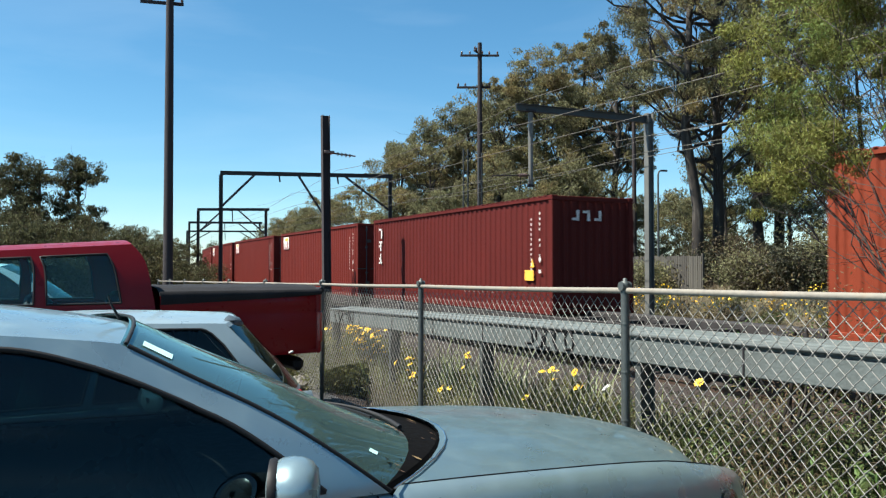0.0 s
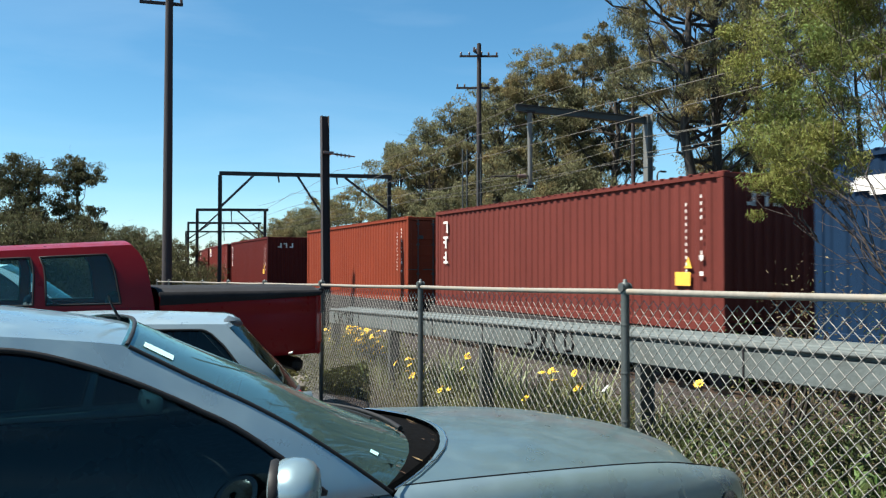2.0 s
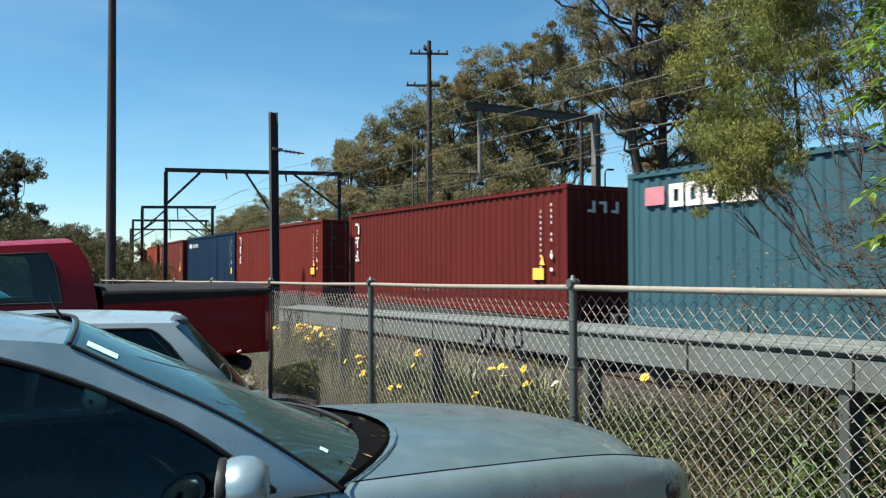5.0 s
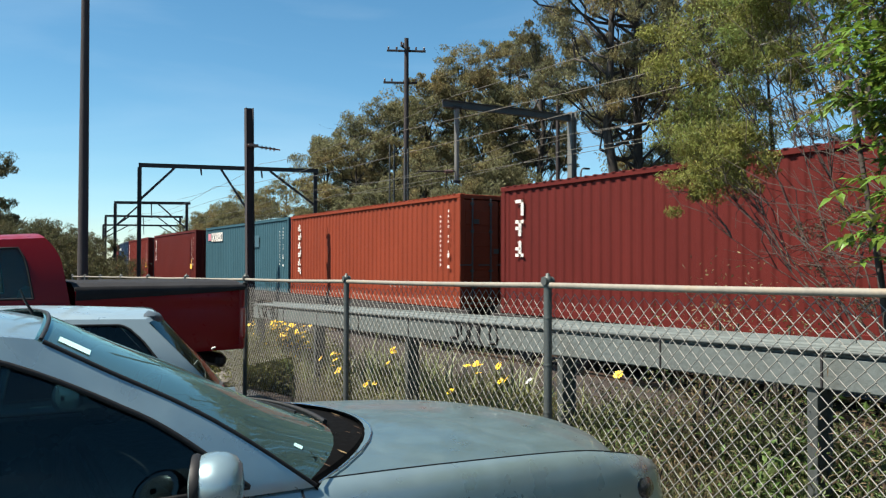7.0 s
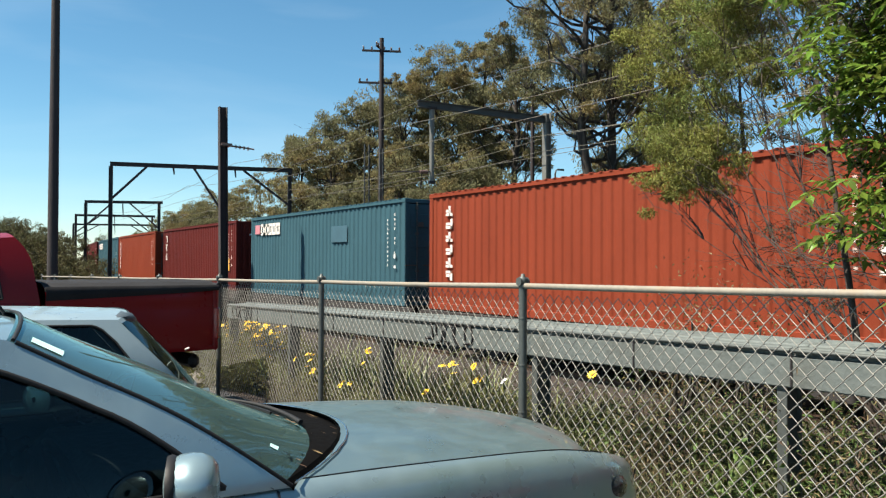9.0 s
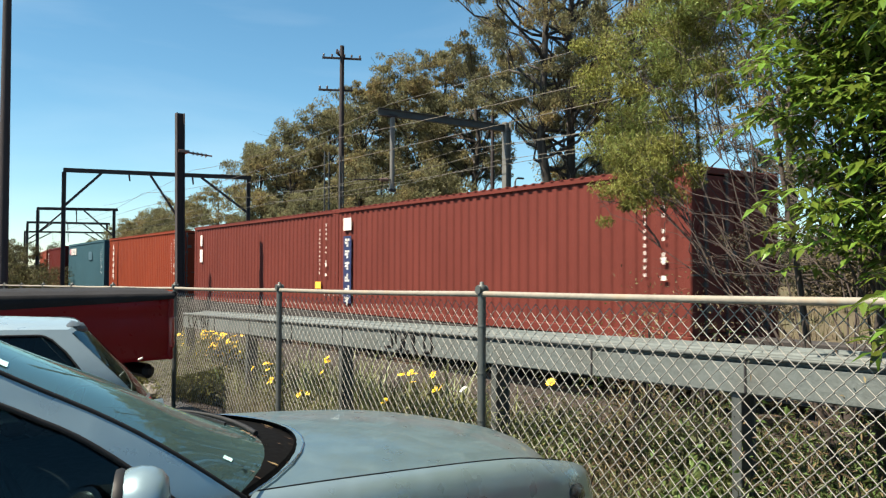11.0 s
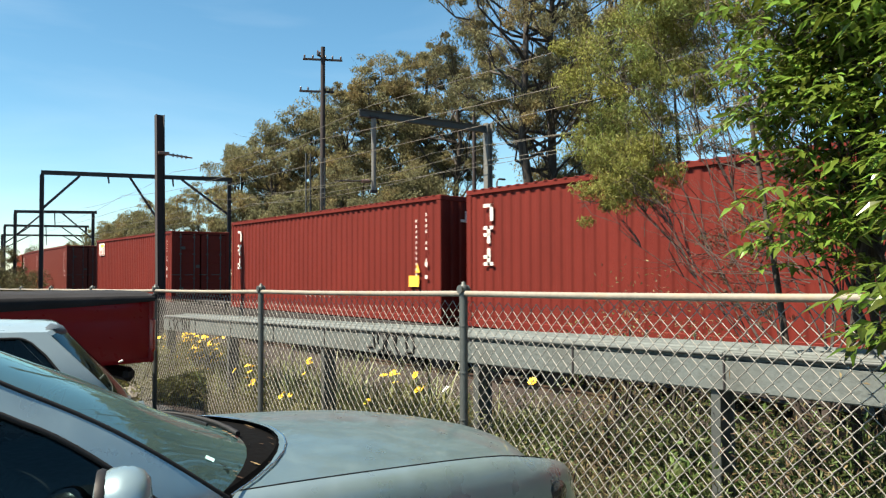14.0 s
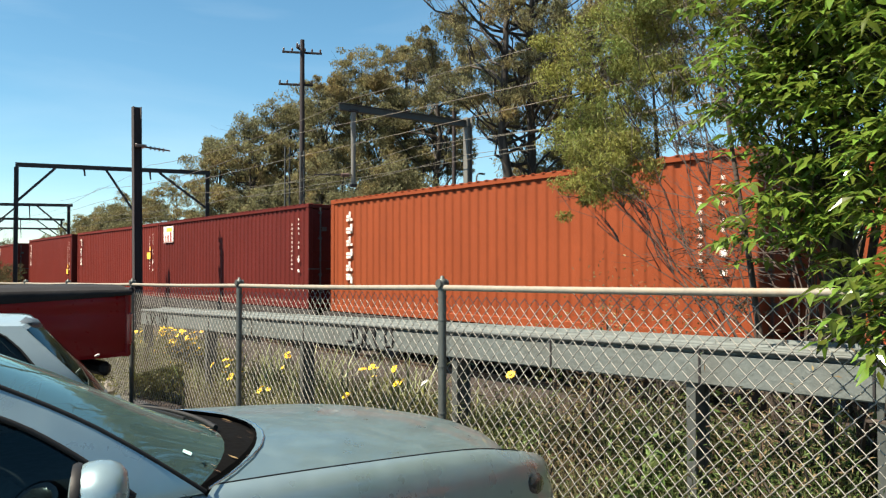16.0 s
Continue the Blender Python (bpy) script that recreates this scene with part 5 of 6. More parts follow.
def build_ute(m):
    """A red crew-cab pickup with a covered tray: x forward, y to its left."""
    top = thing("pickup_truck", "red crew-cab pickup with a black tray cover, tail to the fence", "pickup truck", m, "parked cars")
    P = M_REDCAR
    hw = 0.86
    # tray
    tz0, tz1, tx0, tx1 = 0.74, 1.40, -2.58, -0.94
    for s in (-1, 1):
        rows = []
        for i in range(9):
            x = lerp(tx0, tx1, i / 8)
            e = 0.05 * max(0, (0.12 - i / 8) / 0.12)
            rows.append([(x, s * (hw - e - d), z) for d, z in ((0.06, tz0), (0.01, tz0 + 0.05), (0.0, tz0 + 0.22), (0.0, tz0 + 0.42), (0.012, tz0 + 0.46), (0.0, tz0 + 0.50), (0.006, tz1 - 0.03), (0.03, tz1))])
        part("tray_side", MB().grid(rows, True, s < 0), P, top)
        part("tray_rail", MB().tube([(tx0 + 0.02, s * (hw - 0.02), tz1 - 0.005), (tx1, s * (hw - 0.02), tz1 - 0.005)], 0.022, 8), M_TRIM, top)
    part("tailgate", MB().box((tx0 - 0.01, 0, (tz0 + tz1) / 2), (0.06, hw * 1.94, tz1 - tz0), 0.02), P, top)
    part("tray_floor", MB().box(((tx0 + tx1) / 2, 0, tz0 + 0.03), (tx1 - tx0, hw * 1.9, 0.05), 0.01), P, top)
    rows = []
    for i in range(13):
        x = lerp(tx0 - 0.02, tx1 + 0.0, i / 12)
        row = []
        for j in range(11):
            q = -1 + 2 * j / 10
            row.append((x, q * (hw + 0.01), tz1 + 0.035 + 0.03 * (1 - q * q) - (0.05 if abs(q) == 1 else 0) + 0.006 * math.sin(i * 2.1 + j)))
        rows.append(row)
    part("tray_cover", MB().grid(rows, True), M_COVER, top, "faded black vinyl tray cover")
    for s in (-1, 1):
        rows = []
        for i in range(15):
            x = lerp(tx0 - 0.02, tx1, i / 14)
            d = 0.035 + 0.075 * (i / 14) ** 0.8
            rows.append([(x, s * (hw + 0.004), tz1 + 0.02), (x, s * (hw + 0.028 + 0.006 * math.sin(i * 2.2)), tz1 - 0.01), (x, s * (hw + 0.022), tz1 - d * 0.6), (x, s * (hw + 0.006), tz1 - d)])
        part("cover_skirt", MB().grid(rows, True, s < 0), M_COVER, top, "rolled black edge of the tray cover")
    part("cover_bow", MB().tube([(tx0 - 0.02, -hw, tz1 + 0.01), (tx0 - 0.02, hw, tz1 + 0.01)], 0.03, 8), M_TRIM, top)
    part("rear_bumper", MB().box((tx0 + 0.16, 0, 0.62), (0.12, 1.4, 0.14), 0.04), M_TRIM, top, "black step bumper")
    for s in (-1, 1):
        part("tail_light", MB().box((tx0 - 0.02, s * (hw - 0.08), 1.02), (0.06, 0.13, 0.34), 0.02), M_TAIL, top)
    # cab
    cx0, cx1 = -0.90, 1.05

    def cab_rear(v):
        return 0.09 * v + 0.10 * max(0.0, (v - 0.55) / 0.45) ** 2.2

    belt, roof = 1.28, 1.80
    for s in (-1, 1):
        rows = []
        for i in range(17):
            x = lerp(cx0, 2.6, i / 16)
            zt = belt if x < 1.1 else belt - 0.10 * (x - 1.1)
            rows.append([(x, s * (hw - d), z) for d, z in ((0.08, 0.5), (0.02, 0.56), (0.0, 0.8), (0.0, zt - 0.2), (0.012, zt - 0.06), (0.035, zt))])
        part("body_side", MB().grid(rows, True, s < 0), P, top)

        def pt(x, v, out=0.0):
            lean_r, lean_f = cab_rear(v), -0.62 * v
            u = (x - cx0) / (cx1 - cx0)
            xx = x + lerp(lean_r, lean_f, u ** 3)
            return Vector((xx, s * (lerp(hw - 0.035, 0.68, v ** 1.3) + out), lerp(belt, roof + 0.03 - 0.065 * xx, v)))
        wins = [(-0.60, 0.04), (0.15, 0.90)]
        xs = sorted({cx0, -0.72, 0.11, cx1} | {lerp(a, b, k / 6) for a, b in wins for k in range(7)})
        vs = [0, 0.06, 0.2, 0.35, 0.5, 0.6, 0.68, 0.74, 0.80, 0.86, 0.90, 0.94, 0.97, 1.0]
        shell, panes = MB(), [MB(), MB()]
        for x0, x1 in zip(xs, xs[1:]):
            for v0, v1 in zip(vs, vs[1:]):
                xc, vc = (x0 + x1) / 2, (v0 + v1) / 2
                h = [k for k, (a, b) in enumerate(wins) if a < xc < b and 0.06 < vc < 0.86]
                q = [pt(x0, v0, -0.01 if h else 0), pt(x1, v0, -0.01 if h else 0), pt(x1, v1, -0.01 if h else 0), pt(x0, v1, -0.01 if h else 0)]
                (panes[h[0]] if h else shell).add(q if s < 0 else q[::-1], [(0, 1, 2, 3)], True)
        part("cab_frame", shell.weld(), P, top)
        for (a, b), pn in zip(wins, panes):
            g = part("side_window", pn.weld(), M_UTEGLASS, top)
            loop = [pt(lerp(a, b, k / 6), 0.06, 0.004) for k in range(7)] + [pt(b, lerp(0.06, 0.86, k / 5), 0.004) for k in range(1, 6)] + [pt(lerp(b, a, k / 6), 0.86, 0.004) for k in range(1, 7)] + [pt(a, lerp(0.86, 0.06, k / 5), 0.004) for k in range(1, 6)]
            part("window_seal", MB().tube(loop, 0.010, 6, False), M_TRIM, g, "black rubber seal")
        for xd in (-0.6, 0.2):
            part("door_handle", MB().box((xd + 0.05, s * (hw + 0.012), 1.12), (0.18, 0.03, 0.05), 0.012), M_TRIM, top)
        for xd in (-0.68, 0.115):
            part("door_seam", MB().tube([(xd, s * (hw + 0.001), 0.6), (xd, s * (hw + 0.001), 1.08), (xd, s * (hw - 0.03), 1.275)], 0.005, 4), M_TRIM, top)
    rows = []
    for i in range(13):
        u = i / 12
        row = []
        for j in range(11):
            q = -1 + 2 * j / 10
            x = lerp(cx0 + cab_rear(1), cx1 - 0.62, u)
            row.append((x, q * 0.68, roof + 0.03 - 0.065 * x + 0.055 * (1 - abs(q) ** 2.5)))
        rows.append(row)
    part("cab_roof", MB().grid(rows, True), P, top)
    # back wall of the cab with its window, and the windscreen
    for front in (False, True):
        shell, pane = MB(), MB()
        for i in range(6):
            for j in range(8):
                q4 = []
                for a, b in ((i, j), (i, j + 1), (i + 1, j + 1), (i + 1, j)):
                    v, q = a / 6, -1 + 2 * b / 8
                    x = cx0 + cab_rear(v) if not front else cx1 - 0.62 * v
                    q4.append(Vector((x + (0.05 * (1 - q * q) if front else 0), q * lerp(hw - 0.035, 0.68, v ** 1.3), lerp(belt, roof + 0.03 - 0.065 * x + 0.055 * (1 - abs(q) ** 2.5), v))))
                inside = 1 <= i < 5 and 1 <= j < 7
                (pane if inside else shell).add(q4 if front else q4[::-1], [(0, 1, 2, 3)], True)
        part("cab_back" if not front else "screen_frame", shell, P, top)
        part("rear_window" if not front else "windscreen", pane, M_GLASS, top)
    part("cab_wall", MB().box((cx0 + 0.01, 0, 0.9), (0.03, hw * 1.86, 0.76), 0.01), P, top)
    rows = [[(x, q * (hw - 0.035), (belt - 0.10 * max(0, x - 1.1)) + 0.05 * (1 - q * q)) for q in [-1 + k / 6 for k in range(13)]] for x in (1.05, 1.4, 1.8, 2.2, 2.5, 2.62)]
    part("bonnet", MB().grid(rows, True, True), P, top)
    part("front_panel", MB().box((2.60, 0, 0.84), (0.1, 1.66, 0.56), 0.04), P, top)
    part("cab_floor", MB().box((0.2, 0, 0.62), (1.9, 1.55, 0.1), 0.02), M_SEAT, top)
    for x in (0.35, -0.45):
        for y in (-0.36, 0.36):
            st = part("seat", MB().box((x, y, 0.9), (0.5, 0.48, 0.2), 0.07), M_SEAT, top)
            part("backrest", MB().box((x - 0.28, y, 1.15), (0.16, 0.46, 0.5), 0.06, pose(0, 0, 0, 0, -10)), M_SEAT, st)
    for xw in (1.75, -1.55):
        for s in (-1, 1):
            wheel_into(top, xw, s * 0.74, 0.37, s)
    part("chassis", MB().box((0, 0, 0.55), (4.6, 0.9, 0.18), 0.03), M_TRIM, top)
    return top


ute = build_ute(pose(-0.12, 9.0, 0.0, 0, 0, 186))

# a white car beyond the pickup, seen through its windows
FAR = dict(HATCH)
FAR["shoulder"] = [(x, z + 0.20) for x, z in HATCH["shoulder"]]
FAR["house"] = dict(HATCH["house"], roof=[(x, z + 0.32) for x, z in HATCH["house"]["roof"]])
FAR["paint"] = car_paint("far_white_paint", (0.60, 0.64, 0.66), 0.35, 0.0, amount=0.8)
FAR["label"] = "tall white hatchback parked beyond the red pickup"
car_far = build_car(FAR, pose(-0.9, 12.6, 0.0, 0, 0, 4))

# ---- trees and plants ----
def sheet_mesh(name, v, f, material):
    me = bpy.data.meshes.new(name)
    me.from_pydata(v.reshape(-1, 3).tolist(), [], f.tolist())
    me.materials.append(material)
    me.update()
    return me


def leaves_at(g, centres, length, width, droop=0.5, spread=1.0, fold=0.25):
    """Leaf blades, two triangles folded along the rib, at the centres (n x 3); hanging by droop."""
    n = len(centres)
    d = g.normal(size=(n, 3)) * spread
    d[:, 2] -= droop
    d /= np.linalg.norm(d, axis=1, keepdims=True) + 1e-9
    r = np.cross(d, g.normal(size=(n, 3)))
    r /= np.linalg.norm(r, axis=1, keepdims=True) + 1e-9
    up = np.cross(d, r)
    L = (length * g.uniform(0.65, 1.35, (n, 1)))
    Wd = (width * g.uniform(0.7, 1.3, (n, 1)))
    base = centres - d * L * 0.5
    tip = centres + d * L * 0.5 - np.array([0, 0, 1.0]) * L * 0.12
    a = centres + r * Wd * 0.5 - up * Wd * fold
    b = centres - r * Wd * 0.5 - up * Wd * fold
    v = np.stack([base, a, tip, b], 1)
    i = np.arange(n)[:, None] * 4
    f = np.concatenate([i + np.array([[0, 1, 2]]), i + np.array([[0, 2, 3]])], 1).reshape(-1, 3)
    return v, f


def in_ball(g, n):
    """Points in a unit ball."""
    p = g.normal(size=(n, 3))
    p /= np.linalg.norm(p, axis=1, keepdims=True) + 1e-9
    return p * g.uniform(0, 1, (n, 1)) ** (1 / 2.2)


def limb(mb, r, p, d, length, rad, depth, tips, curve=0.35, kids=(2, 3), lift=0.12, n=6, shrink=0.68):
    """A branching limb; the ends of the last twigs go into tips."""
    pts, rads = [Vector(p)], [rad]
    steps = 4
    d = Vector(d).normalized()
    for k in range(steps):
        d = (d + Vector((r.gauss(0, curve), r.gauss(0, curve), r.gauss(lift, curve * 0.6))) * 0.45).normalized()
        pts.append(pts[-1] + d * (length / steps))
        rads.append(rad * (1 - 0.42 * (k + 1) / steps))
    mb.tube(pts, rads, n if depth > 0 else 4, False)
    if depth == 1:
        tips.append((pts[3], d))
    if depth == 0:
        tips.append((pts[-1], d))
        tips.append((pts[-2], d))
        return
    for k in range(r.randint(*kids)):
        q = pts[-1] if k < 2 else pts[r.choice((2, 3))]
        e = (d + Vector((r.gauss(0, 0.75), r.gauss(0, 0.75), r.gauss(0.1, 0.45)))).normalized()
        limb(mb, r, q, e, length * shrink * r.uniform(0.8, 1.2), rads[-1] * 0.82, depth - 1, tips, curve, kids, lift, n, shrink)


def lobed_leaves(g, lobes, total, pads, leaf, ratio, droop, flat=0.7, pad=0.40):
    """Leaves in uneven pads within each lobe of a crown; lobes are (x, y, z, radius)."""
    vol = sum(q[3] ** 2 for q in lobes)
    out = []
    for x, y, z, rad in lobes:
        n = max(8, int(total * rad ** 2 / vol))
        S = in_ball(g, pads) ** 1.0 * np.array([rad, rad, rad * flat])
        k = g.integers(0, pads, n)
        size = g.uniform(0.5, 1.2, (pads, 1)) * rad * pad
        out.append(np.array([x, y, z]) + S[k] + in_ball(g, n) * size[k] * np.array([1, 1, 0.7]))
    return leaves_at(g, np.concatenate(out), leaf, leaf * ratio, droop)


def arm(mb, r, p, q, rad, end=0.25, sag=0.0, wild=0.12, n=6):
    """A wandering branch from p to q that thins on its way."""
    p, q = Vector(p), Vector(q)
    d = (q - p).length
    pts, rads = [], []
    for k in range(6):
        u = k / 5
        w = Vector((r.gauss(0, 1), r.gauss(0, 1), r.gauss(0, 0.6))) * (wild * d * 0.35 * math.sin(math.pi * u))
        pts.append(p.lerp(q, u) + w + Vector((0, 0, sag * d * math.sin(math.pi * u))))
        rads.append(rad * (1 - (1 - end) * u))
    mb.tube(pts, rads, n, False)
    return pts


def gum_tree(x, y, h, spread, seed, trunks=1, low=0.3, lobes=26, leaves=26000, leaf=0.15, label="tall gum tree", lobe=1.15, shape=0.6, material=None):
    """Trunks that fork into limbs, each limb ending in a lobe of hanging leaves; the crown is widest at shape of its height."""
    r = random.Random(seed)
    g = np.random.default_rng(seed)
    top = thing("tree", label, "tree", pose(x, y, ground_z(x, y)), "trees beyond the line")
    mb = MB()
    rad = h * 0.0135 * (1.0 if trunks == 1 else 0.85)
    spines = []
    for k in range(trunks):
        a = k * 2.6 + r.uniform(0, 1)
        b = Vector((0.7 * math.cos(a), 0.7 * math.sin(a), 0)) * (trunks > 1)
        spines.append(arm(mb, r, b + Vector((0, 0, -0.5)), b * 2.0 + Vector((r.gauss(0, 0.014) * h, r.gauss(0, 0.014) * h, h * 0.88)), rad * 1.25, 0.18, 0, 0.035, 9))
    L = []
    tries = 0
    while len(L) < lobes and tries < 4000:
        tries += 1
        u = r.uniform(0, 1) ** 0.8
        z = h * (low + (0.97 - low) * u)
        prof = math.sin(math.pi * min(1, max(0.06, (u * 0.86 + 0.10) ** (math.log(0.5) / math.log(shape))))) ** 0.6
        a = r.uniform(0, 6.283)
        ro = spread * 0.5 * prof * r.uniform(0.35, 1.0) ** 0.6
        q = (ro * math.cos(a), ro * math.sin(a), z - 0.5, lobe * r.uniform(0.7, 1.3))
        if all((q[0] - o[0]) ** 2 + (q[1] - o[1]) ** 2 + (q[2] - o[2]) ** 2 > (0.75 * lobe) ** 2 for o in L):
            L.append(q)
    for q in L:
        sp = spines[r.randrange(trunks)]
        zs = max(h * 0.16, q[2] - h * r.uniform(0.14, 0.30))
        k = max(i for i in range(5) if sp[i].z <= zs or i == 0)
        s = sp[k].lerp(sp[k + 1], min(1, max(0, (zs - sp[k].z) / (sp[k + 1].z - sp[k].z))))
        e = Vector(q[:3])
        pts = arm(mb, r, s, e, rad * 0.36, 0.18, -0.08, 0.16, 5)
        for k in range(5):
            arm(mb, r, pts[r.choice((3, 4, 5))], e + Vector((r.gauss(0, 0.6), r.gauss(0, 0.6), r.gauss(0.1, 0.4))) * q[3], rad * 0.10, 0.3, 0, 0.2, 3)
    part("trunk", mb, M_BARK, top)
    v, f = lobed_leaves(g, L, leaves, 11, leaf, 0.27, 0.9, 0.78, 0.44)
    part("crown", sheet_mesh("crown", v, f, material or M_LEAF), None, top, "", "stuff")
    return top


# the tall gums and the row behind the line: bearing from the car park in degrees, distance, height, spread
def at_bearing(deg, dist):
    return dist * math.sin(radians(deg)), dist * math.cos(radians(deg))


for deg, dist, h, sp, seed, trunks, n, low, lobes in (
        (43.6, 42, 22.5, 15.5, 11, 2, 88000, 0.38, 66), (47.5, 46, 21.0, 10.0, 12, 2, 36000, 0.34, 32), (37.2, 54, 17.6, 7.5, 13, 1, 24000, 0.34, 24), (52.5, 50, 14.5, 10.0, 62, 1, 16000, 0.10, 24),
        (35.2, 57, 16.6, 8.5, 14, 1, 28000, 0.26, 27), (32.2, 56, 15.6, 8.0, 15, 1, 28000, 0.20, 28), (29.4, 57, 14.8, 7.5, 16, 1, 28000, 0.18, 29), (26.8, 58, 13.2, 7.0, 17, 1, 26000, 0.16, 32),
        (24.4, 57, 12.0, 6.0, 18, 1, 24000, 0.16, 28), (22.4, 60, 11.6, 4.6, 19, 1, 20000, 0.16, 22), (33.4, 68, 14.6, 9.0, 20, 1, 20000, 0.2, 28), (28.0, 70, 13.0, 9.0, 21, 1, 20000, 0.14, 28),
        (19.6, 78, 10.2, 6.0, 22, 1, 16000, 0.14, 20), (17.2, 84, 9.6, 6.0, 23, 1, 15000, 0.14, 18), (15.0, 92, 8.8, 6.0, 24, 1, 14000, 0.12, 18), (30.6, 49, 8.2, 6.5, 25, 1, 15000, 0.12, 20), (34.4, 50, 7.6, 5.5, 26, 1, 12000, 0.16, 16), (25.6, 50, 7.2, 6.0, 29, 1, 12000, 0.12, 18),
        (14.0, 88, 8.2, 8.0, 27, 1, 20000, 0.05, 24), (16.4, 80, 8.4, 8.0, 28, 1, 20000, 0.05, 24), (44.6, 50, 7.4, 6.5, 61, 1, 13000, 0.10, 20), (36.4, 64, 6.2, 7.5, 65, 1, 15000, 0.06, 24), (39.6, 62, 5.6, 7.5, 66, 1, 15000, 0.06, 24), (42.2, 66, 6.0, 7.5, 67, 1, 14000, 0.06, 24), (48.5, 44, 8.0, 7.5, 64, 1, 16000, 0.10, 22)):
    gx, gy = at_bearing(deg, dist)
    gum_tree(gx, gy, h, sp, seed, trunks, low, lobes, int(n * 1.35), 0.18 if dist < 50 else 0.21, lobe=1.3,
             label="tall forked gum tree with dark trunks and open olive crown" if h > 17 else "gum tree with dense olive and rusty foliage")
# added gums past the car park's end, mostly unseen, that dim the container ends
for deg, dist, h, sp, seed in ((58, 40, 17, 9, 51), (68, 37, 16, 9, 52), (79, 36, 18, 10, 53), (91, 35, 16, 9, 54), (103, 37, 18, 10, 55), (115, 40, 17, 10, 56), (127, 44, 16, 10, 57)):
    gx, gy = at_bearing(deg, dist)
    gum_tree(gx, gy, h, sp, seed, 1, 0.12, 24, 7000, 0.34, lobe=1.7, label="gum tree with dense olive and rusty foliage")
# beyond the car park
for deg, dist, h, sp, seed, n, low, lobes in ((-2.2, 47, 7.8, 2.6, 31, 24000, 0.10, 24), (1.25, 48, 8.0, 2.3, 32, 22000, 0.10, 22), (-6.0, 50, 8.5, 5.0, 33, 12000, 0.1, 16), (3.4, 66, 4.6, 4.5, 34, 9000, 0.05, 12), (5.2, 70, 5.4, 5.0, 35, 10000, 0.05, 12), (7.2, 76, 5.0, 5.0, 36, 9000, 0.05, 12),
                                 (8.8, 110, 6.0, 7.0, 37, 8000, 0.05, 12), (10.6, 125, 6.6, 8.0, 38, 8000, 0.05, 12), (12.5, 130, 7.2, 9.0, 39, 8000, 0.05, 12), (0.0, 40, 3.9, 4.5, 40, 16000, 0.03, 20), (-3.0, 40, 4.2, 4.5, 41, 16000, 0.03, 20), (3.6, 44, 3.8, 4.5, 42, 14000, 0.03, 20), (5.4, 58, 4.4, 5.0, 46, 12000, 0.03, 18), (-9, 45, 7, 5, 43, 9000, 0.1, 12), (6.4, 52, 2.8, 3.5, 44, 8000, 0.03, 12), (8.0, 60, 2.8, 3.5, 45, 8000, 0.03, 12)):
    gx, gy = at_bearing(deg, dist)
    gum_tree(gx, gy, h, sp if h > 7 else sp * 1.35, seed, 1, low, lobes if h > 7 else int(lobes * 1.7), n if h > 7 else int(n * 1.6), 0.17, lobe=0.85 if h > 7 else 1.05, material=M_DARKGUM, label="bushy gum tree behind the car park")


def bush(x, y, rx, rz, seed, n, leaf, material, label, name="shrub", group="shrubs beside the line", zoff=0.0, slim=0.35):
    """A low shrub: stems from the ground that end in uneven leafy sprays."""
    r = random.Random(seed)
    g = np.random.default_rng(seed)
    z = ground_z(x, y) + zoff
    top = thing(name, label, "shrub", pose(x, y, z), group)
    mb, tips = MB(), []
    for k in range(7):
        a = r.uniform(0, 6.28)
        limb(mb, r, (0.1 * math.cos(a), 0.1 * math.sin(a), -0.1), (math.cos(a) * rx / rz * 0.7, math.sin(a) * rx / rz * 0.7, 1), rz * 0.55, 0.014 * rz + 0.004, 1, tips, 0.35, (2, 3), 0.1, 5, 0.7)
    part("stem", mb, M_BARK, top, "", "stuff")
    P = np.array([list(t[0]) for t in tips])
    C = np.repeat(P, max(4, n // len(P)), 0)
    C = C + g.normal(size=C.shape) * np.array([rx * 0.22, rx * 0.22, rz * 0.16])
    C[:, 2] = np.maximum(C[:, 2], 0.02)
    v, f = leaves_at(g, C, leaf, leaf * slim, 0.1)
    part("foliage", sheet_mesh("foliage", v, f, material), None, top, "", "stuff")
    return top


# undergrowth on the bank behind the line
for k in range(26):
    r = random.Random(500 + k)
    bx, by = at_bearing(30 + k * 1.45, r.uniform(36, 44) - max(0, k - 12) * 0.6)
    bush(bx, by, r.uniform(1.4, 2.4), r.uniform(0.9, 1.7) if k < 9 else r.uniform(1.4, 2.6), 600 + k, 3600, 0.17, (M_DRYLEAF, M_SCRUB, M_BANKGRASS, M_LEAF)[k % 4], "scrubby undergrowth on the far railway bank", group="undergrowth on the far bank")

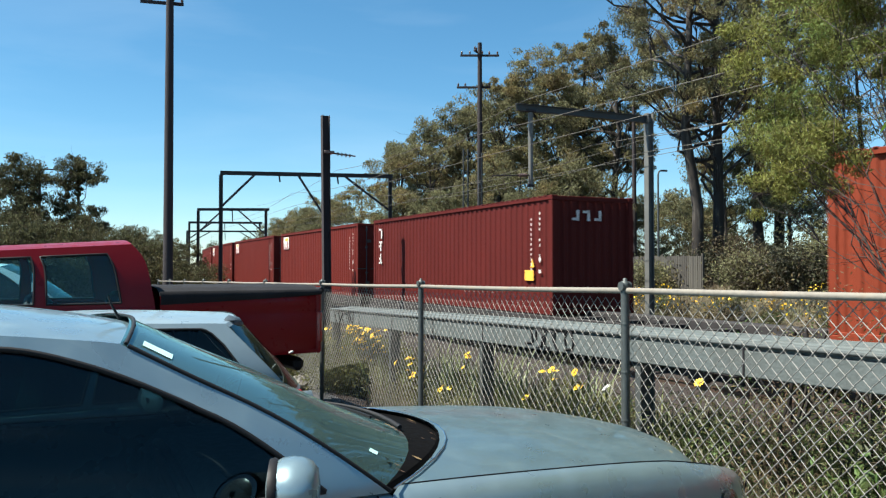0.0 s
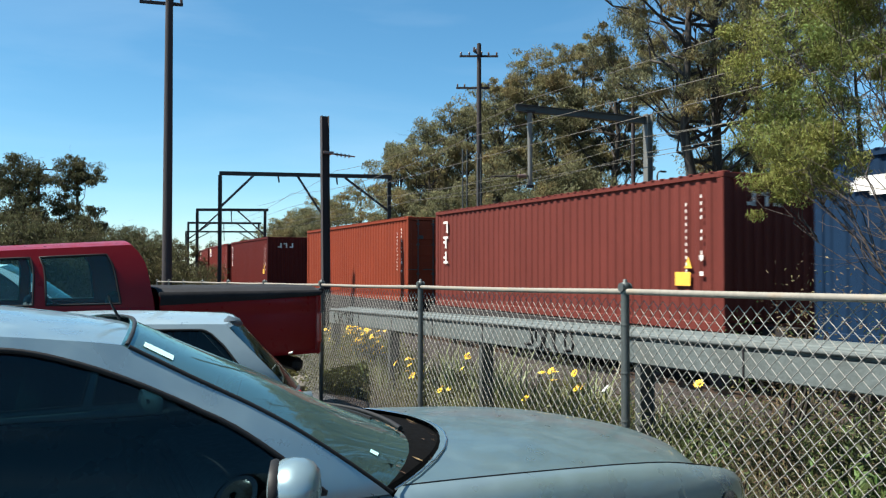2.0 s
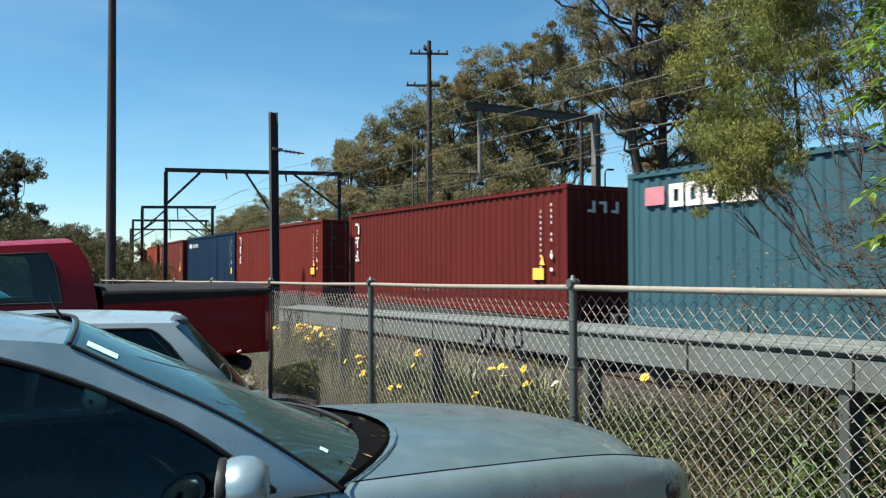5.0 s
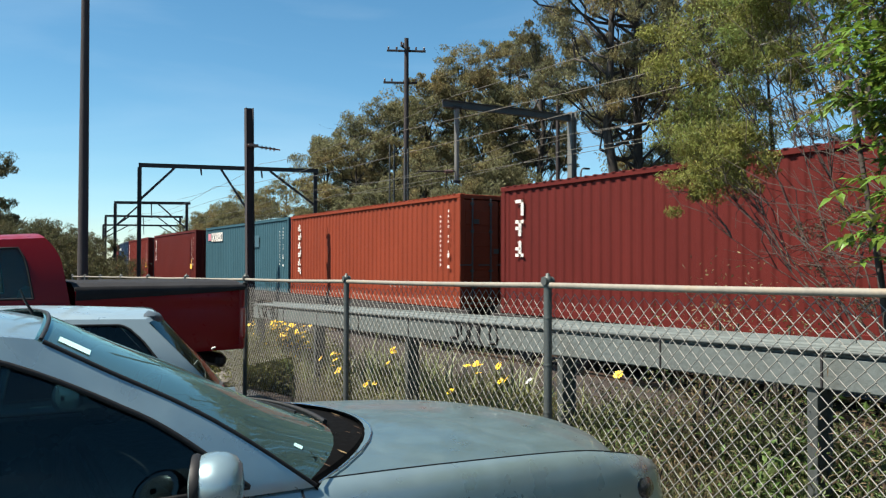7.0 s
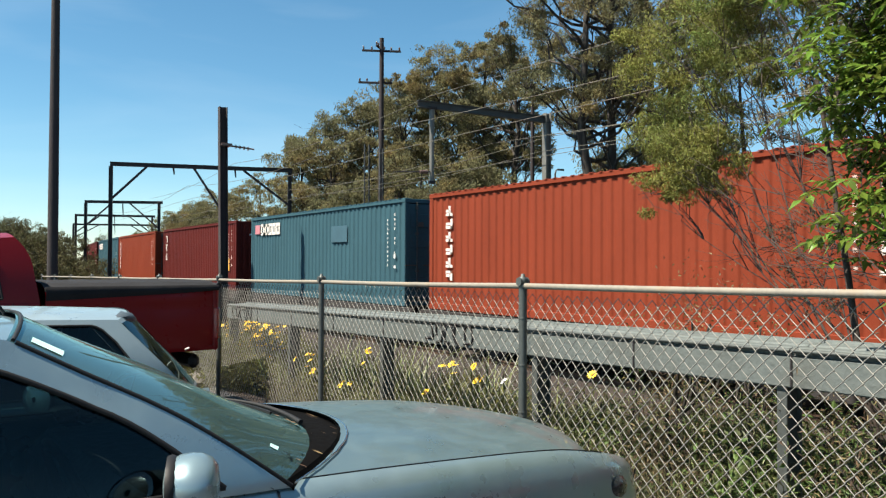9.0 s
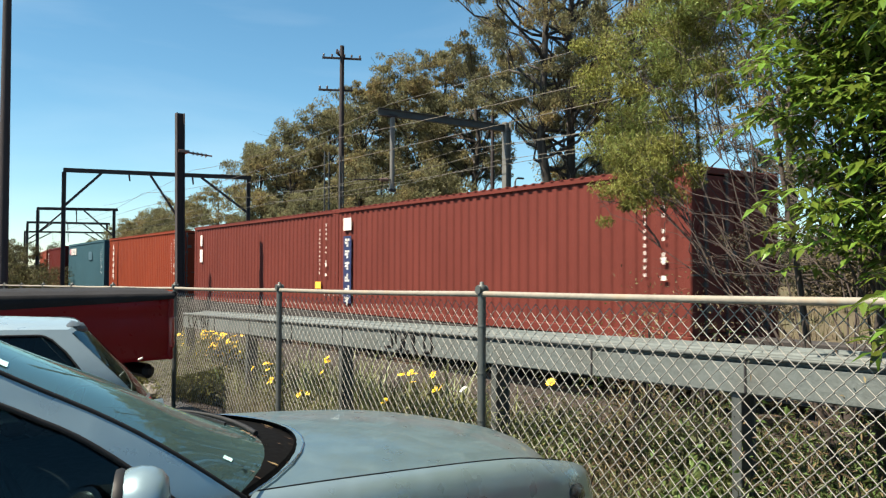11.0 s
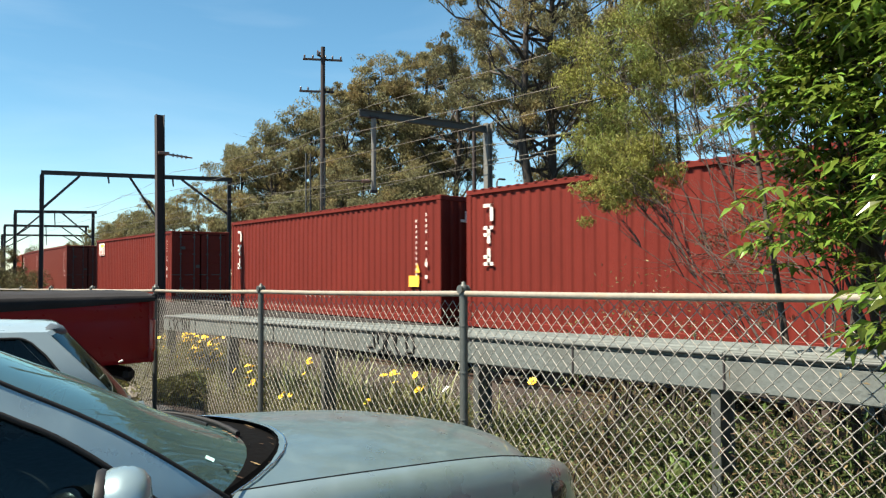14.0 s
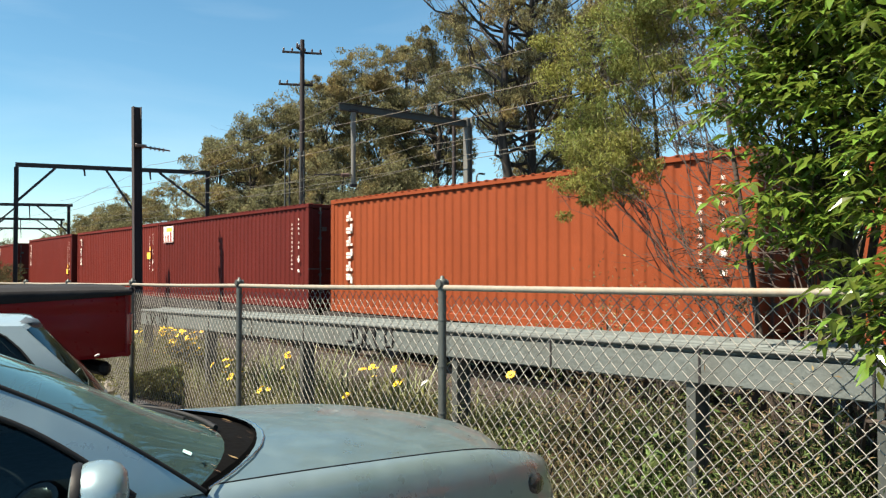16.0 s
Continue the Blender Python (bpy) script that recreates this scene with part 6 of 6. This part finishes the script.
def bank_fence():
    """A weathered fence along the top of the far bank: posts, two rails, grey palings."""
    top = thing("paling_fence", "weathered grey paling fence along the far railway bank", "fence", None, "", "structure")
    for k in range(6):
        y = 27.5 + k * 2.6
        r = random.Random(300 + k)
        x0, x1 = 25.6, 25.6
        z0, z1 = ground_z(x0, y) + 0.05, ground_z(x1, y + 2.6) + 0.05
        part("post", MB().box((x0 + 0.06, y, z0 + 0.85), (0.10, 0.10, 2.0), 0.01), M_PALING, top)
        part("rail", MB().beam((x0 + 0.035, y, z0 + 0.4), (x1 + 0.035, y + 2.6, z1 + 0.4), 0.04, 0.08).beam((x0 + 0.035, y, z0 + 1.45), (x1 + 0.035, y + 2.6, z1 + 1.45), 0.04, 0.08), M_PALING, top)
        mb = MB()
        for j in range(22):
            mb.box((x0 - r.uniform(0.0, 0.012), y + 0.06 + j * 0.118, lerp(z0, z1, j / 22) + 0.88 + r.uniform(-0.03, 0.03)), (0.016, 0.10, 1.76), 0)
        part("paling", mb, M_PALING, top, "", "stuff")


bank_fence()


def bank_flowers():
    """Knee-high weeds with yellow heads along the foot of the far bank."""
    g = np.random.default_rng(77)
    for k in range(20):
        r = random.Random(820 + k)
        x, y = r.uniform(20.8, 24.2), 17.5 + k * 0.85 + r.uniform(-0.3, 0.3)
        b = bush(x, y, r.uniform(0.5, 0.9), r.uniform(0.6, 1.0), 830 + k, 900, 0.10, (M_GRASS, M_STRAW, M_BANKGRASS)[k % 3], "dry weed dotted with yellow flowers on the far railway bank", "flowering_weed", "flowering weeds on the far bank")
        C = np.array([(r.gauss(0, 0.45), r.gauss(0, 0.45), r.uniform(0.55, 1.05)) for j in range(r.randint(8, 26))])
        v, f = leaves_at(g, C, 0.10, 0.085, 0.0)
        part("flowers", sheet_mesh("flowers", v, f, M_FLOWER), None, b, "yellow flower heads", "stuff")


def wattle(x, y, seed):
    """The feathery tree between fence and train: arms arching along the line, ending in soft sprays; bare twigs below."""
    r = random.Random(seed)
    g = np.random.default_rng(seed)
    top = thing("tree", "feathery yellow-green wattle with arching bare twigs beside the guard rail", "tree", pose(x, y, ground_z(x, y)))
    zr = -ground_z(x, y)
    mb = MB()
    mb.tube([(0, 0, -0.4), (0.02, 0.05, 0.5), (0, 0.05, 1.2)], [0.08, 0.06, 0.045], 9, False)
    # sprays: offset across, along, height above the car park, radius
    sprays = [(-0.2, 2.4, 4.0, 0.68), (-0.1, 2.3, 3.15, 0.60), (-0.3, 2.55, 2.45, 0.42), (-0.25, 2.1, 2.65, 0.3), (0.1, 1.6, 4.4, 0.62), (0.1, 2.0, 4.9, 0.65), (0.3, 2.9, 3.55, 0.45), (0.4, 2.8, 2.95, 0.42), (0.0, 1.3, 5.2, 0.7), (0.3, 0.5, 4.9, 0.7), (0.0, 1.7, 3.6, 0.40),
              (-0.2, 2.0, 2.75, 0.45), (0.4, -0.4, 4.3, 0.8), (0.2, -1.0, 3.6, 0.7), (0.1, -0.3, 5.2, 0.8), (0.4, -1.4, 4.6, 0.9), (0.5, 0.9, 4.2, 0.35)]
    L = []
    for dx, dy, z, rad in sprays:
        e = Vector((dx, dy, z + zr))
        pts = arm(mb, r, (0, 0.05, 1.0 + r.uniform(-0.3, 0.2)), e, 0.010, 0.3, -0.04, 0.10)
        L.append((dx, dy, z + zr, rad))
        for k in range(9):
            arm(mb, r, pts[r.choice((3, 4, 4, 5))], e + Vector((r.gauss(0, 0.6), r.gauss(0.1, 0.6), r.gauss(0.1, 0.5))) * rad, 0.006, 0.4, 0.04, 0.2, 4)
    part("branch", mb, M_TWIG, top)
    # bare fine twigs, fanning along the line between the sprays
    tw = MB()
    for k in range(26):
        a = Vector((r.gauss(0, 0.2), r.uniform(0.0, 0.5), zr + r.uniform(1.3, 2.6)))
        b = a + Vector((r.gauss(0, 0.3), r.uniform(0.7, 1.7), r.uniform(0.05, 0.9)))
        pts = arm(tw, r, a, b, 0.0065, 0.35, -0.05, 0.12, 4)
        for j in range(5):
            c = pts[r.choice((1, 2, 3, 4))]
            arm(tw, r, c, c + Vector((r.gauss(0, 0.12), r.uniform(0.15, 0.6), r.gauss(0.05, 0.16))), 0.0032, 0.5, -0.05, 0.1, 3)
    # fine bare twigs rising behind the sprays
    for k in range(44):
        a = Vector((r.gauss(0.3, 0.3), r.uniform(-1.6, 0.8), zr + r.uniform(2.4, 4.2)))
        b = a + Vector((r.gauss(0, 0.3), r.uniform(0.2, 1.2), r.uniform(0.2, 1.1)))
        pts = arm(tw, r, a, b, 0.005, 0.35, -0.05, 0.12, 4)
        for j in range(6):
            c = pts[r.choice((1, 2, 3, 4))]
            arm(tw, r, c, c + Vector((r.gauss(0, 0.12), r.uniform(0.05, 0.5), r.gauss(0.12, 0.2))), 0.0028, 0.5, -0.05, 0.1, 3)
    part("twig", tw, M_TWIG, top, "thin bare twigs", "stuff")
    v, f = lobed_leaves(g, [(a, b, c, 1.12 * d) for a, b, c, d in L], 105000, 15, 0.052, 0.24, 0.7, 0.72, 0.38)
    part("foliage", sheet_mesh("foliage", v, f, M_LEAF_WATTLE), None, top, "", "stuff")
    low = [(r.gauss(0, 0.25), r.uniform(0.2, 1.5), zr + r.uniform(1.2, 2.3), 0.22) for k in range(12)]
    v, f = lobed_leaves(g, low, 1400, 6, 0.04, 0.3, 0.5)
    part("dry_leaves", sheet_mesh("dry_leaves", v, f, M_DRYLEAF), None, top, "sparse dry brown leaves low on the twigs", "stuff")
    return top


wattle(7.3, 3.9, 71)


def broadleaf(x, y, seed):
    """The bright young tree that hangs over the fence: compound leaves of seven pointed leaflets."""
    r = random.Random(seed)
    z0 = -ground_z(x, y)
    top = thing("tree", "young broadleaf tree with bright green compound leaves over the fence", "tree", pose(x, y, ground_z(x, y)))
    mb = MB()
    # leafy boughs: offset across, along, height above the car park, radius
    boughs = [(-0.30, 0.32, 3.15, 0.42), (-0.35, 0.28, 2.50, 0.34), (-0.25, 0.30, 1.95, 0.28), (-0.3, 0.25, 3.75, 0.45), (-0.35, 0.0, 3.0, 0.55), (-0.4, -0.1, 2.4, 0.46), (-0.5, -0.3, 2.75, 0.5), (-0.1, 0.2, 3.6, 0.55), (-0.5, -0.5, 3.3, 0.6),
              (-0.6, -0.6, 2.1, 0.38), (0.1, 0.15, 2.2, 0.30), (-0.3, 0.05, 2.75, 0.40), (-0.45, -0.05, 1.95, 0.32), (-0.8, -0.75, 1.75, 0.28),
              (-1.45, -0.76, 1.50, 0.14), (-1.45, -0.90, 1.54, 0.17), (-1.38, -0.98, 1.38, 0.14), (-1.40, -1.15, 1.58, 0.22), (-0.9, -0.9, 2.5, 0.5), (-0.7, -1.0, 3.2, 0.6), (0.2, -0.2, 3.2, 0.5), (0.2, -0.3, 2.5, 0.4)]
    for k in range(7):
        a = Vector((r.gauss(0, 0.10), r.gauss(0, 0.10), -0.1))
        arm(mb, r, a, (r.gauss(-0.15, 0.2), r.gauss(0.15, 0.25), z0 + r.uniform(2.9, 3.9)), 0.032, 0.3, 0.0, 0.06, 8)
    tips = []
    for dx, dy, z, rad in boughs:
        e = Vector((dx, dy, z + z0))
        pts = arm(mb, r, (dx * 0.12, dy * 0.12, max(0.5, (z + z0) * 0.52)), e, 0.014, 0.35, -0.05, 0.12, 5)
        for k in range(int(15 * rad ** 1.6 / 0.3 ** 1.6) + 6):
            p = e + Vector((r.gauss(0, 1), r.gauss(0, 1), r.gauss(0, 1))).normalized() * (rad * r.uniform(0.1, 0.95) ** 0.5)
            tips.append(p)
            if k % 3 == 0:
                arm(mb, r, pts[r.choice((3, 4, 5))], p, 0.005, 0.4, 0, 0.1, 4)
    part("stem", mb, M_DARKBARK, top)
    V, F = [], []
    for p in tips:
        for k in range(4):
            # one compound leaf: a drooping stalk with paired leaflets
            a = r.uniform(0, 6.28)
            h = Vector((math.cos(a), math.sin(a), r.uniform(-0.1, 0.6))).normalized()
            q = p + Vector((r.gauss(0, 0.06), r.gauss(0, 0.06), r.gauss(0, 0.06)))
            L = r.uniform(0.14, 0.24)
            side = h.cross(Vector((0, 0, 1))).normalized()
            for j in range(7):
                u = (0.35, 0.35, 0.62, 0.62, 0.88, 0.88, 1.0)[j]
                s = (1, -1, 1, -1, 1, -1, 0)[j]
                b = q + h * (L * u) - Vector((0, 0, 1)) * (0.30 * L * u * u)
                e = (h * 0.55 + side * s * 0.9 + Vector((r.gauss(0, 0.25), r.gauss(0, 0.25), -r.uniform(0.1, 0.9)))).normalized() if s else (h - Vector((0, 0, 0.5))).normalized()
                ll = r.uniform(0.065, 0.115)
                w = e.cross(Vector((r.gauss(0, .3), r.gauss(0, .3), 1))).normalized() * ll * 0.17
                nrm = e.cross(w).normalized() * ll * 0.05
                i0 = len(V)
                V += [b, b + e * ll * 0.4 + w - nrm, b + e * ll - Vector((0, 0, ll * 0.12)), b + e * ll * 0.4 - w - nrm, b + e * ll * 0.5]
                F += [(i0, i0 + 1, i0 + 4), (i0 + 1, i0 + 2, i0 + 4), (i0 + 2, i0 + 3, i0 + 4), (i0 + 3, i0, i0 + 4)]
    me = bpy.data.meshes.new("foliage")
    me.from_pydata([tuple(v) for v in V], [], F)
    me.materials.append(M_LEAF_BRIGHT)
    part("foliage", me, None, top, "", "stuff")
    return top


broadleaf(4.45, 2.05, 81)


# ---- the strip behind the fence ----
def blades(g, xs, ys, zs, height, width, bend, segs=3):
    """Tapered bending blades rooted at the points."""
    n = len(xs)
    a = g.uniform(0, 2 * np.pi, n)
    d = np.stack([np.cos(a), np.sin(a)], 1)
    h = height * g.uniform(0.5, 1.25, n)
    bn = bend * g.uniform(0.2, 1.3, n)
    V = []
    for k in range(segs + 1):
        u = k / segs
        w = width * (1 - u) ** 0.7 * 0.5
        off = d * (bn * h * u * u)[:, None]
        zz = zs + h * u * (1 - 0.25 * bn * u)
        sx, sy = -d[:, 1] * w, d[:, 0] * w
        V.append(np.stack([xs + off[:, 0] + sx, ys + off[:, 1] + sy, zz], 1))
        V.append(np.stack([xs + off[:, 0] - sx, ys + off[:, 1] - sy, zz], 1))
    v = np.stack(V, 1)
    i = np.arange(n)[:, None] * (2 * (segs + 1))
    f = np.concatenate([i + np.array([[2 * k, 2 * k + 1, 2 * k + 3, 2 * k + 2]]) for k in range(segs)], 1).reshape(-1, 4)
    return v, f


def scatter(g, n, x0, x1, y0, y1, patchy=0.0):
    xs, ys = g.uniform(x0, x1, n), g.uniform(y0, y1, n)
    if patchy:
        keep = np.array([noise.noise((x * 1.1, y * 1.1, 7)) + 0.35 * noise.noise((x * 3, y * 3, 1)) > patchy - 0.5 for x, y in zip(xs, ys)])
        xs, ys = xs[keep], ys[keep]
    zs = np.array([ground_z(x, y) - 0.03 for x, y in zip(xs, ys)])
    return xs, ys, zs


def build_strip():
    g = np.random.default_rng(5)
    for n, x0, x1, y0, y1, h, w, b, m, lab, pat in (
            (30000, 3.25, 5.4, -1.5, 9.0, 0.50, 0.006, 0.75, M_GRASS, "tangled green and straw weeds behind the fence", 0.30),
            (9000, 3.3, 6.2, -1.5, 9.0, 0.66, 0.005, 0.55, M_STRAW, "dry straw stalks among the weeds", 0.45),
            (5000, 4.6, 7.5, -2.0, 18.0, 0.35, 0.008, 0.7, M_GRASS, "short weeds on the slope to the track", 0.55),
            (9000, 20.5, 33, 8.0, 46.0, 0.55, 0.03, 0.6, M_BANKGRASS, "long dry grass on the far railway bank", 0.40),
            (3500, 19.5, 26, 8.0, 46.0, 0.45, 0.03, 0.6, M_GRASS, "green weeds along the far track", 0.45),
            (3500, -20, 4.5, 26.0, 60.0, 0.5, 0.03, 0.6, M_GRASS, "rough grass beyond the car park", 0.3)):
        xs, ys, zs = scatter(g, n, x0, x1, y0, y1, pat)
        v, f = blades(g, xs, ys, zs, h, w, b)
        o = part("grass", sheet_mesh("grass", v, f, m), None, None, lab, "stuff")
        tagged(o, "", "grass")
    # fine-leaved weeds that fill the strip: small leaves on low sprawling stems
    for k in range(84):
        r = random.Random(900 + k)
        y = -1.2 + (k // 2) * 0.25 + r.uniform(-0.15, 0.15)
        x = (r.uniform(3.95, 4.45) if k % 2 else r.uniform(4.4, 5.3)) if y < 4.6 else r.uniform(4.75, 5.6)
        mt = (M_GRASS, M_WEED, M_GRASS, M_STRAP, M_DRYWEED, M_GRASS, M_WEED)[k % 7]
        hh = r.uniform(0.75, 1.15) if y < 4.6 else r.uniform(0.5, 0.85)
        bush(x, y, r.uniform(0.35, 0.6), hh, 1000 + k, (3600, 3000, 3300)[k % 3], (0.038, 0.046, 0.042)[k % 3], mt, "sprawling fine-leaved weed with dry stems behind the fence", "weed", "weeds behind the fence", slim=0.20)
    for k, (x, y, hh) in enumerate(((4.3, 3.0, 0.95), (4.6, 2.2, 1.05), (4.3, 1.2, 0.9), (5.0, 3.6, 1.0), (4.4, 0.5, 1.0), (5.2, 1.6, 1.0))):
        bush(x, y, 0.55, hh, 1100 + k, 2400, 0.07, M_WEED, "fresh green leafy weed behind the guard rail", "weed", "weeds behind the fence")

    bush(5.0, 4.1, 0.45, 1.85, 1150, 1900, 0.032, M_DRYWEED, "tall thin dry weed with rusty leaves behind the guard rail", "weed", "weeds behind the fence")
    bush(5.3, 4.5, 0.40, 1.6, 1151, 1500, 0.034, M_WEED, "tall thin green weed behind the guard rail", "weed", "weeds behind the fence")


build_strip()

bank_flowers()


def strap_clump(x, y, h, seed, n=90):
    """A clump of stiff arching strap leaves."""
    g = np.random.default_rng(seed)
    z = ground_z(x, y)
    top = thing("strap_leaf_plant", "clump of stiff pale green strap leaves behind the fence", "plant", pose(x, y, z), "strap-leaf plants")
    xs, ys = g.normal(0, 0.10, n), g.normal(0, 0.10, n)
    v, f = blades(g, xs, ys, np.zeros(n) - 0.03, h, 0.030, 0.55, 4)
    part("leaves", sheet_mesh("leaves", v, f, M_STRAP), None, top, "", "stuff")


for k in range(18):
    r = random.Random(40 + k)
    strap_clump(r.uniform(3.95, 4.6), 4.7 + k * 0.31 + r.uniform(-0.1, 0.1), r.uniform(0.85, 1.2), 60 + k)


def daisy_plant(x, y, h, seed, heads, petals=M_FLOWER, reach=0.38, label="leafy plant with yellow daisy flowers behind the fence"):
    """Thin stems with small leaves and daisy heads: a ring of petals round a disc."""
    r = random.Random(seed)
    g = np.random.default_rng(seed)
    z = ground_z(x, y)
    top = thing("daisy_plant", label, "plant", pose(x, y, z), "daisy plants")
    st, C = MB(), []
    for k in range(heads):
        a, rad = r.uniform(0, 6.28), r.uniform(0.02, reach)
        p = Vector((math.cos(a) * rad, math.sin(a) * rad, h * (r.uniform(0.84, 1.0) if heads < 9 else r.uniform(0.45, 1.08))))
        st.tube([(p.x * 0.3, p.y * 0.3, -0.05), (p.x * 0.6, p.y * 0.6, p.z * 0.6), p], [0.004, 0.003, 0.0025], 4, False)
        for j in range(70):
            u = r.uniform(0.05, 0.95)
            C.append((p.x * (0.3 + 0.7 * u) + r.gauss(0, 0.05), p.y * (0.3 + 0.7 * u) + r.gauss(0, 0.05), p.z * u))
        tilt = pose(p.x, p.y, p.z, r.uniform(-35, 35), r.uniform(-60, 0), 0)
        hd = MB()
        for j in range(11):
            b = 6.283 * j / 11
            o, s = Vector((math.cos(b), math.sin(b), 0.12)), Vector((-math.sin(b), math.cos(b), 0))
            hd.add([tilt @ (o * 0.008), tilt @ (o * 0.023 + s * 0.008), tilt @ (o * 0.037), tilt @ (o * 0.023 - s * 0.008)], [(0, 1, 2, 3)])
        hd.disc_rings(((0.010, 0.002), (0.007, 0.008), (0.001, 0.009)), tilt, 8)
        part("flower", hd, petals, top)
    part("stem", st, M_GRASS, top)
    v, f = leaves_at(g, np.array(C), 0.055, 0.016, -0.3)
    part("leaves", sheet_mesh("leaves", v, f, M_DAISYLEAF), None, top, "", "stuff")


for x, y, h, seed, heads, reach in ((4.3, 12.7, 1.0, 1, 44, 0.4), (4.3, 12.3, 0.95, 2, 40, 0.4), (4.2, 11.7, 0.95, 3, 36, 0.35), (4.3, 11.4, 0.8, 4, 26, 0.35), (4.25, 11.9, 0.55, 5, 18, 0.35), (3.55, 8.48, 0.75, 6, 5, 0.12), (3.55, 8.19, 0.64, 7, 5, 0.13), (3.55, 7.46, 0.59, 8, 3, 0.08),
                                 (3.55, 5.46, 0.94, 9, 4, 0.10), (3.55, 5.07, 1.0, 10, 3, 0.07), (3.55, 6.96, 0.93, 11, 3, 0.08), (3.55, 3.74, 1.1, 12, 1, 0.07), (3.55, 5.86, 0.77, 13, 2, 0.04), (4.1, 13.1, 0.9, 14, 24, 0.4), (4.4, 13.6, 0.9, 15, 10, 0.4), (4.3, 3.3, 0.8, 20, 1, 0.1)):
    daisy_plant(x, y, h, 200 + seed, heads, reach=reach)
for k, (x, y, hh) in enumerate(((4.3, 12.8, 0.9), (4.6, 12.2, 0.95), (4.2, 11.7, 0.9), (4.5, 11.2, 0.85), (4.1, 13.4, 0.9), (4.8, 13.0, 0.9), (3.7, 13.8, 0.75), (3.55, 12.6, 0.6), (3.5, 14.6, 0.7), (4.4, 10.6, 0.75), (4.6, 9.8, 0.65), (3.05, 11.8, 0.75), (3.3, 12.0, 0.8), (2.95, 12.3, 0.75), (3.3, 11.5, 0.7), (3.65, 11.9, 0.8), (3.9, 12.4, 0.85), (3.45, 10.6, 0.5), (3.8, 10.5, 0.55), (3.6, 11.0, 0.6), (4.0, 10.9, 0.7), (2.85, 11.2, 0.55))):
    bush(x, y, 0.5, hh, 1300 + k, 1900, 0.06, M_DAISYLEAF, "leafy yellow-green daisy bush behind the fence", "daisy_bush", "daisy bushes")
for x, y, h, seed, heads in ((3.7, 13.9, 0.8, 16, 7), (3.5, 14.8, 0.7, 17, 6), (4.2, 12.2, 1.1, 18, 8), (4.4, 11.6, 1.0, 19, 8)):
    daisy_plant(x, y, h, 200 + seed, heads)
daisy_plant(3.55, 4.78, 0.90, 230, 2, M_WHITEPETAL, 0.05, "low plant with two white daisy flowers")


def rock(x, y, s, seed):
    r = random.Random(seed)
    rows = []
    for i in range(7):
        a = -math.pi / 2 + math.pi * i / 6
        rows.append([])
        for k in range(10):
            b = 6.283 * k / 10
            q = 1 + 0.35 * noise.noise((math.cos(b) * 1.3 + seed, math.sin(b) * 1.3, a * 1.2))
            rows[-1].append((x + s * q * math.cos(a) * math.cos(b), y + s * q * math.cos(a) * math.sin(b), ground_z(x, y) + s * 0.45 + s * 0.7 * q * math.sin(a)))
    o = part("rock", MB().grid(rows, False, False, True), M_STONE, None, "pale rough rock at the foot of the fence")
    tagged(o, "", "rock", "rocks by the fence")


for x, y, s, seed in ((3.02, 10.9, 0.16, 1), (3.16, 11.1, 0.13, 2), (2.95, 11.3, 0.11, 3), (3.25, 10.8, 0.09, 4)):
    rock(x, y, s, seed)


# ---- what moves ----
def motions():
    """The train runs left and away along the track at a steady pace."""
    for ob, mid, z in CONSIST:
        rows = []
        for k in range(33):
            t = k * 0.5
            x, y, a = track_at(mid + SPEED * t + AHEAD[t])
            rows.append((t, pose(x, y, z, 0, 0, 90 - math.degrees(a))))
        walk(ob, rows)
        for c in ob.animation_data.action.layers[0].strips[0].channelbag(ob.animation_data.action_slot).fcurves:
            for kp in c.keyframe_points:
                kp.interpolation = "LINEAR"


motions()
